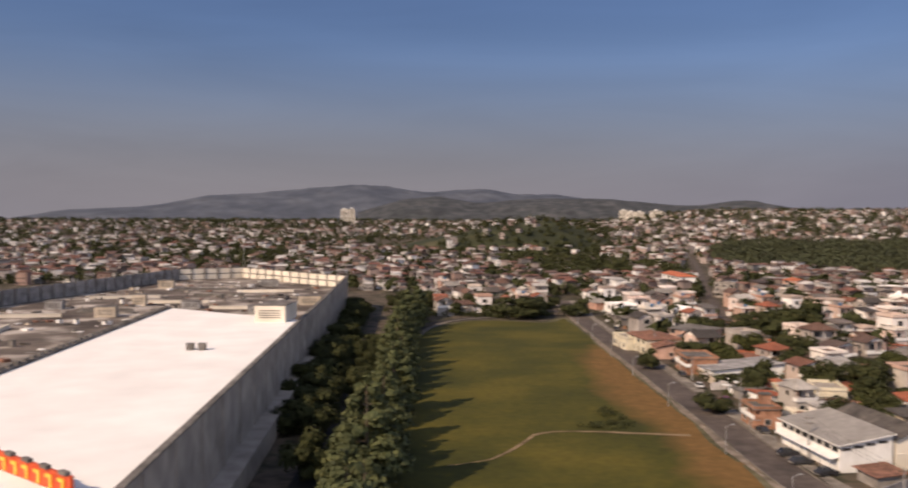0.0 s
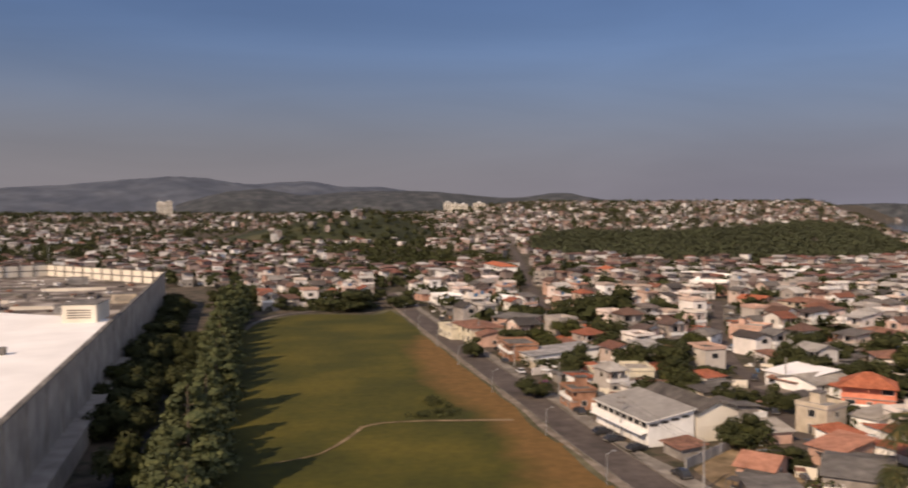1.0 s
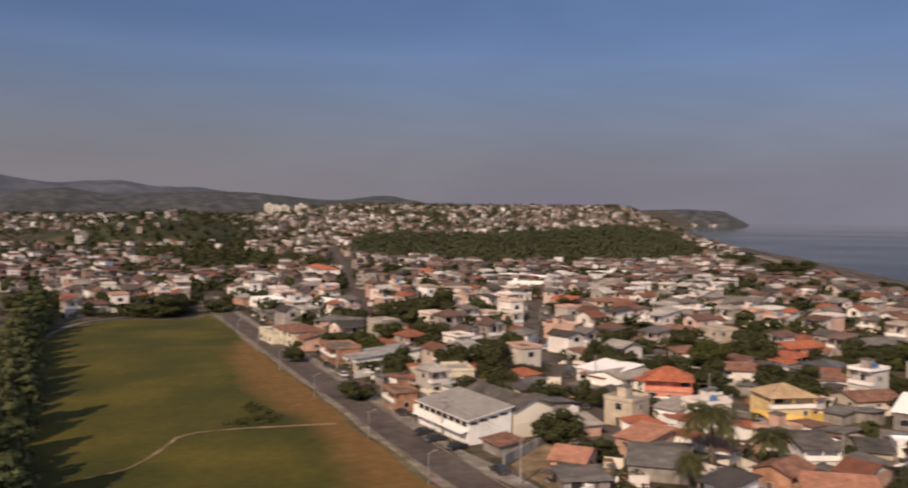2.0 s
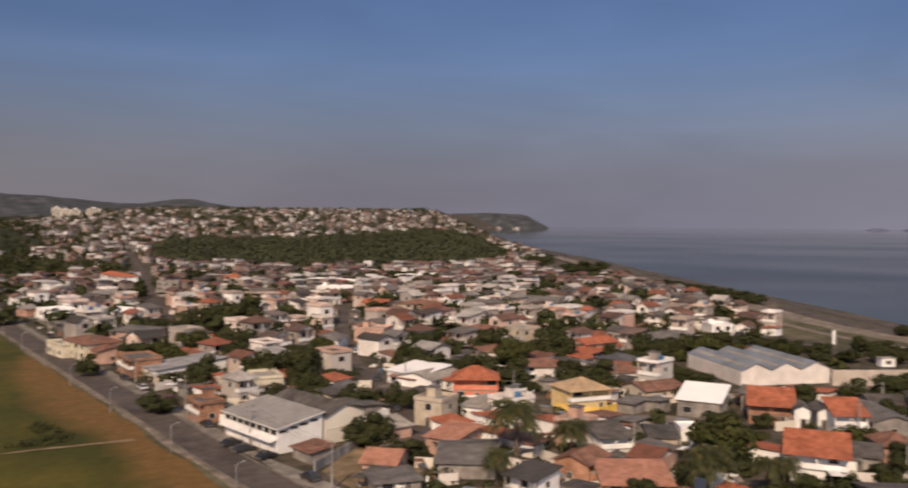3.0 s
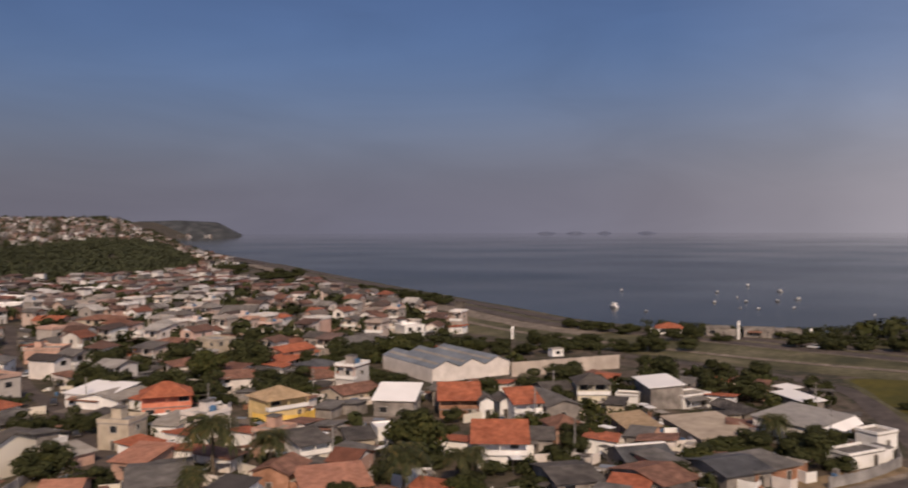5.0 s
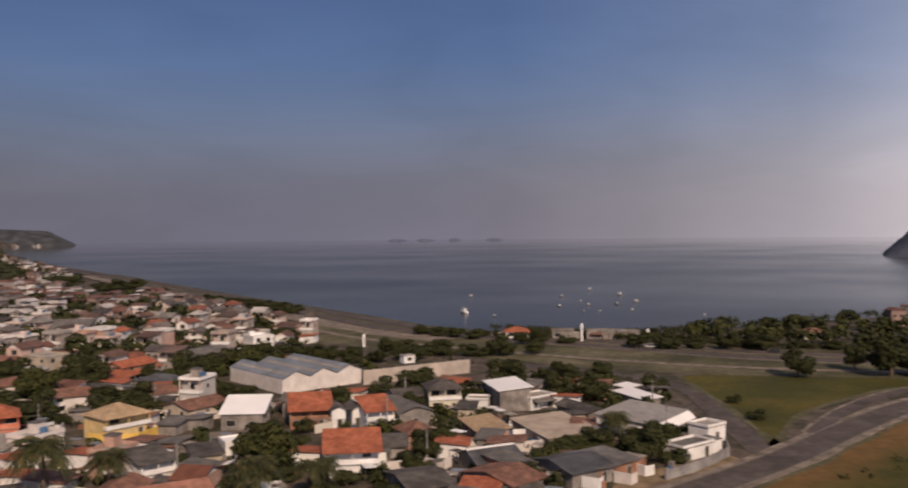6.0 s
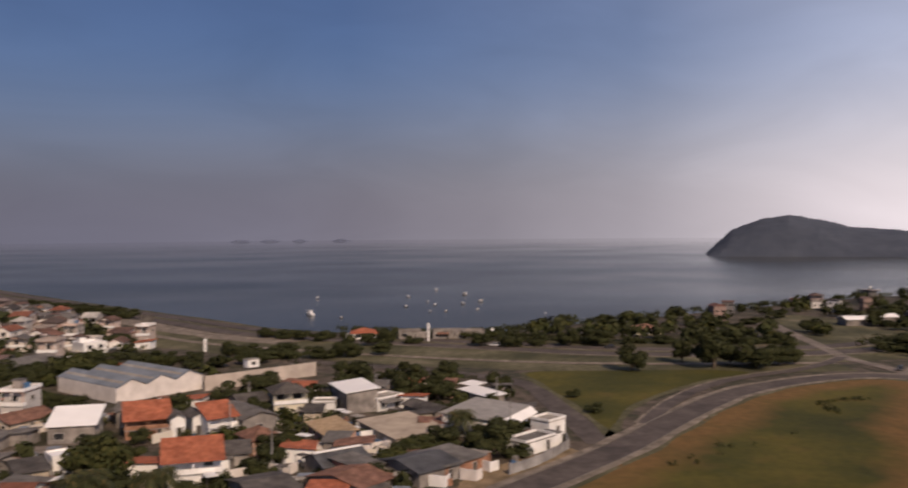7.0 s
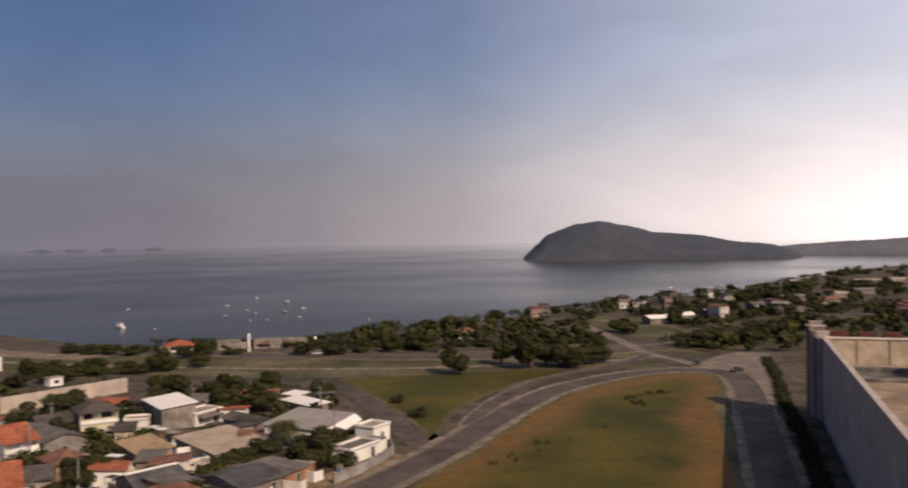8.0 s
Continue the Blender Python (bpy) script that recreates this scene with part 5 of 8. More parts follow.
house(134.2, 88.0, -58.0, 10.0, 8.0, 4.6, "shed", "tile_red", "white", 2.6, label="white house with balcony and bright orange roof", veranda=1.5, extra=False)
keep(139, 87, 5.0)
house(168.6, 108.6, -46, 3.2, 7.0, 4.5, "gable_y", "tile_dark", "white", 0.8, label="narrow white two-storey house with a dark roof", extra=False)
keep(172, 108, 2.5)
keep(174, 109, 2.5)
house(172.0, 105.2, -46, 3.0, 7.0, 4.3, "gable_y", "tile_dark", "white", 0.8, label="narrow white two-storey house with a dark roof", extra=False)
keep(175, 105, 2.4)
keep(176, 108, 2.4)
house(193.4, 95.9, -53.4, 8.1, 9.0, 5.9, "hip", "tile_dark", "cream", 1.9, label="cream two-storey house with a dark hipped roof", veranda=1.4, extra=False)
keep(199, 95, 5.0)
house(189.9, 103.0, -38.0, 7.3, 8.0, 4.0, "gable_x", "tile_dark", "beige", 1.4, label="plain plastered house with a dark sheet roof", extra=False)
keep(195, 104, 4.6)
house(157.9, 83.1, -39.9, 6.4, 8.0, 3.6, "hip", "tile_brown", "pink", 1.6, label="house with a dark hipped roof and balcony", veranda=1.3, extra=False)
keep(163, 84, 4.2)
house(200.3, 88.9, -74.8, 5.5, 5.0, 2.4, "flat", "fibre_pale", "white", 0.4, label="low white house with a terrace", extra=False)
keep(203, 87, 3.5)
house(179.9, 81.2, -140.0, 14.7, 6.5, 2.4, "shed", "tile_tan", "pink", 0.8, label="house with a faded pinkish roof", extra=False)
keep(179, 76, 4.2)
keep(173, 72, 4.2)
house(184.5, 70.6, -137.0, 20.2, 12.0, 2.4, "shed", "roof_beige", "beige", 0.7, label="low shed with a broad beige roof", windows=False)
keep(185, 63, 7.0)
keep(177, 56, 7.0)
house(212.6, 89.0, -142.7, 15.2, 8.0, 5.3, "shed", "roof_white", "greywall", 0.8, label="grey shed with a bright white roof", windows=False)
keep(212, 84, 5.0)
keep(206, 79, 5.0)
house(146.5, 62.8, -39.0, 9.5, 8.0, 2.4, "gable_x", "slate", "greywall", 1.6, label="low shed with a slate blue roof and white ridge", windows=False, ridge=True)
keep(153, 63, 5.0)
house(182.1, 38.2, -11.4, 18.3, 13.0, 4.2, "shed", "fibre_mid", "white", 0.9, label="grey roofed shop with a sloped white fascia", windows=False, fascia=True)
keep(192, 43, 7.5)
house(226.9, 57.6, -133.4, 14.2, 4.5, 2.4, "shed", "roof_white", "greywall", 0.6, label="house with a white sheet roof", windows=False)
keep(227, 54, 3.2)
keep(224, 51, 3.2)
keep(220, 47, 3.2)
house(235.5, 59.5, -125.1, 5.1, 4.0, 2.4, "shed", "roof_white", "greywall", 0.4, label="small open shelter with a white roof", windows=False)
keep(236, 56, 3.0)
house(184.3, 106.6, -128.3, 15.9, 8.0, 3.8, "gable_x", "fibre", "greywall", 1.2, label="plain plastered house with a grey sheet roof", extra=False)
keep(185, 101, 5.0)
keep(180, 95, 5.0)
house(69.6, 251.1, -79.3, 11.7, 21.9, 2.9, "shed", "concrete", "white", 1.4, label="white workshop with grey sheet roofs", windows=False)
keep(76, 246, 6.9)
keep(87, 248, 6.9)
house(80.3, 218.4, -95.7, 12.9, 10.5, 2.6, "flat", "fibre_pale", "cream", 0.8, label="cream two-storey house with a flat terrace", extra=False, veranda=1.6)
keep(85, 212, 6.3)
house(89.0, 217.4, -100.3, 10.6, 6.8, 3.7, "flat", "fibre_pale", "cream", 0.7, label="cream plastered house with a terrace", extra=False)
keep(92, 214, 4.4)
keep(91, 209, 4.4)
house(64.1, 192.0, -89.4, 8.0, 5.7, 4.1, "flat", "concrete_dark", "brick", 0.6, label="unplastered brick house with open upper floor", extra=False, veranda=1.2)
keep(67, 188, 3.9)
house(258.0, 308.0, -62.4, 15.4, 15.0, 2.6, "shed", "fibre", "greywall", 5.8, label="broad grey roofed hall", windows=False)
keep(268, 305, 8.5)
house(138.2, 146.2, -14.0, 10.5, 9.5, 5.4, "hip", "tile_tan", "yellow_pale", 2.1, label="pale yellow villa with a tan tiled roof", veranda=1.3, extra=False)
keep(144, 149, 5.5)
house(143.8, 157.7, -80.8, 5.3, 6.0, 2.9, "flat", "tile_dark", "white", 0.5, label="white walled wing of the yellow villa", windows=False)
keep(147, 156, 3.6)
house(124.0, 173.0, -36.1, 11.0, 9.5, 5.6, "hip", "tile_red", "orange", 2.5, label="orange painted two-storey house with red hipped roof", veranda=1.3, extra=False)
keep(131, 173, 5.5)
house(102.6, 157.6, -66, 6.8, 7.0, 5.4, "flat", "concrete", "beige", 0.8, label="beige two-storey house with a parapet roof", extra=False)
keep(108, 156, 4.9)
house(116.1, 127.5, -79.2, 5.5, 7.0, 5.0, "flat", "fibre_pale", "pink", 0.6, label="salmon two-storey house with a terrace", veranda=1.3, extra=False)
keep(120, 125, 3.7)
house(116.2, 114.7, -22.1, 6.3, 8.0, 4.1, "shed", "tile_dark", "white", 1.3, label="white house with balcony under a dark roof", veranda=1.3, extra=False)
keep(121, 117, 4.2)
house(127.7, 112.9, -39.9, 5.2, 7.0, 3.1, "shed", "tile_dark", "beige", 0.8, label="beige house with a dark sheet roof", extra=False)
keep(132, 114, 3.6)
house(136.6, 112.8, -35.8, 3.7, 5.0, 3.4, "flat", "roof_white", "white", 0.3, label="small white block of a house", windows=False)
keep(140, 114, 2.8)
house(100.0, 97.9, -36.5, 10.9, 9.0, 2.6, "shed", "tile_pink", "brick", 1.5, label="brick house with a broad faded orange roof", extra=False)
keep(107, 98, 5.5)
house(70.5, 119.5, -16.8, 7.5, 8.0, 2.4, "shed", "fibre", "greywall", 0.0, label="low house under a broad grey sheet roof", extra=False)
keep(75, 122, 4.8)
house(90.4, 149.2, 1.2, 6.1, 6.0, 2.5, "shed", "fibre_pale", "pink", 1.1, label="pale salmon lean-to beside a house", windows=False)
keep(93, 152, 4.0)
house(93.0, 135.3, -16.4, 5.6, 7.0, 2.4, "shed", "slate", "greywall", 0.4, label="low house with dark slate grey roof", extra=False)
keep(97, 138, 3.8)
house(117.9, 158.9, -24.1, 3.6, 7.0, 2.4, "flat", "fibre_pale", "white", 0.4, label="small white house with a flat roof", extra=False)
keep(120, 160, 2.8)
keep(122, 163, 2.8)
house(56.6, 306.9, -82.6, 13.7, 9.0, 3.8, "flat", "fibre_pale", "cream", 0.6, label="small cream house with a flat terrace", extra=False)
keep(62, 304, 5.5)
keep(62, 297, 5.5)
house(64.6, 290.5, -88.8, 14.9, 9.0, 4.0, "gable_x", "tile_brown", "pink", 1.1, label="small salmon house with an old tiled roof", extra=False)
keep(69, 287, 5.5)
keep(69, 279, 5.5)
house(67.0, 261.4, -90.8, 13.3, 9.0, 4.5, "flat", "fibre", "brick", 0.6, label="bare brick house with an open upper floor", veranda=1.3, extra=False)
keep(71, 255, 5.5)
house(80.2, 309.1, -84.3, 10.9, 9.0, 3.2, "shed", "slate", "pink", 1.0, label="salmon house with a slate grey roof", extra=False)
keep(85, 304, 5.5)
house(339.5, 132.8, -69.7, 10.2, 10.0, 2.9, "hip", "tile_red", "white", 1.8, label="beach house with an orange roof")
keep(346, 130, 6.0)
house(378.8, 17.6, -69.3, 10.5, 10.0, 2.9, "hip", "tile_brown", "cream", 1.5, label="low beach house among trees")
keep(385, 15, 6.0)
for s in (0.1, 0.3, 0.5, 0.7, 0.9):
    keep(226 + 28 * s, 133 - 28 * s, 6.5)
    keep(218 + 30 * s, 126 - 28 * s, 4.0)
keep(215, 148, 13)
keep(164, 128, 7)
keep(126, 82, 7)
keep(130, 92, 5)
keep(199, 74, 6)
keep(150, 116, 6)
keep(208, 122, 6)
keep(213, 131, 7)
keep(228, 126, 5)
keep(234, 118, 5)
keep(233, 109, 5)
keep(242, 112, 5)
keep(158, 106, 6)
keep(152, 98, 6)
keep(224, 117, 5)
keep(236, 112, 5)
keep(194, 152, 10)
keep(187, 142, 8)
keep(198, 138, 7)
keep(217, 161, 12)
keep(232, 150, 7)
keep(238, 128, 5)
keep(205, 164, 8)
keep(231, 157, 8)
keep(214, 135, 8)
keep(201, 139, 6)
keep(226, 133, 6)
keep(203, 152, 9)
keep(226, 146, 9)
keep(71, 161, 9)
keep(70, 165, 8)


# ---------------------------------------------------------------- trees
def foliage(g2, rnd, cx, cy, cz, rx, rz, n, size, key):
    for _ in range(n):
        u, v = rnd.random() * 2 * math.pi, rnd.uniform(-0.75, 1)
        rr = rnd.uniform(0.55, 1.0) ** 0.6 * rnd.uniform(0.85, 1.12)
        k = math.sqrt(1 - v * v)
        c = Vector((cx + rx * rr * k * math.cos(u), cy + rx * rr * k * math.sin(u), cz + rz * rr * v))
        nrm = Vector((k * math.cos(u) + rnd.uniform(-0.45, 0.45), k * math.sin(u) + rnd.uniform(-0.45, 0.45), v + 0.2 + rnd.uniform(-0.4, 0.4))).normalized()
        t = nrm.cross(Vector((rnd.uniform(-1, 1), rnd.uniform(-1, 1), rnd.uniform(-1, 1)))).normalized()
        b = nrm.cross(t)
        s = size * rnd.uniform(0.6, 1.3)
        g2.face((c - t * s, c - b * s * 0.55, c + t * s, c + b * s * 0.55), key)


def tree_mesh(seed, h, spread, key, kind="round", leaves=420, size=0.6):
    rnd = random.Random(seed)
    trunk, crown = Geo(), Geo()
    if kind == "pine":
        trunk.tube((0, 0, 0), (0, 0, h * 0.9), 0.28, 0.05, "bark")
        layers = 9
        for k in range(layers):
            s = k / (layers - 1)
            z, r = h * (0.16 + 0.8 * s), spread * (1 - s) ** 0.75 + 0.35
            m = max(3, int(7 * (1 - s) + 3))
            for j in range(m):
                a = rnd.random() * 6.3
                x, y = r * 0.75 * math.cos(a), r * 0.75 * math.sin(a)
                trunk.tube((0, 0, z - 0.5), (x, y, z), 0.07, 0.02, "bark", 4)
                foliage(crown, rnd, x * 0.85, y * 0.85, z, r * 0.42, h * 0.055, leaves // (layers * 5) + 3, size, key)
    else:
        trunk.tube((0, 0, 0), (0.1, 0, h * 0.3), spread * 0.08, spread * 0.055, "bark")
        lobes = rnd.randint(10, 13)
        for k in range(lobes):
            a, q = rnd.random() * 6.3, rnd.uniform(0.25, 0.68)
            x, y, z = spread * q * math.cos(a), spread * q * math.sin(a), h * rnd.uniform(0.27 if k < 5 else 0.4, 0.8)
            trunk.tube((0.1, 0, h * 0.26), (x, y, z), spread * 0.045, 0.04, "bark", 5)
            r = spread * rnd.uniform(0.34, 0.52)
            foliage(crown, rnd, x, y, z, r, r * rnd.uniform(0.6, 0.85), leaves // lobes, size, key)
    return trunk.mesh("trunk"), crown.mesh("crown")


def palm_mesh(seed, h):
    rnd = random.Random(seed)
    trunk, crown = Geo(), Geo()
    p = Vector((0, 0, 0))
    for k in range(6):
        q = p + Vector((rnd.uniform(-0.15, 0.2), rnd.uniform(-0.15, 0.15), h / 6))
        trunk.tube(p, q, 0.26 - 0.02 * k, 0.24 - 0.02 * k, "bark", 7)
        p = q
    for k in range(54):
        a, up = k * 2.4 + rnd.uniform(-0.3, 0.3), rnd.uniform(-0.3, 0.9)
        L, pts = rnd.uniform(3.3, 4.7), []
        for s in range(6):
            u = s / 5
            pts.append(p + Vector((math.cos(a) * L * u * math.cos(up * 0.7), math.sin(a) * L * u * math.cos(up * 0.7), L * (u * math.sin(up) - 0.75 * u * u))))
        side = Vector((-math.sin(a), math.cos(a), 0))
        for s in range(5):
            u0, u1 = s / 5, (s + 1) / 5
            for sg in (-1, 1):
                for e in range(3):
                    c0 = pts[s].lerp(pts[s + 1], e * 0.33)
                    c1 = pts[s].lerp(pts[s + 1], e * 0.33 + 0.3)
                    w = 1.2 * math.sin(math.pi * min(0.95, u0 + 0.14))
                    o = side * sg * w + (pts[s + 1] - pts[s]) * 0.5 - Vector((0, 0, 0.35 * w))
                    crown.face((c0, c1, c1 + o), "palm_leaf")
    return trunk.mesh("trunk"), crown.mesh("crown")


TREES = {}
for i in range(3):
    TREES["round", i] = tree_mesh(40 + i, 8.0, 4.6, "leaf", leaves=2100, size=0.4)
    TREES["dark", i] = tree_mesh(50 + i, 8.5, 4.4, "leaf_dark", leaves=2100, size=0.4)
    TREES["pine", i] = tree_mesh(60 + i, 14.5, 4.6, "leaf_light", "pine", leaves=3000, size=0.4)
    TREES["palm", i] = palm_mesh(70 + i, 7.0)
TREE_LABEL = {"round": "leafy green tree between the houses", "dark": "dense dark green tree", "pine": "tall feathery pine in a row", "palm": "coconut palm with arching fronds"}


def tree(kind, x, y, scale=1.0, wide=1.0, i=None, z=0.0, group="trees of the town"):
    rnd = random.Random(int(x * 31 + y * 17))
    t, c = TREES[kind, rnd.randint(0, 2) if i is None else i]
    z -= {"dark": 1.5 if wide > 1.25 else 1.0, "round": 0.8}.get(kind, 0.0) * scale
    base = thing("palm" if kind == "palm" else "tree", None, TREE_LABEL[kind], "palm" if kind == "palm" else "tree", group, m=pose(x, y, z, 0, 0, rnd.uniform(0, 360)))
    base.scale = (scale * wide, scale * wide, scale * rnd.uniform(0.9, 1.1))
    part("trunk", t, base)
    part("crown", c, base)
    return base


random.seed(5)
y = 104.0
while y < 395:
    tree("pine", -13.5 - (y - 118) * 0.022 + random.uniform(-2.2, 1.6), y, random.choice((0.85, 1.0, 1.1, 1.2, 1.3)) * random.uniform(0.93, 1.07), random.uniform(1.1, 1.45), group="pines along the meadow")
    y += random.uniform(10, 15)
y = 180.0
while y < 410:
    tree("dark" if random.random() < 0.7 else "round", -31.5 - (y - 150) * 0.05 + random.uniform(-2.0, 2.5), y, random.uniform(0.9, 1.35), random.uniform(1.0, 1.3), group="trees along the store wall")
    y += random.uniform(6, 11)
y = 214.0
while y < 300:
    tree("dark", -22.5 - (y - 118) * 0.03 + random.uniform(-1.2, 1.2), y, random.uniform(0.7, 1.0), random.uniform(0.9, 1.15), group="trees along the store wall")
    y += random.uniform(8, 13)
for k in range(26):
    x, y = random.uniform(-30, 50), random.uniform(395, 450)
    tree("dark", x, y, random.uniform(0.8, 1.3), 1.2, group="trees behind the meadow")

tree("dark", 59.9, 199.3, 0.76, 1.42)
keep(60, 199, 3.6)
tree("dark", 83.3, 181.4, 0.98, 1.41)
keep(83, 181, 4.6)
tree("dark", 87.5, 150.6, 0.95, 1.15)
keep(82, 150, 4.0)
tree("dark", 98.0, 248.5, 1.17, 1.46)
keep(98, 248, 5.7)
tree("dark", 106.0, 223.0, 1.17, 1.44)
keep(106, 223, 5.6)
tree("dark", 97.9, 196.4, 0.79, 1.28)
keep(98, 196, 3.3)
tree("dark", 132.6, 330.5, 1.98, 1.14)
keep(133, 331, 7.5)
tree("dark", 95.2, 322.4, 1.34, 1.38)
keep(95, 322, 6.1)
tree("dark", 116.9, 339.3, 1.15, 1.99)
keep(117, 339, 7.6)
tree("dark", 72.1, 194.6, 0.55, 1.20)
keep(72, 195, 2.2)
tree("dark", 30.7, 388.9, 1.36, 2.20)
keep(31, 389, 9.0)
tree("dark", 56.7, 397.1, 1.41, 1.29)
keep(57, 397, 6.0)
tree("dark", 58.8, 257.8, 0.84, 1.16)
keep(59, 258, 3.2)
tree("dark", 161.5, 347.5, 1.07, 1.30)
keep(161, 347, 4.6)
tree("dark", 108.9, 172.8, 0.97, 0.94)
keep(109, 173, 3.0)
tree("dark", 117.5, 161.9, 0.59, 1.14)
keep(118, 162, 2.2)
tree("dark", 85.1, 134.1, 0.70, 1.46)
keep(85, 134, 3.4)
keep(80, 148, 2.9)
tree("dark", 117.3, 246.0, 0.82, 1.72)
keep(117, 246, 4.6)
tree("dark", 112.5, 212.4, 0.64, 2.08)
keep(112, 212, 4.4)
tree("dark", 107.1, 182.5, 0.48, 1.30)
keep(107, 183, 2.1)
tree("dark", 168.0, 220.0, 0.72, 1.26)
keep(168, 220, 3.0)
tree("dark", 201.1, 222.8, 1.41, 0.94)
keep(201, 223, 4.4)
tree("dark", 171.3, 183.2, 0.68, 1.62)
keep(171, 183, 3.7)
tree("round", 164.3, 159.8, 0.72, 1.42)
keep(164, 160, 3.4)
tree("dark", 134.1, 159.3, 0.56, 1.10)
keep(134, 159, 2.0)
tree("dark", 299.3, 284.5, 1.13, 2.12)
keep(299, 285, 8.0)
tree("dark", 203.6, 197.5, 0.70, 1.49)
keep(204, 198, 3.5)
tree("dark", 197.8, 172.8, 0.82, 1.65)
keep(198, 173, 4.5)
tree("dark", 181.6, 268.5, 0.75, 1.57)
keep(182, 269, 3.9)
tree("dark", 504.5, 576.3, 1.79, 1.86)
keep(505, 576, 9.0)
tree("dark", 512.6, 536.4, 1.57, 2.06)
keep(513, 536, 9.0)
tree("dark", 533.6, 532.6, 1.30, 2.10)
keep(534, 533, 9.0)
tree("dark", 490.3, 463.1, 0.95, 1.54)
keep(490, 463, 4.9)
tree("round", 129.8, 98.0, 1.25, 1.08)
keep(130, 98, 4.5)
tree("dark", 138.0, 108.5, 0.71, 1.12)
keep(138, 108, 2.6)
tree("dark", 161.9, 111.8, 0.61, 0.96)
keep(162, 112, 1.9)
tree("palm", 102.4, 122.3, 1.49, 1.00)
keep(102, 122, 3.2)
tree("palm", 107.7, 114.5, 1.11, 1.00)
keep(108, 114, 2.7)
tree("palm", 112.6, 87.8, 1.24, 1.00)
keep(113, 88, 2.9)
tree("round", 97.7, 111.9, 0.50, 1.79)
keep(98, 112, 3.0)
tree("palm", 122.9, 83.4, 0.76, 1.00)
keep(123, 83, 2.6)
tree("palm", 90.9, 114.2, 0.75, 1.00)
keep(91, 114, 2.2)
keep(204, 126, 1.8)
tree("dark", 152.7, 116.1, 0.65, 1.54)
keep(153, 116, 3.3)
tree("round", 143.9, 102.8, 0.79, 1.26)
keep(144, 103, 3.3)
tree("dark", 130.0, 94.8, 0.66, 1.47)
keep(130, 95, 3.2)
tree("dark", 118.9, 96.1, 0.57, 1.31)
keep(119, 96, 2.5)
tree("dark", 124.7, 82.2, 0.48, 1.42)
keep(125, 82, 2.2)
tree("dark", 146.1, 76.9, 0.60, 1.35)
keep(146, 77, 2.7)
tree("dark", 152.0, 76.0, 0.61, 1.16)
keep(152, 76, 2.3)
tree("round", 161.7, 77.7, 0.56, 1.43)
keep(162, 78, 2.7)
tree("dark", 127.3, 71.6, 0.46, 1.92)
keep(127, 72, 2.9)
tree("dark", 103.8, 92.9, 0.60, 1.10)
keep(104, 93, 2.2)
tree("dark", 145.9, 52.7, 0.55, 1.30)
keep(146, 53, 2.3)
tree("dark", 162.7, 53.1, 0.53, 1.71)
keep(163, 53, 3.0)
tree("dark", 173.6, 50.6, 0.51, 1.60)
keep(174, 51, 2.7)
tree("dark", 180.6, 40.5, 0.56, 1.48)
keep(181, 41, 2.7)
tree("dark", 191.9, 99.5, 0.71, 1.13)
keep(192, 100, 2.7)
tree("dark", 209.5, 89.7, 0.62, 1.37)
keep(210, 90, 2.8)
keep(204, 64, 3.1)
tree("dark", 208.4, 57.3, 0.40, 1.98)
keep(208, 57, 2.6)
tree("dark", 112.0, 118.8, 0.47, 1.18)
keep(112, 119, 1.8)
tree("dark", 102.7, 130.5, 0.40, 1.63)
keep(103, 131, 2.1)
tree("dark", 127.7, 116.6, 0.42, 1.22)
keep(128, 117, 1.7)
tree("dark", 146.8, 169.7, 0.52, 1.28)
keep(147, 170, 2.2)
tree("round", 152.5, 192.4, 0.48, 1.52)
keep(153, 192, 2.4)
tree("dark", 119.6, 171.3, 0.40, 1.56)
keep(120, 171, 2.1)
tree("dark", 126.1, 126.3, 0.40, 1.61)
keep(126, 126, 1.5)
tree("dark", 168.5, 137.5, 0.59, 1.64)
keep(169, 137, 3.2)
keep(202, 127, 2.3)
tree("dark", 206.9, 113.8, 0.5, 1.17)
keep(207, 114, 2.9)
tree("dark", 158.7, 79.0, 0.71, 1.13)
keep(159, 79, 2.6)
tree("round", 140.9, 72.0, 0.58, 1.02)
keep(141, 72, 2.0)
tree("dark", 247.7, 67.0, 1.00, 1.04)
keep(248, 67, 3.4)
tree("dark", 239.7, 49.5, 0.80, 1.13)
keep(240, 50, 3.0)
tree("round", 167.2, 51.5, 0.48, 2.20)
keep(167, 52, 4.8)
tree("palm", 179.4, 45.8, 0.97, 1.00)
keep(179, 46, 3.2)
tree("dark", 173.5, 47.7, 0.71, 1.52)
keep(174, 48, 3.6)
tree("dark", 169.2, 31.3, 0.49, 1.58)
keep(169, 31, 2.6)
tree("round", 156.1, 53.1, 0.56, 1.53)
keep(156, 53, 2.9)
tree("dark", 196.5, 50.5, 0.52, 1.71)
keep(197, 50, 2.9)
tree("dark", 185.5, 36.0, 0.59, 1.43)
keep(185, 36, 2.8)
tree("dark", 440.4, 369.1, 0.79, 1.85)
keep(440, 369, 4.8)
tree("dark", 430.6, 347.2, 0.76, 1.85)
keep(431, 347, 4.7)
tree("dark", 418.4, 322.6, 0.81, 1.80)
keep(418, 323, 4.8)
tree("dark", 410.3, 302.3, 0.82, 1.80)
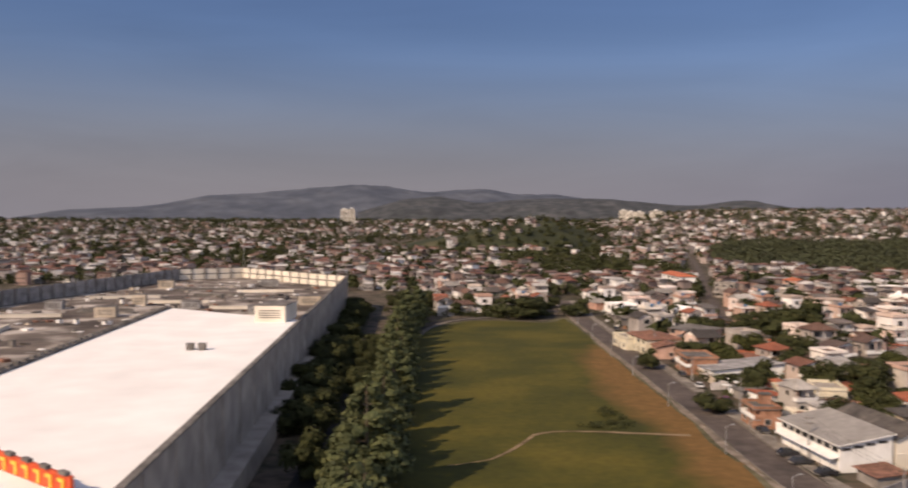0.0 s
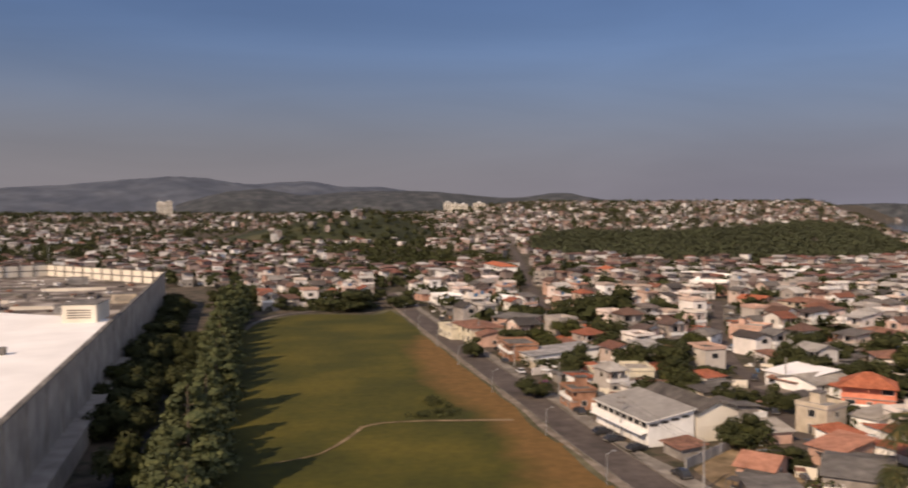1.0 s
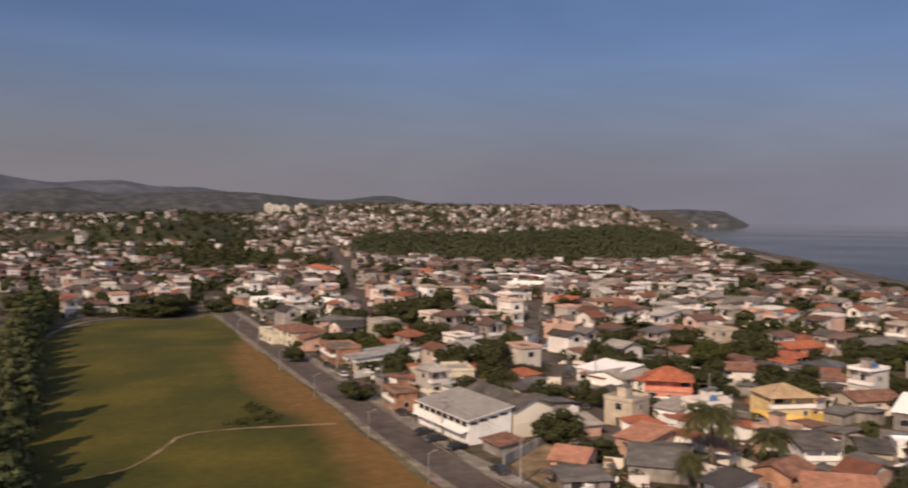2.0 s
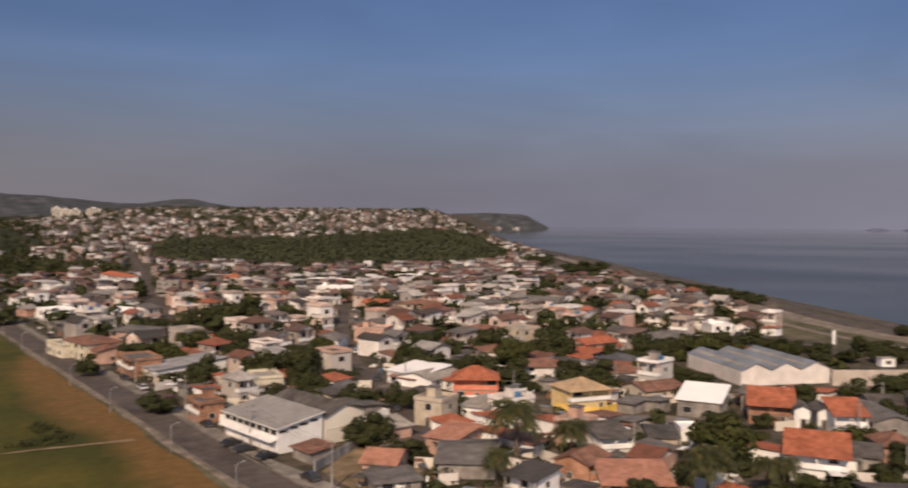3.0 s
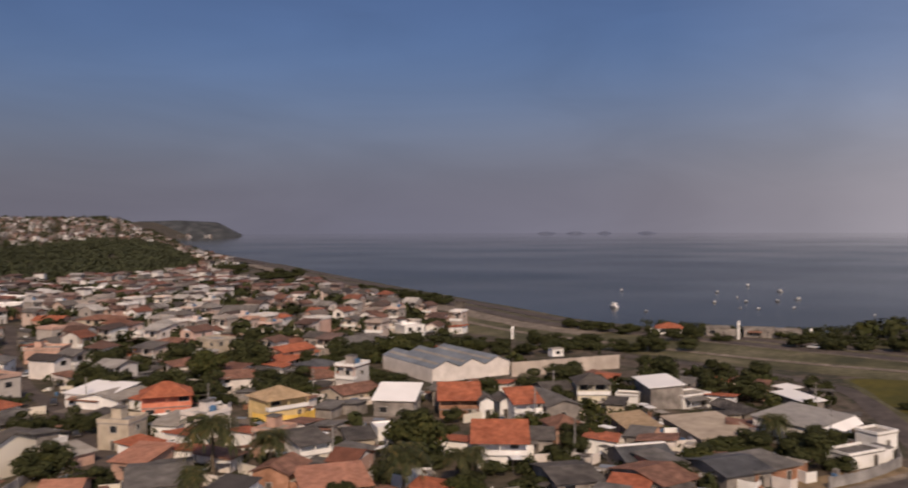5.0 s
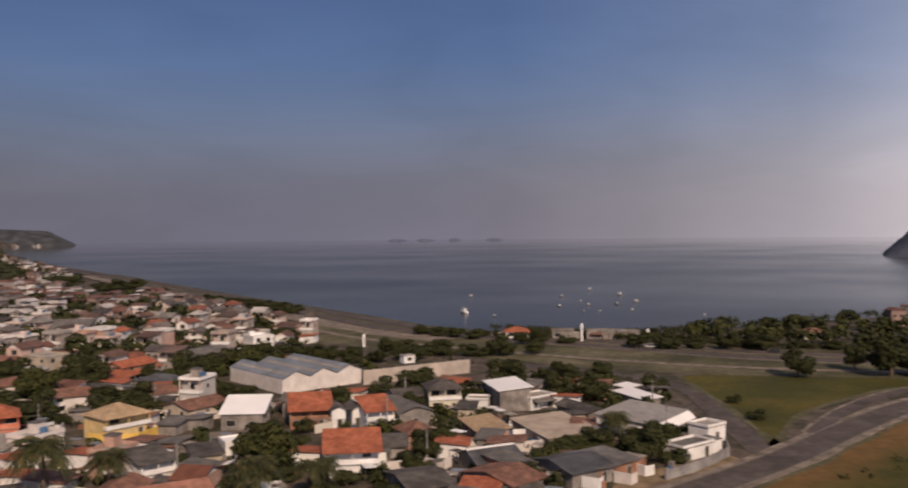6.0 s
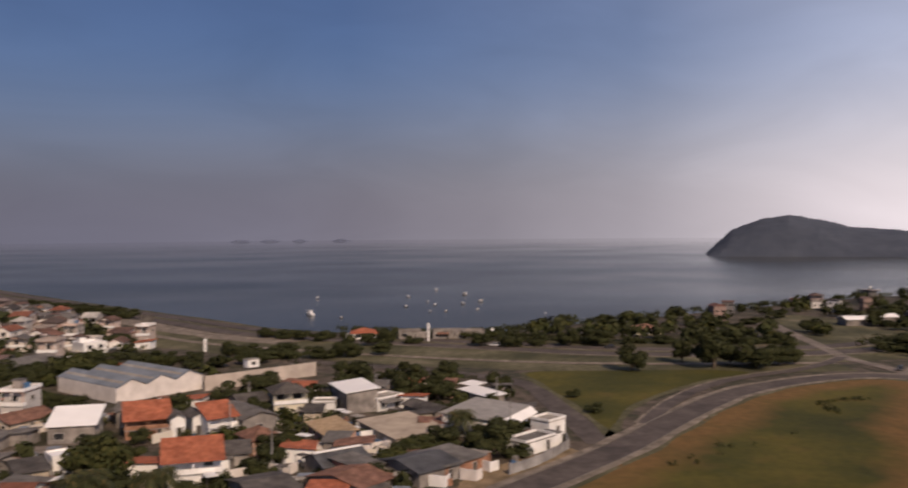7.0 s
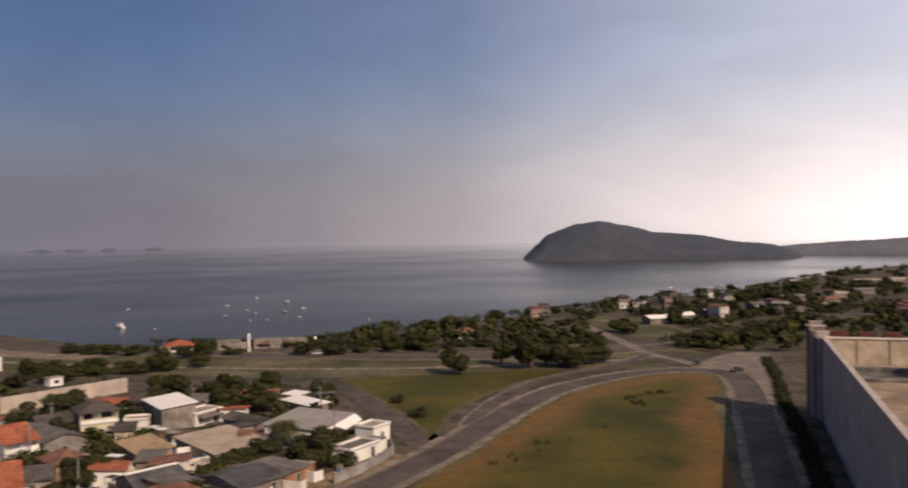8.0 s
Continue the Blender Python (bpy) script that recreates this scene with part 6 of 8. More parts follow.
keep(410, 302, 4.9)
tree("dark", 402.6, 285.2, 0.80, 1.58)
keep(403, 285, 4.2)
tree("dark", 300.6, 226.8, 0.86, 1.92)
keep(301, 227, 5.5)
tree("dark", 302.5, 216.8, 0.80, 1.70)
keep(302, 217, 4.5)
tree("dark", 233.0, 191.7, 0.81, 1.91)
keep(233, 192, 5.1)
tree("dark", 221.4, 190.0, 0.89, 1.44)
keep(221, 190, 4.3)
tree("dark", 258.1, 200.2, 0.55, 2.20)
keep(258, 200, 4.7)
tree("dark", 271.2, 192.5, 0.61, 1.98)
keep(271, 193, 4.0)
tree("dark", 270.7, 182.2, 0.61, 1.97)
keep(271, 182, 4.0)
tree("dark", 270.5, 172.1, 0.60, 1.96)
keep(270, 172, 3.9)
tree("dark", 267.6, 162.8, 0.61, 1.69)
keep(268, 163, 3.4)
tree("dark", 263.9, 151.6, 0.59, 1.69)
keep(264, 152, 3.3)
tree("dark", 280.8, 155.7, 0.98, 1.08)
keep(281, 156, 3.5)
tree("dark", 282.0, 149.1, 0.85, 1.38)
keep(282, 149, 3.9)
tree("dark", 283.5, 141.7, 0.79, 1.46)
keep(283, 142, 3.8)
tree("dark", 285.2, 134.0, 0.79, 1.46)
keep(285, 134, 3.8)
tree("dark", 287.1, 126.1, 0.67, 1.55)
keep(287, 126, 3.4)
tree("dark", 288.1, 121.6, 0.59, 1.35)
keep(288, 122, 2.7)
tree("dark", 339.3, 171.4, 0.59, 1.41)
keep(339, 171, 2.8)
tree("dark", 336.7, 162.9, 0.61, 1.56)
keep(337, 163, 3.2)
tree("dark", 335.0, 153.1, 0.63, 1.61)
keep(335, 153, 3.4)
tree("dark", 333.2, 143.7, 0.65, 1.54)
keep(333, 144, 3.3)
tree("dark", 292.1, 116.3, 1.24, 1.02)
keep(292, 116, 4.2)
tree("dark", 323.5, 119.5, 0.81, 1.24)
keep(323, 120, 3.3)
tree("dark", 325.2, 112.1, 0.87, 1.02)
keep(325, 112, 2.9)
tree("dark", 266.8, 86.5, 0.44, 1.04)
keep(267, 86, 1.5)
tree("dark", 249.9, 88.1, 0.41, 1.41)
keep(250, 88, 1.9)
tree("dark", 334.4, 115.4, 0.56, 2.09)
keep(334, 115, 3.9)
tree("dark", 334.5, 104.4, 0.47, 2.19)
keep(334, 104, 3.4)
tree("dark", 330.3, 75.4, 0.75, 1.49)
keep(330, 75, 3.7)
tree("dark", 332.8, 63.5, 1.01, 1.35)
keep(333, 63, 4.5)
tree("dark", 335.0, 53.4, 0.69, 1.43)
keep(335, 53, 3.3)
tree("dark", 337.4, 42.1, 1.02, 1.10)
keep(337, 42, 3.7)
tree("dark", 339.9, 30.3, 1.02, 1.11)
keep(340, 30, 3.7)
tree("dark", 417.6, 15.8, 0.87, 1.74)
keep(418, 16, 5.0)
tree("dark", 381.5, -5.3, 0.73, 1.73)
keep(382, -5, 4.1)
tree("dark", 281.6, 15.1, 1.40, 0.91)
keep(282, 15, 4.2)
tree("dark", 302.3, -0.5, 1.16, 0.86)
keep(302, -1, 3.3)
tree("dark", 292.5, -10.5, 1.60, 1.01)
keep(293, -11, 5.3)
tree("dark", 295.8, -23.6, 1.71, 0.95)
keep(296, -24, 5.4)
tree("dark", 307.4, -34.5, 1.24, 1.00)
keep(307, -35, 4.1)
tree("dark", 400.7, -55.0, 0.82, 1.63)
keep(401, -55, 4.4)
tree("dark", 431.7, -32.4, 0.56, 2.20)
keep(432, -32, 4.2)
tree("dark", 462.1, -47.5, 0.53, 1.92)
keep(462, -47, 3.4)
tree("dark", 233.4, 27.9, 0.40, 1.18)
keep(233, 28, 1.4)
tree("dark", 215.9, 20.7, 0.40, 1.56)
keep(216, 21, 1.7)
tree("dark", 268.1, 86.6, 0.44, 1.18)
keep(268, 87, 1.7)
tree("dark", 478.7, -51.1, 0.63, 1.39)
keep(479, -51, 2.9)
tree("dark", 432.4, -59.3, 0.50, 2.20)
keep(432, -59, 5.3)
tree("dark", 476.5, -80.4, 0.74, 1.90)
keep(476, -80, 4.7)
tree("dark", 345.8, -75.3, 0.86, 2.11)
keep(346, -75, 6.0)
tree("dark", 349.2, -85.1, 0.90, 1.46)
keep(349, -85, 4.3)
tree("dark", 474.8, -100.0, 0.99, 2.20)
keep(475, -100, 8.2)
tree("dark", 491.6, -120.5, 0.95, 2.20)
keep(492, -120, 7.3)
tree("dark", 572.5, -160.2, 1.25, 2.07)
keep(573, -160, 8.6)
tree("dark", 595.3, -184.3, 1.26, 2.20)
keep(595, -184, 9.0)
tree("dark", 648.7, -219.8, 1.16, 2.20)
keep(649, -220, 9.0)
tree("dark", 674.4, -261.4, 1.28, 2.20)
keep(674, -261, 9.0)
tree("dark", 671.8, -278.8, 1.17, 2.20)
keep(672, -279, 9.0)
tree("dark", 681.1, -303.2, 0.84, 2.20)
keep(681, -303, 9.0)
tree("dark", 431.1, -88.2, 0.67, 1.91)
keep(431, -88, 4.2)
tree("dark", 486.6, -180.3, 0.95, 2.20)
keep(487, -180, 7.5)
tree("dark", 482.5, -206.5, 0.95, 2.20)
keep(482, -206, 9.0)
tree("dark", 473.5, -154.5, 0.92, 1.58)
keep(474, -155, 4.8)
tree("dark", -25.6, 147.0, 1.42, 0.80)
keep(-26, 147, 3.7)
tree("dark", -28.0, 175.8, 1.33, 0.80)
keep(-28, 176, 3.5)
tree("dark", -30.4, 208.0, 1.32, 0.76)
keep(-30, 208, 3.4)
tree("dark", -32.3, 245.6, 1.21, 0.83)
keep(-32, 246, 3.3)
tree("dark", 448.1, 373.9, 0.69, 2.20)
keep(448, 374, 5.3)
tree("dark", 446.3, 359.6, 0.67, 2.20)
keep(446, 360, 5.2)
tree("dark", 441.2, 343.1, 0.66, 2.20)
keep(441, 343, 5.1)
tree("dark", 436.4, 327.3, 0.64, 2.20)
keep(436, 327, 5.0)
tree("dark", 428.8, 310.0, 0.62, 2.20)
keep(429, 310, 4.8)
tree("dark", 418.0, 292.8, 0.60, 2.20)
keep(418, 293, 4.7)
tree("dark", 461.7, 398.9, 0.72, 2.20)
keep(462, 399, 5.6)


def belt(line, gap, side, lo, hi, wide, group):
    """A loose row of trees along a line."""
    rnd, pts = random.Random(int(line[0][0] * 3 + line[0][1])), smooth_line(line, gap)
    for x, y in pts:
        if abs(off_line(x, y, TRACK)) < 7:
            continue
        tree("dark" if rnd.random() < 0.8 else "round", x + rnd.uniform(-side, side), y + rnd.uniform(-side, side), rnd.uniform(lo, hi), rnd.uniform(*wide), group=group)


tree("palm", 126.5, 83.5, 0.8, 1.0)
tree("dark", 132.0, 82.0, 0.5, 1.3)
tree("dark", 136.5, 78.0, 0.5, 1.3)
tree("dark", 130.0, 86.5, 0.45, 1.2)
tree("dark", 83.0, 147.8, 0.72, 1.25)
tree("round", 87.5, 150.0, 0.6, 1.2)
for x, y, k in ((123, 330, 1.25), (128, 337, 1.35), (119.5, 336, 1.15), (126, 344, 1.2)):
    tree("dark", x, y, k, 1.15)
    keep(x, y, 4.5)
belt([(345, 172), (343, 150), (344, 132), (350, 122)], 6, 2.0, 0.45, 0.65, (1.4, 1.9), "trees between highway and shore")
belt([(352, 84), (348, 60), (347, 36), (350, 8), (356, -18), (366, -40)], 7, 3.0, 0.45, 0.75, (1.3, 1.7), "trees between highway and shore")
belt([(300, -14), (302, -30)], 6.0, 2.5, 0.9, 1.2, (1.0, 1.2), "trees before the highway")
belt([(345, -84), (362, -100), (388, -122), (424, -150)], 8.0, 4.0, 0.7, 1.0, (1.2, 1.6), "trees before the highway")
belt([(206, 188), (222, 186), (240, 178), (254, 166), (262, 150), (272, 138)], 7.0, 2.5, 0.55, 0.85, (1.2, 1.5), "trees round the warehouse")
belt([(190, 172), (192, 160), (186, 150)], 5.0, 2.0, 0.6, 0.85, (1.1, 1.4), "trees round the warehouse")
belt([(284, 152), (287, 136), (292, 120), (299, 106)], 7, 2.0, 0.55, 0.8, (1.2, 1.5), "trees round the warehouse")


# ---------------------------------------------------------------- the rest of the town
LINES = [(smooth_line(MAIN, 12), 10), (smooth_line(SIDE, 12), 6), (smooth_line(STREET, 12), 2.6), (smooth_line(LANE, 12), 3.2), (smooth_line(CROSS, 12), 5)]
HWY = smooth_line(HIGHWAY, 20)


def in_town(x, y, margin=0.0):
    r = math.hypot(x, y)
    if x < 66 and y < 400:
        return False
    if y < 30 or (x < -20 and y < 520) or (x < -150 and y < 600):
        return False
    if off_line(x, y, HWY) < 34 + margin or inside(x, y, FOREST):
        return False
    if x > 180 and y < 20 + (x - 190) * 0.4:
        return False
    return all(abs(off_line(x, y, ln)) > w + margin for ln, w in LINES)


PROTO = []
for i, (w, d, h, rf, rise, tank, ver) in enumerate((
        (7.5, 9, 3.4, "gable_x", 1.4, False, 0), (6.5, 9.5, 5.9, "gable_y", 1.3, False, 0), (7.5, 8.5, 6.2, "hip", 1.5, False, 1.7), (6.5, 8, 6.2, "flat", 0.8, False, 1.5),
        (8, 9, 3.4, "hip", 1.6, False, 0), (6.5, 8, 3.2, "flat", 0.8, False, 0), (8, 8.5, 6.0, "gable_x", 1.5, False, 1.8), (6, 9, 3.3, "gable_y", 1.3, False, 0),
        (7.5, 9, 3.4, "shed", 1.0, False, 0), (7, 8, 6.0, "shed", 1.0, False, 1.6), (6.5, 8.5, 6.4, "flat", 0.9, False, 0), (7, 8, 6.1, "gable_y", 1.2, False, 1.6), (6, 8, 6.6, "flat", 0.8, True, 1.4))):
    PROTO.append((house(-900 - 30 * i, -900, 0, w, d, h, rf, "roofs", "walls", rise, "small two-storey town house with painted walls and balcony" if ver else "small town house with painted walls and weathered roof", tank, seed=100 + i, veranda=ver, extra=not ver), w, d, h))



def roof_pick(g2, x, y, z, w, d, h, a, rnd):
    """A plain gable, shed or flat roof for a house far off."""
    k, o = rnd.random(), 0.4
    c, s = math.cos(a), math.sin(a)
    if k < 0.55:
        rise = 0.2 * w
        vs = [(-w / 2 - o, -d / 2 - o, h), (w / 2 + o, -d / 2 - o, h), (w / 2 + o, d / 2 + o, h), (-w / 2 - o, d / 2 + o, h), (0, -d / 2 - o, h + rise), (0, d / 2 + o, h + rise)]
        fs = [(0, 4, 5, 3), (4, 1, 2, 5), (0, 1, 4), (2, 3, 5), (3, 2, 1, 0)]
    else:
        t = rnd.uniform(0, 1.2) if k < 0.8 else 0.0
        vs = [(-w / 2 - o, -d / 2 - o, h), (w / 2 + o, -d / 2 - o, h), (w / 2 + o, d / 2 + o, h), (-w / 2 - o, d / 2 + o, h), (-w / 2 - o, -d / 2 - o, h + 0.3), (w / 2 + o, -d / 2 - o, h + 0.3), (w / 2 + o, d / 2 + o, h + 0.3 + t), (-w / 2 - o, d / 2 + o, h + 0.3 + t)]
        fs = [(3, 2, 1, 0), (4, 5, 6, 7), (0, 1, 5, 4), (1, 2, 6, 5), (2, 3, 7, 6), (3, 0, 4, 7)]
    g2.solid([(x + c * p - s * q, y + s * p + c * q, z + e) for p, q, e in vs], fs, "far_roofs")


rng = random.Random(21)
LOW = [p for p in PROTO if p[3] < 4 and p[3] != 3.2] + PROTO[2:3] + PROTO[9:10]
far_r, far_w, far_g, far_t = Geo(), Geo(), Geo(), Geo()
count, cells, ang = 0, [], radians(12)


def far_house(x, y, z, rot, k=1.0):
    w, d, h = rng.uniform(4.5, 7.5) * k, rng.uniform(6, 9) * k, rng.choice((3.4, 5.8, 6.2, 6.4, 7.4, 8.6)) * k ** 0.4
    a = radians(rot)
    if h > 5 and rng.random() < 0.6:
        far_w.box(-w / 2, -d / 2, -1.5, w / 2, d / 2, h / 2, "far_walls", a, (x, y, z))
        far_w.box(-w / 2, -d / 2 + 1.6, h / 2, w / 2, d / 2, h, "far_walls", a, (x, y, z))
        far_w.box(-w / 2 - 0.1, -d / 2 - 0.2, h / 2, w / 2 + 0.1, -d / 2, h / 2 + 1.0, "far_walls", a, (x, y, z))
    else:
        far_w.box(-w / 2, -d / 2, -1.5, w / 2, d / 2, h, "far_walls", a, (x, y, z))
    roof_pick(far_r, x, y, z, w, d, h, a, rng)
    for f in range(int(h / 2.9)):
        for s in (-0.25, 0.22):
            far_g.box(s * w - 0.6, -d / 2 - 0.06, f * 3 + 1.0, s * w + 0.6, -d / 2 + 0.05, f * 3 + 2.1, "glass", a, (x, y, z))
            far_g.box(-w / 2 - 0.06, s * d - 0.6, f * 3 + 1.0, -w / 2 + 0.05, s * d + 0.6, f * 3 + 2.1, "glass", a, (x, y, z))


def far_tree(x, y, z, r, n=26, key="leaf_dark", size=0.36):
    for _ in range(3):
        foliage(far_t, rng, x + rng.uniform(-r, r) * 0.6, y + rng.uniform(-r, r) * 0.6, z + r * rng.uniform(0.6, 1.1), r * 0.7, r * 0.6, n // 3, r * size, key)


for i in range(-77, 113):
    for j in range(-14, 124):
        u, v = i * 10.0, j * 13.0
        x, y = u * math.cos(ang) - v * math.sin(ang), u * math.sin(ang) + v * math.cos(ang)
        if 100 < math.hypot(x, y) < 640:
            cells.append((math.hypot(x, y), x + rng.uniform(-2.4, 2.4), y + rng.uniform(-2.8, 2.8)))
cells.sort()
unused = list(PROTO)
HOMES = []
for r, x, y in cells:
    turn = -math.degrees(math.atan2(x, y)) - 12
    rot = 12 + 90 * round(turn / 90) + rng.uniform(-6, 6)
    k = rng.random()
    if not in_town(x, y, 4.5):
        continue
    near = r < 330 and x > 70
    core = r < 225 and x > 62
    if core and 0.3 < k < 0.72:
        continue
    if x > 240 and y < 200:
        continue
    if x > 205 and y < 200 and 0.3 < k:
        if k > 0.62:
            continue
        k = 0.2
    leafy = 0.0 if core else 0.45 * max(0.0, noise.noise((x * 0.022, y * 0.022, 9.0)))
    if k < leafy + (0.27 if core else 0.34 if near else 0.34 if x < 120 else 0.35) and free(x, y, 2.2 if near else 2.5):
        if r < 300:
            tree("round" if k < 0.08 else "dark", x, y, rng.uniform(0.6, 1.0) if core else rng.uniform(0.85, 1.35), rng.uniform(1.05, 1.3))
        else:
            far_tree(x, y, 0, rng.uniform(3.6, 5.6), 48)
        continue
    if not free(x, y, 3.7):
        continue
    if count < 290:
        fresh = bool(unused) and not core
        ob, w, d, _ = unused.pop() if fresh else rng.choice(LOW if core else PROTO[:-1] if r < 340 else PROTO)
        m = pose(x, y, 0, 0, 0, rot) @ Matrix.Translation((-w / 2, -d / 2, 0))
        if fresh:
            ob.matrix_world = m
        else:
            ob = copy_thing(ob, m)
            s = 0.8 if core else 0.95
            ob.scale = (s * rng.uniform(0.85, 1.15), s * rng.uniform(0.88, 1.12), rng.uniform(0.85, 1.05) if core else rng.uniform(0.95, 1.3))
        count += 1
        HOMES.append((x, y))
    else:
        HOMES.append((x, y))
        far_house(x, y, 0, rot)

# lean-tos and sheds crowding the gaps
SHEDS = []
for i, (w, d, h, rk) in enumerate(((4.5, 6, 2.5, "fibre"), (5, 7, 2.6, "tile_brown"), (4, 5, 2.4, "tile_dark"), (6, 6, 2.7, "tile_red"))):
    SHEDS.append((house(0, 0, 0, w, d, h, "shed", rk, ("greywall", "wall_pink", "beige", "white")[i], 0.7, label=("lean-to with grey sheet roof", "pale shed with old tiled roof", "shed with dark sheet roof", "white shed with red tiled roof")[i], group="sheds of the town", name="shed", windows=False), w, d))
used, made = [], 0
spots = [(rng.uniform(68, 300), rng.uniform(30, 430)) for _ in range(5200)]
for x, y in spots:
    r = math.hypot(x, y)
    if not 120 < r < 440 or not in_town(x, y, 2.5) or not free(x, y, 2.6) or any((x - p) ** 2 + (y - q) ** 2 < 30 for p, q in used):
        continue
    if any((x - p) ** 2 + (y - q) ** 2 < 44 for p, q in HOMES):
        continue
    used.append((x, y))
    k = rng.random()
    if x > 245 and y < 200:
        continue
    if x > 150 and y < 120:
        k *= 0.75
    if k < 0.35:
        far_tree(x, y, 0, rng.uniform(1.8, 3.2), 60, "leaf_dark" if k < 0.25 else "leaf")
        continue
    if made < 240:
        ob, w, d = SHEDS[made] if made < 4 else rng.choice(SHEDS)
        m = pose(x, y, 0, 0, 0, 12 + rng.choice((0, 90, 180, 270)) + rng.uniform(-8, 8)) @ Matrix.Translation((-w / 2, -d / 2, 0))
        if made < 4:
            ob.matrix_world = m
        else:
            copy_thing(ob, m)
        made += 1

# low garden walls in the gaps
GARDEN = {}
for key in ("white", "wall_pink", "cream_pale"):
    for i, run in enumerate((3.4, 5.2)):
        g2 = Geo()
        g2.box(-run / 2, -0.08, 0, run / 2, 0.08, 1.9, key)
        g2.box(-run / 2 - 0.02, -0.12, 1.9, run / 2 + 0.02, 0.12, 2.0, key)
        g2.box(run / 2 - 0.16, 0.08, 0, run / 2, run * 0.7, 1.9, key)
        GARDEN[key, i] = g2.mesh("garden_wall")
made = 0
for x, y in spots[::-1]:
    r = math.hypot(x, y)
    if made >= 110 or not 125 < r < 260 or (x > 185 and y < 200) or x > 205 or not in_town(x, y, 1.0) or not free(x, y, 0.8) or any((x - p) ** 2 + (y - q) ** 2 < 14 for p, q in used):
        continue
    used.append((x, y))
    key = rng.choice(("white", "white", "wall_pink", "cream_pale"))
    ob = new("garden_wall", GARDEN[key, rng.randrange(2)])
    ob.matrix_world = pose(x, y, 0, 0, 0, -math.degrees(math.atan2(x, y)) + rng.uniform(-50, 50))
    tagged(ob, {"white": "low white garden wall between houses", "wall_pink": "low pale pinkish garden wall between houses", "cream_pale": "low cream garden wall between houses"}[key], "wall", "garden walls of the town")
    made += 1

# bushes, tarpaulins and junk in the yards
junk, bushes, pick = Geo(), Geo(), random.Random(77)
for k in range(9000):
    x, y = pick.uniform(66, 300), pick.uniform(30, 430)
    r = math.hypot(x, y)
    if not 120 < r < 420 or (x > 205 and y < 200) or not in_town(x, y, 0.4) or not free(x, y, 0.2) or any((x - p) ** 2 + (y - q) ** 2 < 22 for p, q in HOMES) or any((x - p) ** 2 + (y - q) ** 2 < 8 for p, q in used):
        continue
    a = pick.uniform(0, 3.1)
    if pick.random() < 0.45:
        for _ in range(2):
            foliage(bushes, pick, x + pick.uniform(-1, 1), y + pick.uniform(-1, 1), pick.uniform(0.7, 1.4), pick.uniform(0.9, 1.7), pick.uniform(0.8, 1.4), 16, 0.5, pick.choice(("leaf", "leaf_dark")))
    elif pick.random() < 0.45:
        w, d, z = pick.uniform(0.9, 1.7), pick.uniform(0.7, 1.2), pick.uniform(2.0, 2.5)
        key = pick.choice(("white", "fibre_pale", "tile_brown", "tile_dark", "metal_blue"))
        junk.box(-w, -d, z, w, d, z + 0.08, key, a, (x, y, 0))
        for px in (-w + 0.1, w - 0.1):
            for py in (-d + 0.1, d - 0.1):
                junk.box(px - 0.05, py - 0.05, 0, px + 0.05, py + 0.05, z, "concrete_dark", a, (x, y, 0))
    else:
        for _ in range(pick.randrange(1, 4)):
            w, d = pick.uniform(0.25, 0.7), pick.uniform(0.2, 0.5)
            junk.box(-w, -d, 0, w, d, pick.uniform(0.4, 1.5), pick.choice(("white", "cream_pale", "brick", "concrete", "concrete_dark", "tank_blue")), a + pick.uniform(0, 1), (x + pick.uniform(-1.2, 1.2), y + pick.uniform(-1.2, 1.2), 0))
thing("yard_clutter", junk, "pale crates, tanks and small tarpaulin roofs crowding the yards", "clutter", kind="stuff")
thing("yard_bushes", bushes, "dark green bushes between the houses", "shrubs", kind="stuff")

# houses and trees further out, thinning with distance
r = 640.0
while r < 3100:
    gap = 9.4 * (r / 640) ** 0.72
    a = radians(-33)
    while a < radians(72):
        rr, aa = r + rng.uniform(-0.4, 0.4) * gap, a + rng.uniform(-0.35, 0.35) * gap / r
        x, y = rr * math.sin(aa), rr * math.cos(aa)
        a += gap / r
        k = rng.random()
        s = land_side(x, y)
        off = off_line(x, y, HWY)
        if s < (70 if r < 900 else 16) or (off < 25 if r < 900 else abs(off) < 13) or inside(x, y, FOREST) or (x < -40 and r < 700 and y < 560) or abs(off_line(x, y, LINES[2][0])) < 9:
            continue
        z = ground_height(x, y)
        green = noise.noise((x * 0.004, y * 0.004, 5.0))
        if -110 < x < 225 and 1070 < y < 1320:
            z = 40 * max(0.0, 1 - abs((y - 1195) / 130) ** 1.6) * max(0.0, 1 - ((x - 110) / 130) ** 2) ** 0.5
            green += 0.6
        az = math.degrees(aa)
        if k < 0.36 + max(0, green) * 0.75 + 0.1 * max(0.0, min(1.0, (16 - az) / 8)):
            far_tree(x, y, z, rng.uniform(3, 5) * (r / 640) ** 0.5, 15 if r > 1300 else 30)
        elif k < 0.95:
            far_house(x, y, z, 20 + rng.choice((0, 90)) + rng.uniform(-25, 25), (r / 640) ** 0.1)
    r += gap * (1.0 + r / 2600)

x0, x1 = 230, 1010
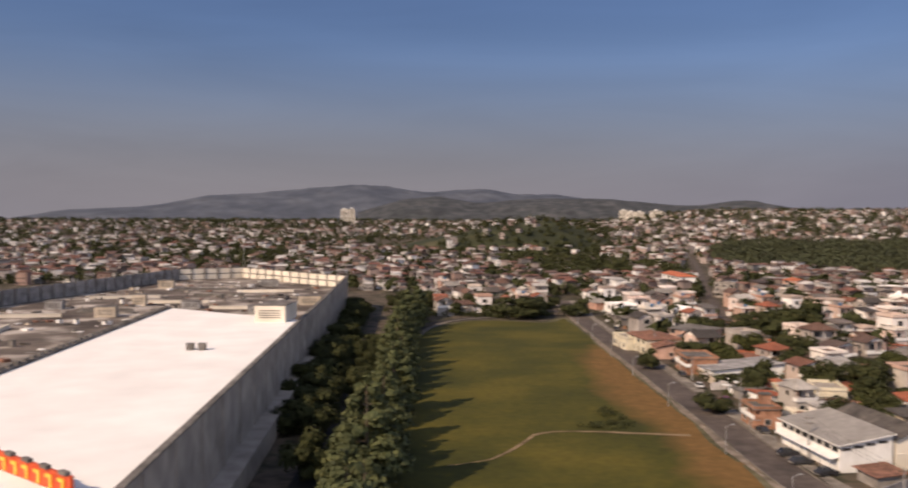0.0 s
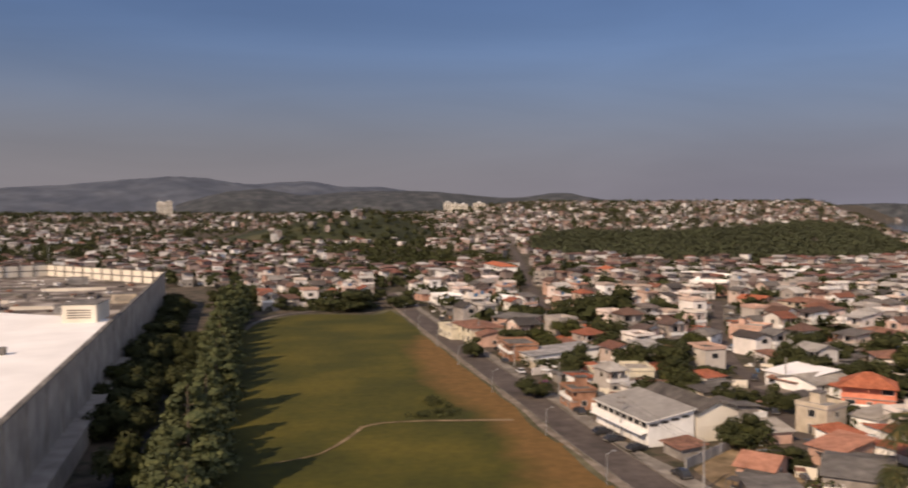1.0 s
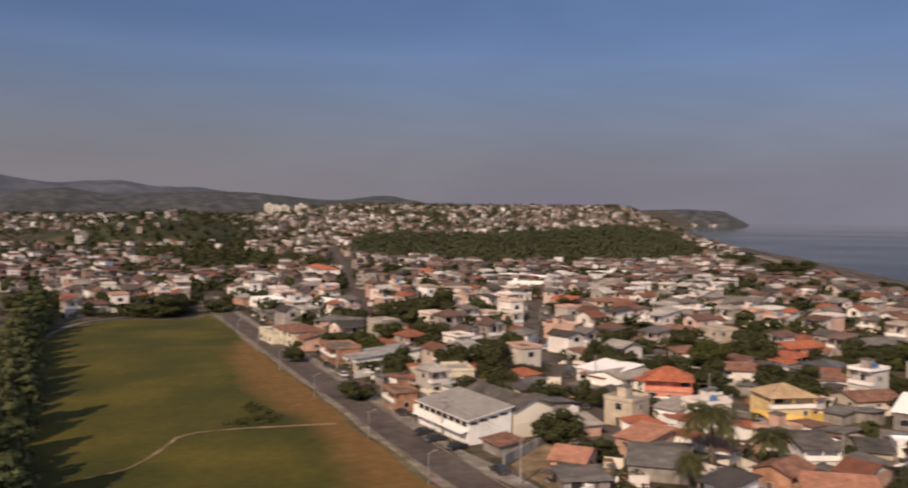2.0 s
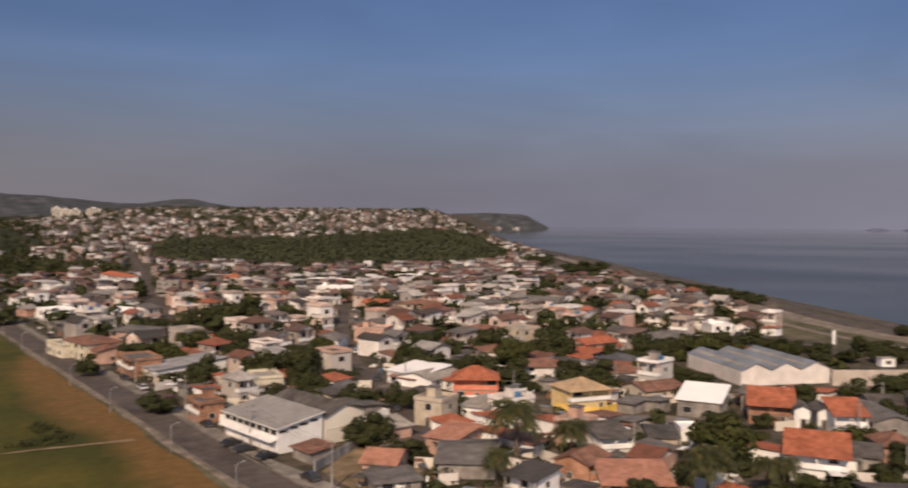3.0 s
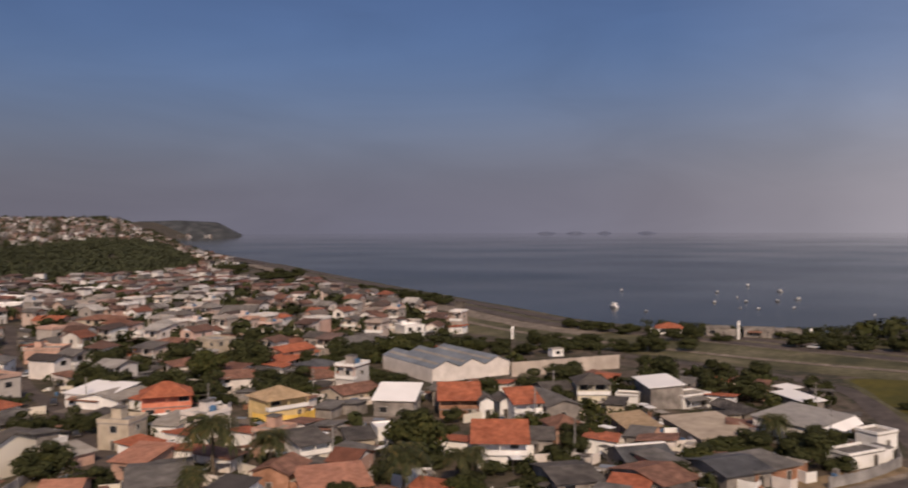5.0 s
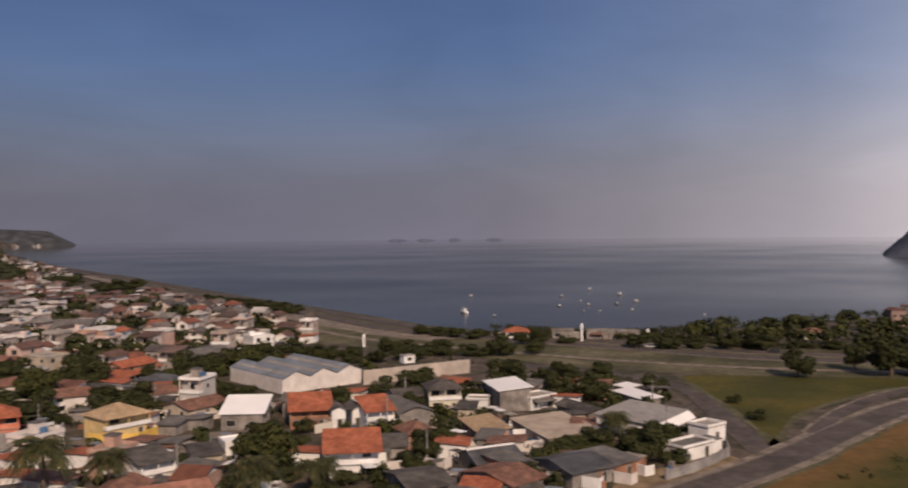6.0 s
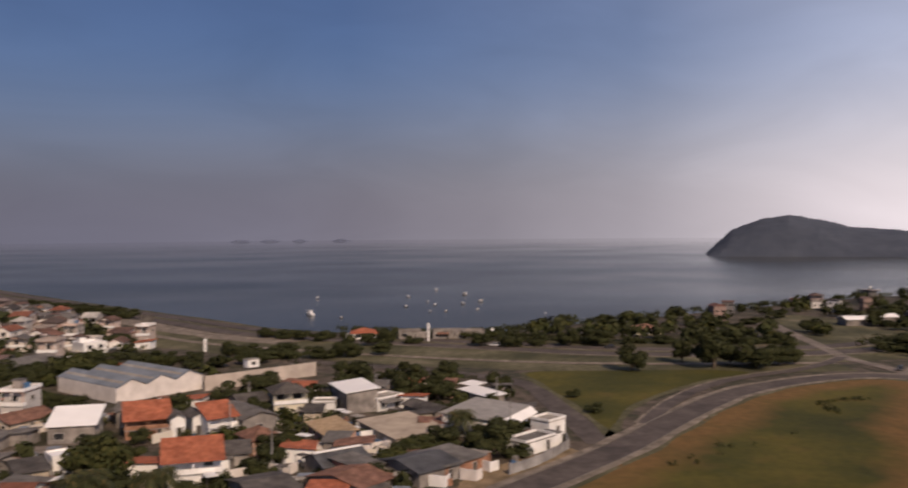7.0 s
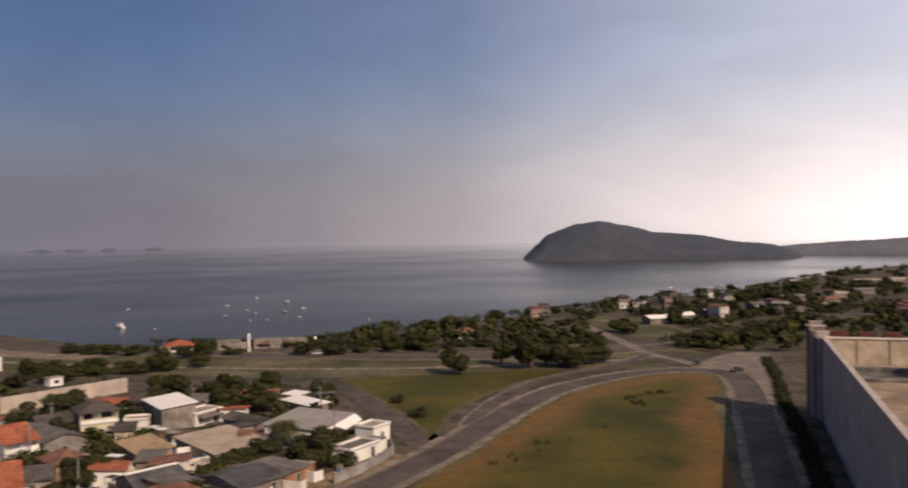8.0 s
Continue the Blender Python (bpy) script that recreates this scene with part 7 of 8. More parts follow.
for k in range(5200):
    x, y = rng.uniform(x0, x1), rng.uniform(630, 1240)
    if inside(x, y, FOREST) and land_side(x, y) > 60:
        far_tree(x, y, ground_height(x, y), rng.uniform(5.2, 6.6), 24, "mangrove", 0.27)

# wooded land with scattered houses towards the headland
for k in range(1300):
    rr, aa = 330 * (3.6 ** rng.random()), radians(rng.uniform(76, 122))
    x, y = rr * math.sin(aa), rr * math.cos(aa)
    if land_side(x, y) < 12 or -20 < off_line(x, y, HWY) < 7 or y > 60 or (x < 330 and y > -140) or abs(off_line(x, y, LINES[0][0])) < 8 or abs(off_line(x, y, TRACK)) < 8 or (362 < x < 476 and -84 < y < -44 and rng.random() < 0.85):
        continue
    if rng.random() < 0.93:
        far_tree(x, y, 0, rng.uniform(2.4, 4.6), 54, rng.choice(("leaf_dark", "leaf_dark", "leaf")))
    elif rr > 420:
        far_house(x, y, 0, rng.uniform(-90, 0), 0.9)

# pale waterfront buildings below the far cape
for k in range(46):
    q = rng.random()
    x, y = (1995 + 560 * q) * rng.uniform(0.965, 1.0), (3245 - 225 * q) * rng.uniform(0.965, 1.0)
    far_house(x, y, 1.0, rng.uniform(-60, -20), rng.uniform(0.8, 1.7))

town = thing("distant_town", None, "crowded town of low houses spreading to the hills", "town", kind="stuff")
part("house_walls", far_w, town)
part("house_roofs", far_r, town)
part("house_windows", far_g, town)
thing("town_trees", far_t, "dark green garden trees and mangrove wood", "trees", kind="stuff")


def tower(x, y, z, w, d, h, rot):
    base = thing("apartment_tower", None, "pale apartment tower far beyond the houses", "building", "apartment towers", m=pose(x, y, z, 0, 0, rot))
    g2 = Geo()
    g2.box(0, 0, -6, w, d, h, "cream_pale")
    part("wall", g2, base)
    g2 = Geo()
    g2.box(-0.4, -0.4, h, w + 0.4, d + 0.4, h + 1, "concrete")
    g2.box(w * 0.35, d * 0.3, h + 1, w * 0.65, d * 0.7, h + 4, "white")
    part("roof", g2, base)
    for f in range(int(h / 3.4)):
        g2 = Geo()
        g2.box(w * 0.08, -0.25, f * 3.4 + 1, w * 0.92, -0.01, f * 3.4 + 2.5, "glass")
        part("window_band", g2, base)


tower(-297, 2281, 26, 17, 14, 40, 5)
tower(-278, 2284, 26, 17, 14, 41, 5)
for dx, w, h in ((0, 20, 42), (20.6, 18, 39), (39.2, 22, 38), (76, 30, 41)):
    tower(430 + dx, 2259 - dx * 0.22, 22, w, 16, h, -12)


# ---------------------------------------------------------------- warehouse and its yard
def warehouse():
    w, d, h, bays = 27.0, 31.0, 4.1, 3
    base = thing("warehouse", None, "three-bay warehouse with blue-grey sheet roofs", "warehouse", m=pose(199.6, 144.8, 0, 0, 0, -24))
    g2 = Geo()
    g2.box(0, 0, -0.2, w, d, h, "wall_pink")
    part("wall", g2, base)
    for k in range(bays):
        x0, x1 = w * k / bays, w * (k + 1) / bays
        g2 = Geo()
        xm, r = (x0 + x1) / 2, h + 2.1
        for a, b in (((x0, h + 0.15), (xm, r)), ((xm, r), (x1, h + 0.15))):
            pts = [(a[0], -0.4, a[1]), (b[0], -0.4, b[1]), (b[0], d + 0.4, b[1]), (a[0], d + 0.4, a[1])]
            low = [(x, y, z - 0.14) for x, y, z in pts]
            g2.solid(pts + low, [(0, 1, 2, 3), (7, 6, 5, 4), (0, 4, 5, 1), (1, 5, 6, 2), (2, 6, 7, 3), (3, 7, 4, 0)], "metal_blue")
        part("roof", g2, base)
        g2 = Geo()
        g2.solid([(x0, 0, h), (x1, 0, h), (xm, 0, r - 0.2), (x0, 0.2, h), (x1, 0.2, h), (xm, 0.2, r - 0.2)], [(0, 1, 2), (5, 4, 3), (0, 2, 5, 3), (1, 4, 5, 2)], "wall_pink")
        part("gable", g2, base)
        for s in (0.25, 0.75):
            g2 = Geo()
            xx = x0 + (x1 - x0) * s
            zz = h + 0.15 + (r - h - 0.15) * (2 * s if s < 0.5 else 2 - 2 * s) + 0.02
            sl = (r - h - 0.15) / (xm - x0) * (1 if s < 0.5 else -1)
            g2.solid([(xx - 0.5, 0.5, zz - 0.5 * sl), (xx + 0.5, 0.5, zz + 0.5 * sl), (xx + 0.5, d - 0.5, zz + 0.5 * sl), (xx - 0.5, d - 0.5, zz - 0.5 * sl)], [(0, 1, 2, 3)], "fibre_pale")
            part("skylight", g2, base)


warehouse()


def yard_wall(pts, h, key, label, n=8):
    base = thing("boundary_wall", None, label, "wall")
    for (xa, ya), (xb, yb) in zip(pts, pts[1:]):
        d, a = math.dist((xa, ya), (xb, yb)), math.atan2(yb - ya, xb - xa)
        m = max(1, round(d / 4.2))
        for k in range(m):
            g2 = Geo()
            g2.box(d * k / m + 0.02, -0.1, 0, d * (k + 1) / m - 0.02, 0.1, h, key, a, (xa, ya, 0))
            part("wall_panel", g2, base)
            g2 = Geo()
            g2.box(d * k / m - 0.16, -0.17, 0, d * k / m + 0.16, 0.17, h + 0.2, key, a, (xa, ya, 0))
            part("post", g2, base)


yard_wall([(221.2, 131.2), (226.5, 127.5), (234, 123), (242, 118), (253, 111)], 4.3, "wall_beige", "tall beige boundary wall of the warehouse yard")
yard_wall([(69, 138.2), (76.5, 143.5), (85.6, 149.8), (89, 152)], 1.8, "concrete", "pale wall along an empty lot")
VILLA_WALL = [(137.5, 150.5), (138.5, 145.0), (141.8, 140.7), (148.1, 141.5), (156.2, 146.1)]
yard_wall(VILLA_WALL, 2.0, "yellow", "curving yellow garden wall")
yard_wall([(157, 30.5), (164, 26.8), (171, 24.4), (178.6, 22.4), (186, 24)], 1.9, "concrete", "pale concrete wall round the street corner")
yard_wall([(70, 165), (71, 200)], 1.8, "white", "white front wall along the pavement")
yard_wall([(70, 232), (70.5, 262)], 2.0, "beige", "beige front wall along the pavement")
patch("bare_ground", [(150, 38), (162, 34), (174, 27), (179, 22), (172, 18), (160, 20), (146, 28), (138, 36)], "dirt", 0.05, "bare reddish earth at the street corner", "ground", rough=1)
patch("empty_lot", [(69.5, 138), (76.5, 143), (86, 149.4), (92, 147), (92, 138), (80, 124), (70, 124)], "dirt", 0.05, "bare earth of an empty lot", "ground", rough=1)


def raised_cabin(x, y, rot):
    base = thing("raised_cabin", None, "small white cabin on steel legs behind the wall", "cabin", m=pose(x, y, 0, 0, 0, rot))
    for px in (-1.6, 1.6):
        for py in (-1.1, 1.1):
            g2 = Geo()
            g2.tube((px, py, 0), (px, py, 4.4), 0.1, 0.1, "steel")
            part("leg", g2, base)
    g2 = Geo()
    g2.box(-1.9, -1.4, 4.4, 1.9, 1.4, 6.7, "white")
    part("body", g2, base)
    g2 = Geo()
    g2.box(-2.1, -1.6, 6.71, 2.1, 1.6, 6.86, "fibre_pale")
    part("roof", g2, base)
    o = part("window", window_frame(1.3, 0.9), base)
    o.matrix_local = Matrix.Translation((0, -1.4, 5.2))
    part("pane", pane_mesh(1.3, 0.9, False), o)


raised_cabin(239, 126, -34)


def hall():
    """The white hall on the main road: a long wall with a window band, a sheet roof rising to the back."""
    w, d, h = 20.6, 10.0, 4.9
    base = thing("market_hall", None, "long white hall with a grey sheet roof and window band", "hall", m=pose(65.7, 172.6, 0, 0, 0, -83.0))
    g2 = Geo()
    g2.solid([(0, 0, -0.2), (w, 0, -0.2), (w, d, -0.2), (0, d, -0.2), (0, 0, h), (w, 0, h), (w, d, h + 1.7), (0, d, h + 1.7)], [(3, 2, 1, 0), (4, 5, 6, 7), (0, 1, 5, 4), (1, 2, 6, 5), (2, 3, 7, 6), (3, 0, 4, 7)], "white")
    part("wall", g2, base)
    g2 = Geo()
    o, s = 0.7, 1.7 / d
    top = [(-o, -o, h + 0.03 - o * s), (w + o, -o, h + 0.03 - o * s), (w + o, d + 0.3, h + 1.76), (-o, d + 0.3, h + 1.76)]
    top = [(x, y, z + 0.22) for x, y, z in top]
    g2.solid(top + [(x, y, z - 0.2) for x, y, z in top], [(0, 1, 2, 3), (7, 6, 5, 4)], "fibre_mid")
    g2.solid(top + [(x, y, z - 0.2) for x, y, z in top], [(0, 4, 5, 1), (1, 5, 6, 2), (2, 6, 7, 3), (3, 7, 4, 0)], "white")
    part("roof", g2, base, "grey sheet roof with a white fascia")
    for k in range(8):
        o = part("window", window_frame(2.0, 0.95), base)
        o.matrix_local = Matrix.Translation((1.3 + k * 2.54, 0, 3.5))
        part("pane", pane_mesh(2.0, 0.95, False), o)
    for k in range(4):
        o = part("window", window_frame(1.7, 0.4), base)
        o.matrix_local = Matrix.Translation((w, 1.2 + k * 2.3, 4.0 + k * 0.38)) @ Matrix.Rotation(math.pi / 2, 4, "Z")
        part("pane", pane_mesh(1.7, 0.4, False), o)


hall()


def awning():
    base = thing("awning", None, "long white awning along the hall", "awning", m=pose(65.68, 172.5, 0, 0, 0, -83.0))
    g2 = Geo()
    g2.solid([(0, -1.6, 2.5), (20.4, -1.6, 2.5), (20.4, -0.01, 2.9), (0, -0.01, 2.9), (0, -1.6, 2.4), (20.4, -1.6, 2.4), (20.4, -0.01, 2.8), (0, -0.01, 2.8)], [(0, 1, 2, 3), (7, 6, 5, 4), (0, 4, 5, 1), (1, 5, 6, 2), (3, 7, 4, 0)], "white")
    part("canopy", g2, base)
    for k in range(7):
        g2 = Geo()
        g2.tube((0.2 + k * 3.3, -1.5, 0), (0.2 + k * 3.3, -1.5, 2.43), 0.06, 0.06, "steel")
        part("post", g2, base)


awning()


# ---------------------------------------------------------------- vehicles, poles, boats
def car(x, y, rot, key, label):
    base = thing("car", None, label, "car", "parked cars", m=pose(x, y, 0.1, 0, 0, rot))
    prof = [(-2.1, 0.35), (-2.15, 0.75), (-1.9, 0.95), (1.15, 0.95), (2.05, 0.8), (2.15, 0.55), (2.1, 0.35)]
    g2 = Geo()
    n = len(prof)
    g2.solid([(x, -0.84, z) for x, z in prof] + [(x, 0.84, z) for x, z in prof], [tuple(range(n)), tuple(range(2 * n - 1, n - 1, -1))] + [(i, n + i, n + (i + 1) % n, (i + 1) % n) for i in range(n)], key)
    part("body", g2, base)
    g2 = Geo()
    g2.solid([(-1.85, -0.78, 0.95), (1.05, -0.78, 0.95), (0.35, -0.62, 1.45), (-1.4, -0.62, 1.45), (-1.85, 0.78, 0.95), (1.05, 0.78, 0.95), (0.35, 0.62, 1.45), (-1.4, 0.62, 1.45)], [(0, 1, 2, 3), (7, 6, 5, 4), (1, 5, 6, 2), (4, 0, 3, 7)], "glass")
    part("glazing", g2, base)
    g2 = Geo()
    g2.box(-1.4, -0.62, 1.45, 0.35, 0.62, 1.5, key)
    part("roof", g2, base)
    for bx, key2, nm in ((2.14, "concrete_dark", "bumper"), (-2.2, "concrete_dark", "bumper")):
        g2 = Geo()
        g2.box(bx, -0.8, 0.36, bx + 0.08, 0.8, 0.56, key2)
        part(nm, g2, base)
    for by in (-0.72, 0.42):
        g2 = Geo()
        g2.box(2.08, by, 0.6, 2.17, by + 0.3, 0.74, "frame")
        part("headlight", g2, base)
    for wx in (-1.35, 1.35):
        for wy in (-0.86, 0.7):
            g2 = Geo()
            g2.tube((wx, wy, 0.22), (wx, wy + 0.16, 0.22), 0.32, 0.32, "black", 12)
            part("wheel", g2, base)


car(66.2, 210.6, 92, "car_red", "dark red car on the road")
car(63.6, 157.5, 10, "car_dark", "dark car parked before the hall")
car(65.2, 150.5, 18, "car_dark", "black car parked before the hall")
car(66.0, 134.0, 95, "car_dark", "dark car beside the road")
car(63.4, 163.0, 5, "car_dark", "dark car parked before the hall")
car(68.4, 268.0, 92, "car_dark", "dark car parked on the pavement")
car(68.2, 300.0, 92, "car_dark", "dark car parked on the pavement")
car(68.0, 330.0, 88, "car_white", "white car parked on the pavement")
car(299, -67, 160, "car_dark", "dark car at the road junction")
car(283, -76, 120, "car_dark", "dark car on the access road")
car(363, -92, 160, "car_white", "white car on the far road")
car(334, 26, 95, "car_dark", "dark car on the highway")
car(331, 70, 95, "car_white", "white car on the highway")
car(64.8, 181.0, 92, "car_dark", "dark car parked on the pavement")
car(65.0, 229.0, 90, "car_white", "white car parked on the pavement")
car(65.0, 246.0, 91, "car_dark", "dark car parked on the pavement")
car(65.1, 286.0, 90, "car_white", "white car parked on the pavement")
car(65.1, 347.0, 92, "car_dark", "dark car parked on the pavement")
car(122.6, 207.0, 62, "car_dark", "dark car in the lane between houses")
car(140.5, 252.0, 66, "car_white", "white car in the lane between houses")
car(106.8, 172.0, 66, "car_dark", "dark car in the lane between houses")
car(157.4, 150, 30, "car_dark", "dark car in the wide lane")
car(167, 154, 30, "car_dark", "dark car in the wide lane")


def street_lamp(x, y, h=8.0, arm=1.6, rot=0, group="street lamps along the road"):
    base = thing("street_lamp", None, "slender concrete lamp post beside the road", "street lamp", group, m=pose(x, y, 0, 0, 0, rot))
    g2 = Geo()
    g2.tube((0, 0, 0), (0, 0, h), 0.1, 0.06, "steel", 6)
    part("pole", g2, base)
    g2 = Geo()
    g2.tube((0, 0, h - 0.2), (arm, 0, h + 0.3), 0.05, 0.04, "steel")
    part("arm", g2, base)
    g2 = Geo()
    g2.box(arm - 0.1, -0.14, h + 0.22, arm + 0.6, 0.14, h + 0.38, "steel")
    part("lamp_head", g2, base)


for k, (x, y) in enumerate(((52.0, 132), (51.8, 164), (51.2, 206), (50.8, 245), (51.0, 280), (51.2, 320), (51.5, 360))):
    street_lamp(x, y, 5.5, 1.0)


def utility_pole(x, y, h=9.0, rot=0):
    base = thing("utility_pole", None, "concrete utility pole with crossarms and transformer", "utility pole", "utility poles of the streets", m=pose(x, y, 0, 0, 0, rot))
    g2 = Geo()
    g2.tube((0, 0, 0), (0, 0, h), 0.19, 0.11, "concrete", 8)
    part("pole", g2, base)
    for z in (h - 0.5, h - 1.5):
        g2 = Geo()
        g2.box(-0.9, -0.06, z, 0.9, 0.06, z + 0.12, "bark")
        part("crossarm", g2, base)
    return base


POLE_LINE = [(66.5, 127), (66.3, 161), (66.4, 200), (66.2, 240), (66.2, 285), (66.5, 330)]
for x, y in POLE_LINE:
    utility_pole(x, y, 8.2)
for (xa, ya), (xb, yb) in zip(POLE_LINE, POLE_LINE[1:]):
    for dx, z in ((-0.8, 7.85), (0.8, 7.85), (0.0, 6.85)):
        g2, n = Geo(), 7
        for k in range(n):
            p = k / (n - 1)
            x, y, h = xa + dx + (xb - xa) * p, ya + (yb - ya) * p, z - 2.4 * p * (1 - p)
            g2.v += [(x - 0.02, y, h), (x, y, h - 0.02), (x + 0.02, y, h), (x, y, h + 0.02)]
        for k in range(n - 1):
            for e in range(4):
                g2.f.append((4 * k + e, 4 * k + (e + 1) % 4, 4 * k + 4 + (e + 1) % 4, 4 * k + 4 + e))
        g2.m = [g2.slot("black")] * len(g2.f)
        thing("cable", g2, "thin black overhead power cable", "cable", "overhead cables")
for x, y in ((110, 160), (124, 195), (120, 245), (126, 300), (135, 163), (165, 158), (186, 36), (215, 45), (150, 75), (172, 96), (120, 110), (196, 104)):
    utility_pole(x, y, 8.0, random.uniform(0, 180))


def boat(x, y, rot, L, label):
    base = thing("boat", None, label, "boat", "boats moored in the bay", m=pose(x, y, -1.0, 0, 0, rot))
    g2 = Geo()
    sec = [(-0.5, 0.16), (-0.2, 0.19), (0.15, 0.17), (0.38, 0.09), (0.5, 0.0)]
    vs = []
    for s, w in sec:
        vs += [(s * L, -w * L, 0.16 * L + 0.05 * L * max(0, s)), (s * L, -w * L * 0.55, -0.05 * L), (s * L, w * L * 0.55, -0.05 * L), (s * L, w * L, 0.16 * L + 0.05 * L * max(0, s))]
    fs = [(3, 2, 1, 0)]
    for i in range(len(sec) - 1):
        fs += [tuple(4 * i + a for a in (0, 1, 5, 4)), tuple(4 * i + a for a in (1, 2, 6, 5)), tuple(4 * i + a for a in (2, 3, 7, 6)), tuple(4 * i + a for a in (3, 0, 4, 7))]
    g2.solid(vs, fs, "white" if L > 6 else "hull")
    part("hull", g2, base)
    g2 = Geo()
    g2.box(-0.3 * L, -0.1 * L, 0.17 * L, 0.12 * L, 0.1 * L, 0.38 * L, "white")
    part("cabin", g2, base)
    g2 = Geo()
    g2.box(-0.32 * L, -0.12 * L, 0.38 * L, 0.15 * L, 0.12 * L, 0.41 * L, "white")
    part("cabin_roof", g2, base)
    g2 = Geo()
    g2.tube((0.15 * L, 0, 0.17 * L), (0.15 * L, 0, 0.6 * L), 0.012 * L, 0.008 * L, "steel")
    part("mast", g2, base)


boat(448, 200, 60, 6.5, "white cabin boat moored in the bay")
for x, y, L in ((560, 244, 7), (435, 176, 4), (582, 185, 5.5), (652, 184, 8), (610, 151, 8), (552, 126, 7), (532, 133, 6), (480, 130, 4), (478, 139, 4), (505, 162, 5), (565, -60, 5), (600, -70, 6), (580, -75, 5), (718, -140, 7), (746, -186, 7), (690, -140, 6), (477, 72, 4), (520, 148, 5), (545, 160, 5), (495, 115, 4)):
    boat(x, y, (x * 37) % 180, L * 0.55, "small fishing boat moored in the bay")


def billboard(x, y, rot):
    base = thing("billboard", None, "dark billboard on a steel frame by the highway", "billboard", m=pose(x, y, 0, 0, 0, rot))
    for k in (-1.6, 1.6):
        g2 = Geo()
        g2.tube((k, 0, 0), (k, 0, 10.5), 0.16, 0.14, "steel", 8)
        part("post", g2, base)
    for z0, z1 in ((2.2, 5.6), (6.0, 10.8)):
        g2 = Geo()
        g2.box(-2.5, -0.25, z0, 2.5, -0.02, z1, "tile_dark")
        part("panel", g2, base)


billboard(322, 218, -58)


def sign_column(x, y, h, label):
    base = thing("sign_column", None, label, "column", m=pose(x, y, 0, 0, 0, 20))
    g2 = Geo()
    g2.box(-0.7, -0.4, 0, 0.7, 0.4, h * 0.8, "white")
    part("shaft", g2, base)
    g2 = Geo()
    g2.solid([(-0.9, -0.5, h * 0.8), (0.9, -0.5, h * 0.8), (0.9, 0.5, h * 0.8), (-0.9, 0.5, h * 0.8), (-0.3, -0.3, h), (0.5, -0.3, h), (0.5, 0.3, h), (-0.3, 0.3, h)], [(3, 2, 1, 0), (4, 5, 6, 7), (0, 1, 5, 4), (1, 2, 6, 5), (2, 3, 7, 6), (3, 0, 4, 7)], "white")
    part("head", g2, base)


sign_column(340, 99.5, 7.5, "white column beside the beach buildings")
sign_column(353, 75.7, 4.8, "short white column by the shore")
sign_column(295.5, 175, 5.0, "white column beside the highway trees")

for x, y, w, d in ((349, 100, 12, 7), (352, 88, 9, 6), (346, 114, 9, 6)):
    house(x, y, -70, w, d, 3.0, "flat", "fibre", "greywall", 0.5, label="low beach kiosk with a flat roof", group="beach buildings")
for x, y, w, rk in ((430, -74, 12, "roof_white"), (445, -92, 8, "roof_white"), (462, -110, 9, "roof_white"), (482, -142, 20, "fibre_pale"), (560, -180, 18, "fibre"), (585, -214, 20, "fibre_pale"), (735, -296, 24, "fibre_pale"), (748, -330, 22, "fibre_pale"), (505, -146, 16, "fibre"), (470, -150, 14, "fibre"), (620, -250, 20, "fibre"), (540, -196, 14, "tile_brown")):
    house(x, y, -72, w, 9, 3.2, "gable_x", rk, "greywall", 1.2, label="low building with a pale sheet roof near the shore", group="buildings near the shore", windows=False)

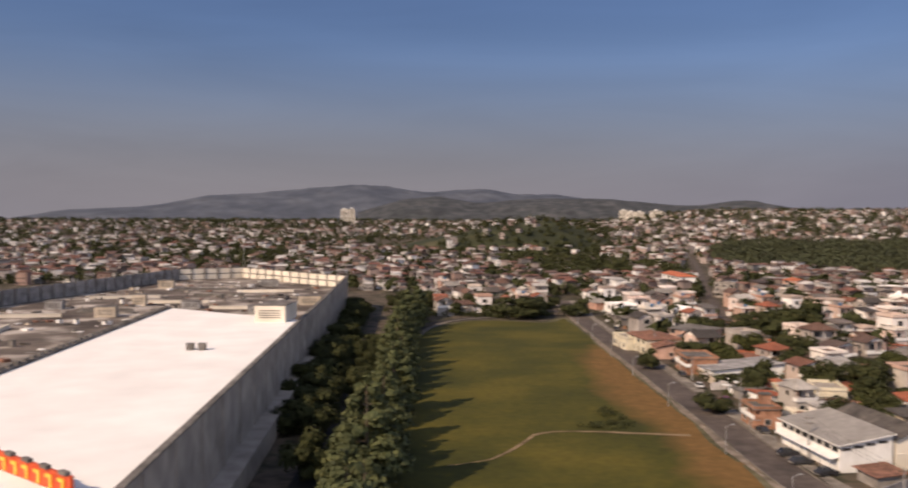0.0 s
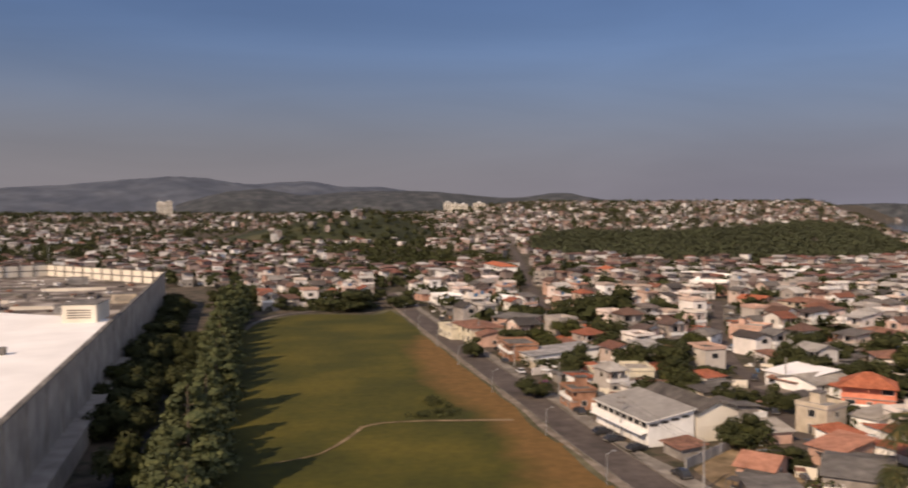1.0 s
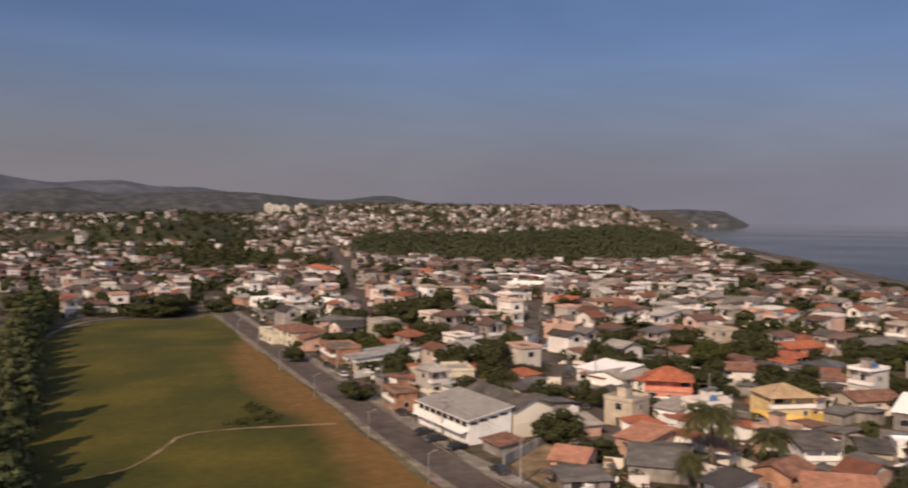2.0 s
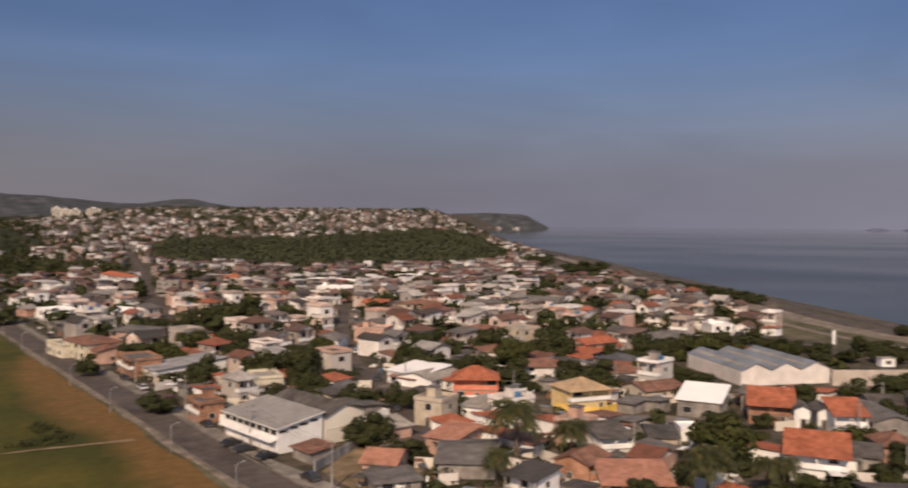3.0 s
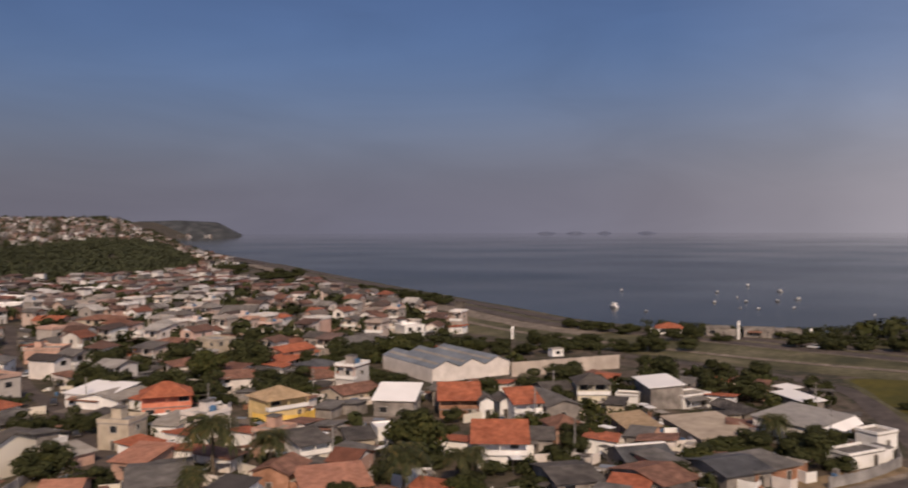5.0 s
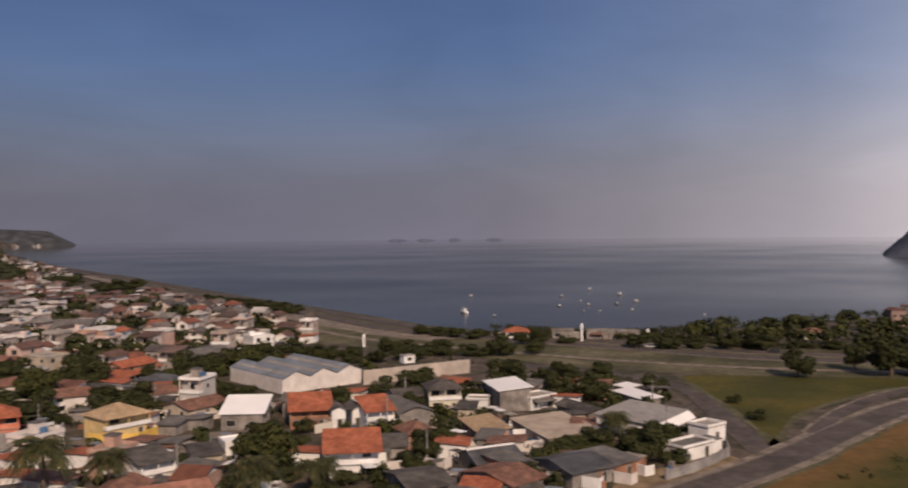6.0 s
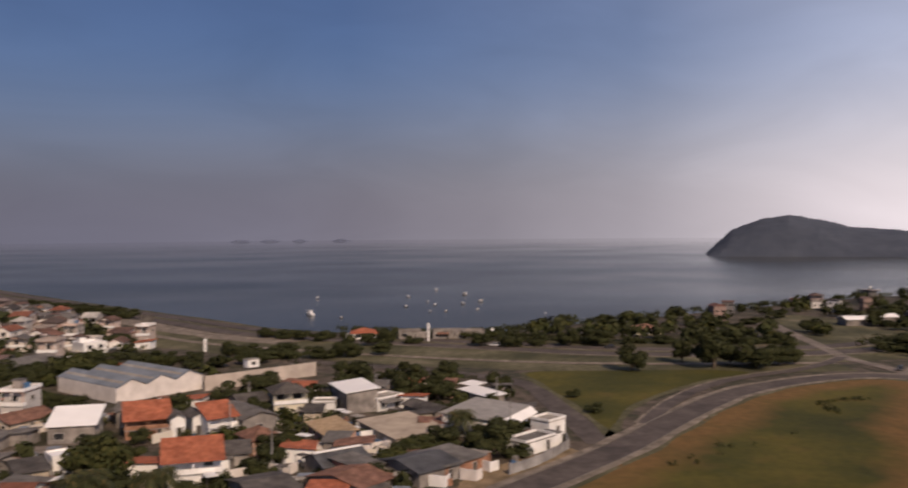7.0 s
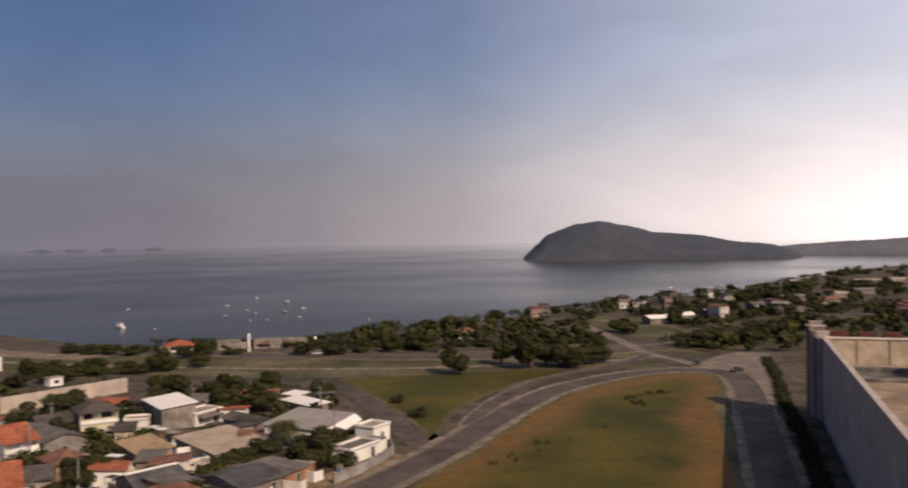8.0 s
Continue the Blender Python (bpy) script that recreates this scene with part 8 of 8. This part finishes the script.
mast = thing("radio_mast", None, "thin steel radio mast behind the store", "mast", m=pose(-126, 520, 0))
g2 = Geo()
for k in range(3):
    a = k * 2.1
    g2.tube((0.5 * math.cos(a), 0.5 * math.sin(a), 0), (0.12 * math.cos(a), 0.12 * math.sin(a), 32), 0.09, 0.06, "steel")
part("lattice", g2, mast)
g2 = Geo()
g2.box(-0.4, -0.2, 30, 0.4, 0.2, 32.4, "white")
part("antenna", g2, mast)


def shrub_row(name, pts, spread, n, size, label, key="leaf_dark"):
    rnd, g2 = random.Random(9), Geo()
    for (xa, ya), (xb, yb) in zip(pts, pts[1:]):
        for k in range(n):
            s = rnd.random()
            foliage(g2, rnd, xa + (xb - xa) * s + rnd.uniform(-spread, spread), ya + (yb - ya) * s + rnd.uniform(-spread, spread), size * rnd.uniform(0.3, 0.8), size, size * 0.8, 16, size * 0.32, key)
    thing(name, g2, label, "shrubs", kind="stuff")


shrub_row("hedge", [(100, -42.5), (155, -56), (190, -65), (236, -75.5), (274, -85.5), (309, -93)], 1.3, 130, 1.1, "dark clipped hedge beside the store wall")
shrub_row("shrubs", [(28, 184), (37, 187), (35, 200)], 2.2, 26, 0.9, "dark low shrubs in the meadow")
shrub_row("shrubs", [(226, -38), (240, -34), (247, -47)], 1.6, 24, 0.7, "dark low shrubs in the meadow")
shrub_row("shrubs", [(167, 3), (180, -4), (200, -24)], 4.0, 5, 0.8, "low weeds near the road")
shrub_row("scrub", [(358, 110), (364, 90), (400, 60), (470, 10), (560, -70), (680, -190), (860, -300), (1000, -400)], 7.0, 70, 2.0, "dark scrub along the shore")
shrub_row("scrub", [(372, 150), (366, 118), (356, 60), (351, 28), (356, -15), (362, -38)], 3.5, 46, 1.9, "dark thicket between highway and shore")
shrub_row("undergrowth", [(-19.5, 112), (-21, 200), (-24, 330)], 1.2, 90, 1.5, "dark undergrowth between the tree rows")
shrub_row("undergrowth", [(-30.5, 182), (-32, 230), (-36, 330)], 1.2, 90, 1.5, "dark undergrowth between the tree rows")
shrub_row("scrub", [(296, 150), (270, 120), (258, 60)], 2.0, 20, 1.0, "dark scrub behind the yards")
shrub_row("scrub", [(360, -70), (400, -110), (470, -170), (560, -250)], 9.0, 60, 2.2, "dark scrub between the far buildings")
shrub_row("scrub", [(46, 398), (20, 392), (-10, 400), (-30, 420)], 5.0, 50, 1.8, "dark bushes behind the meadow")
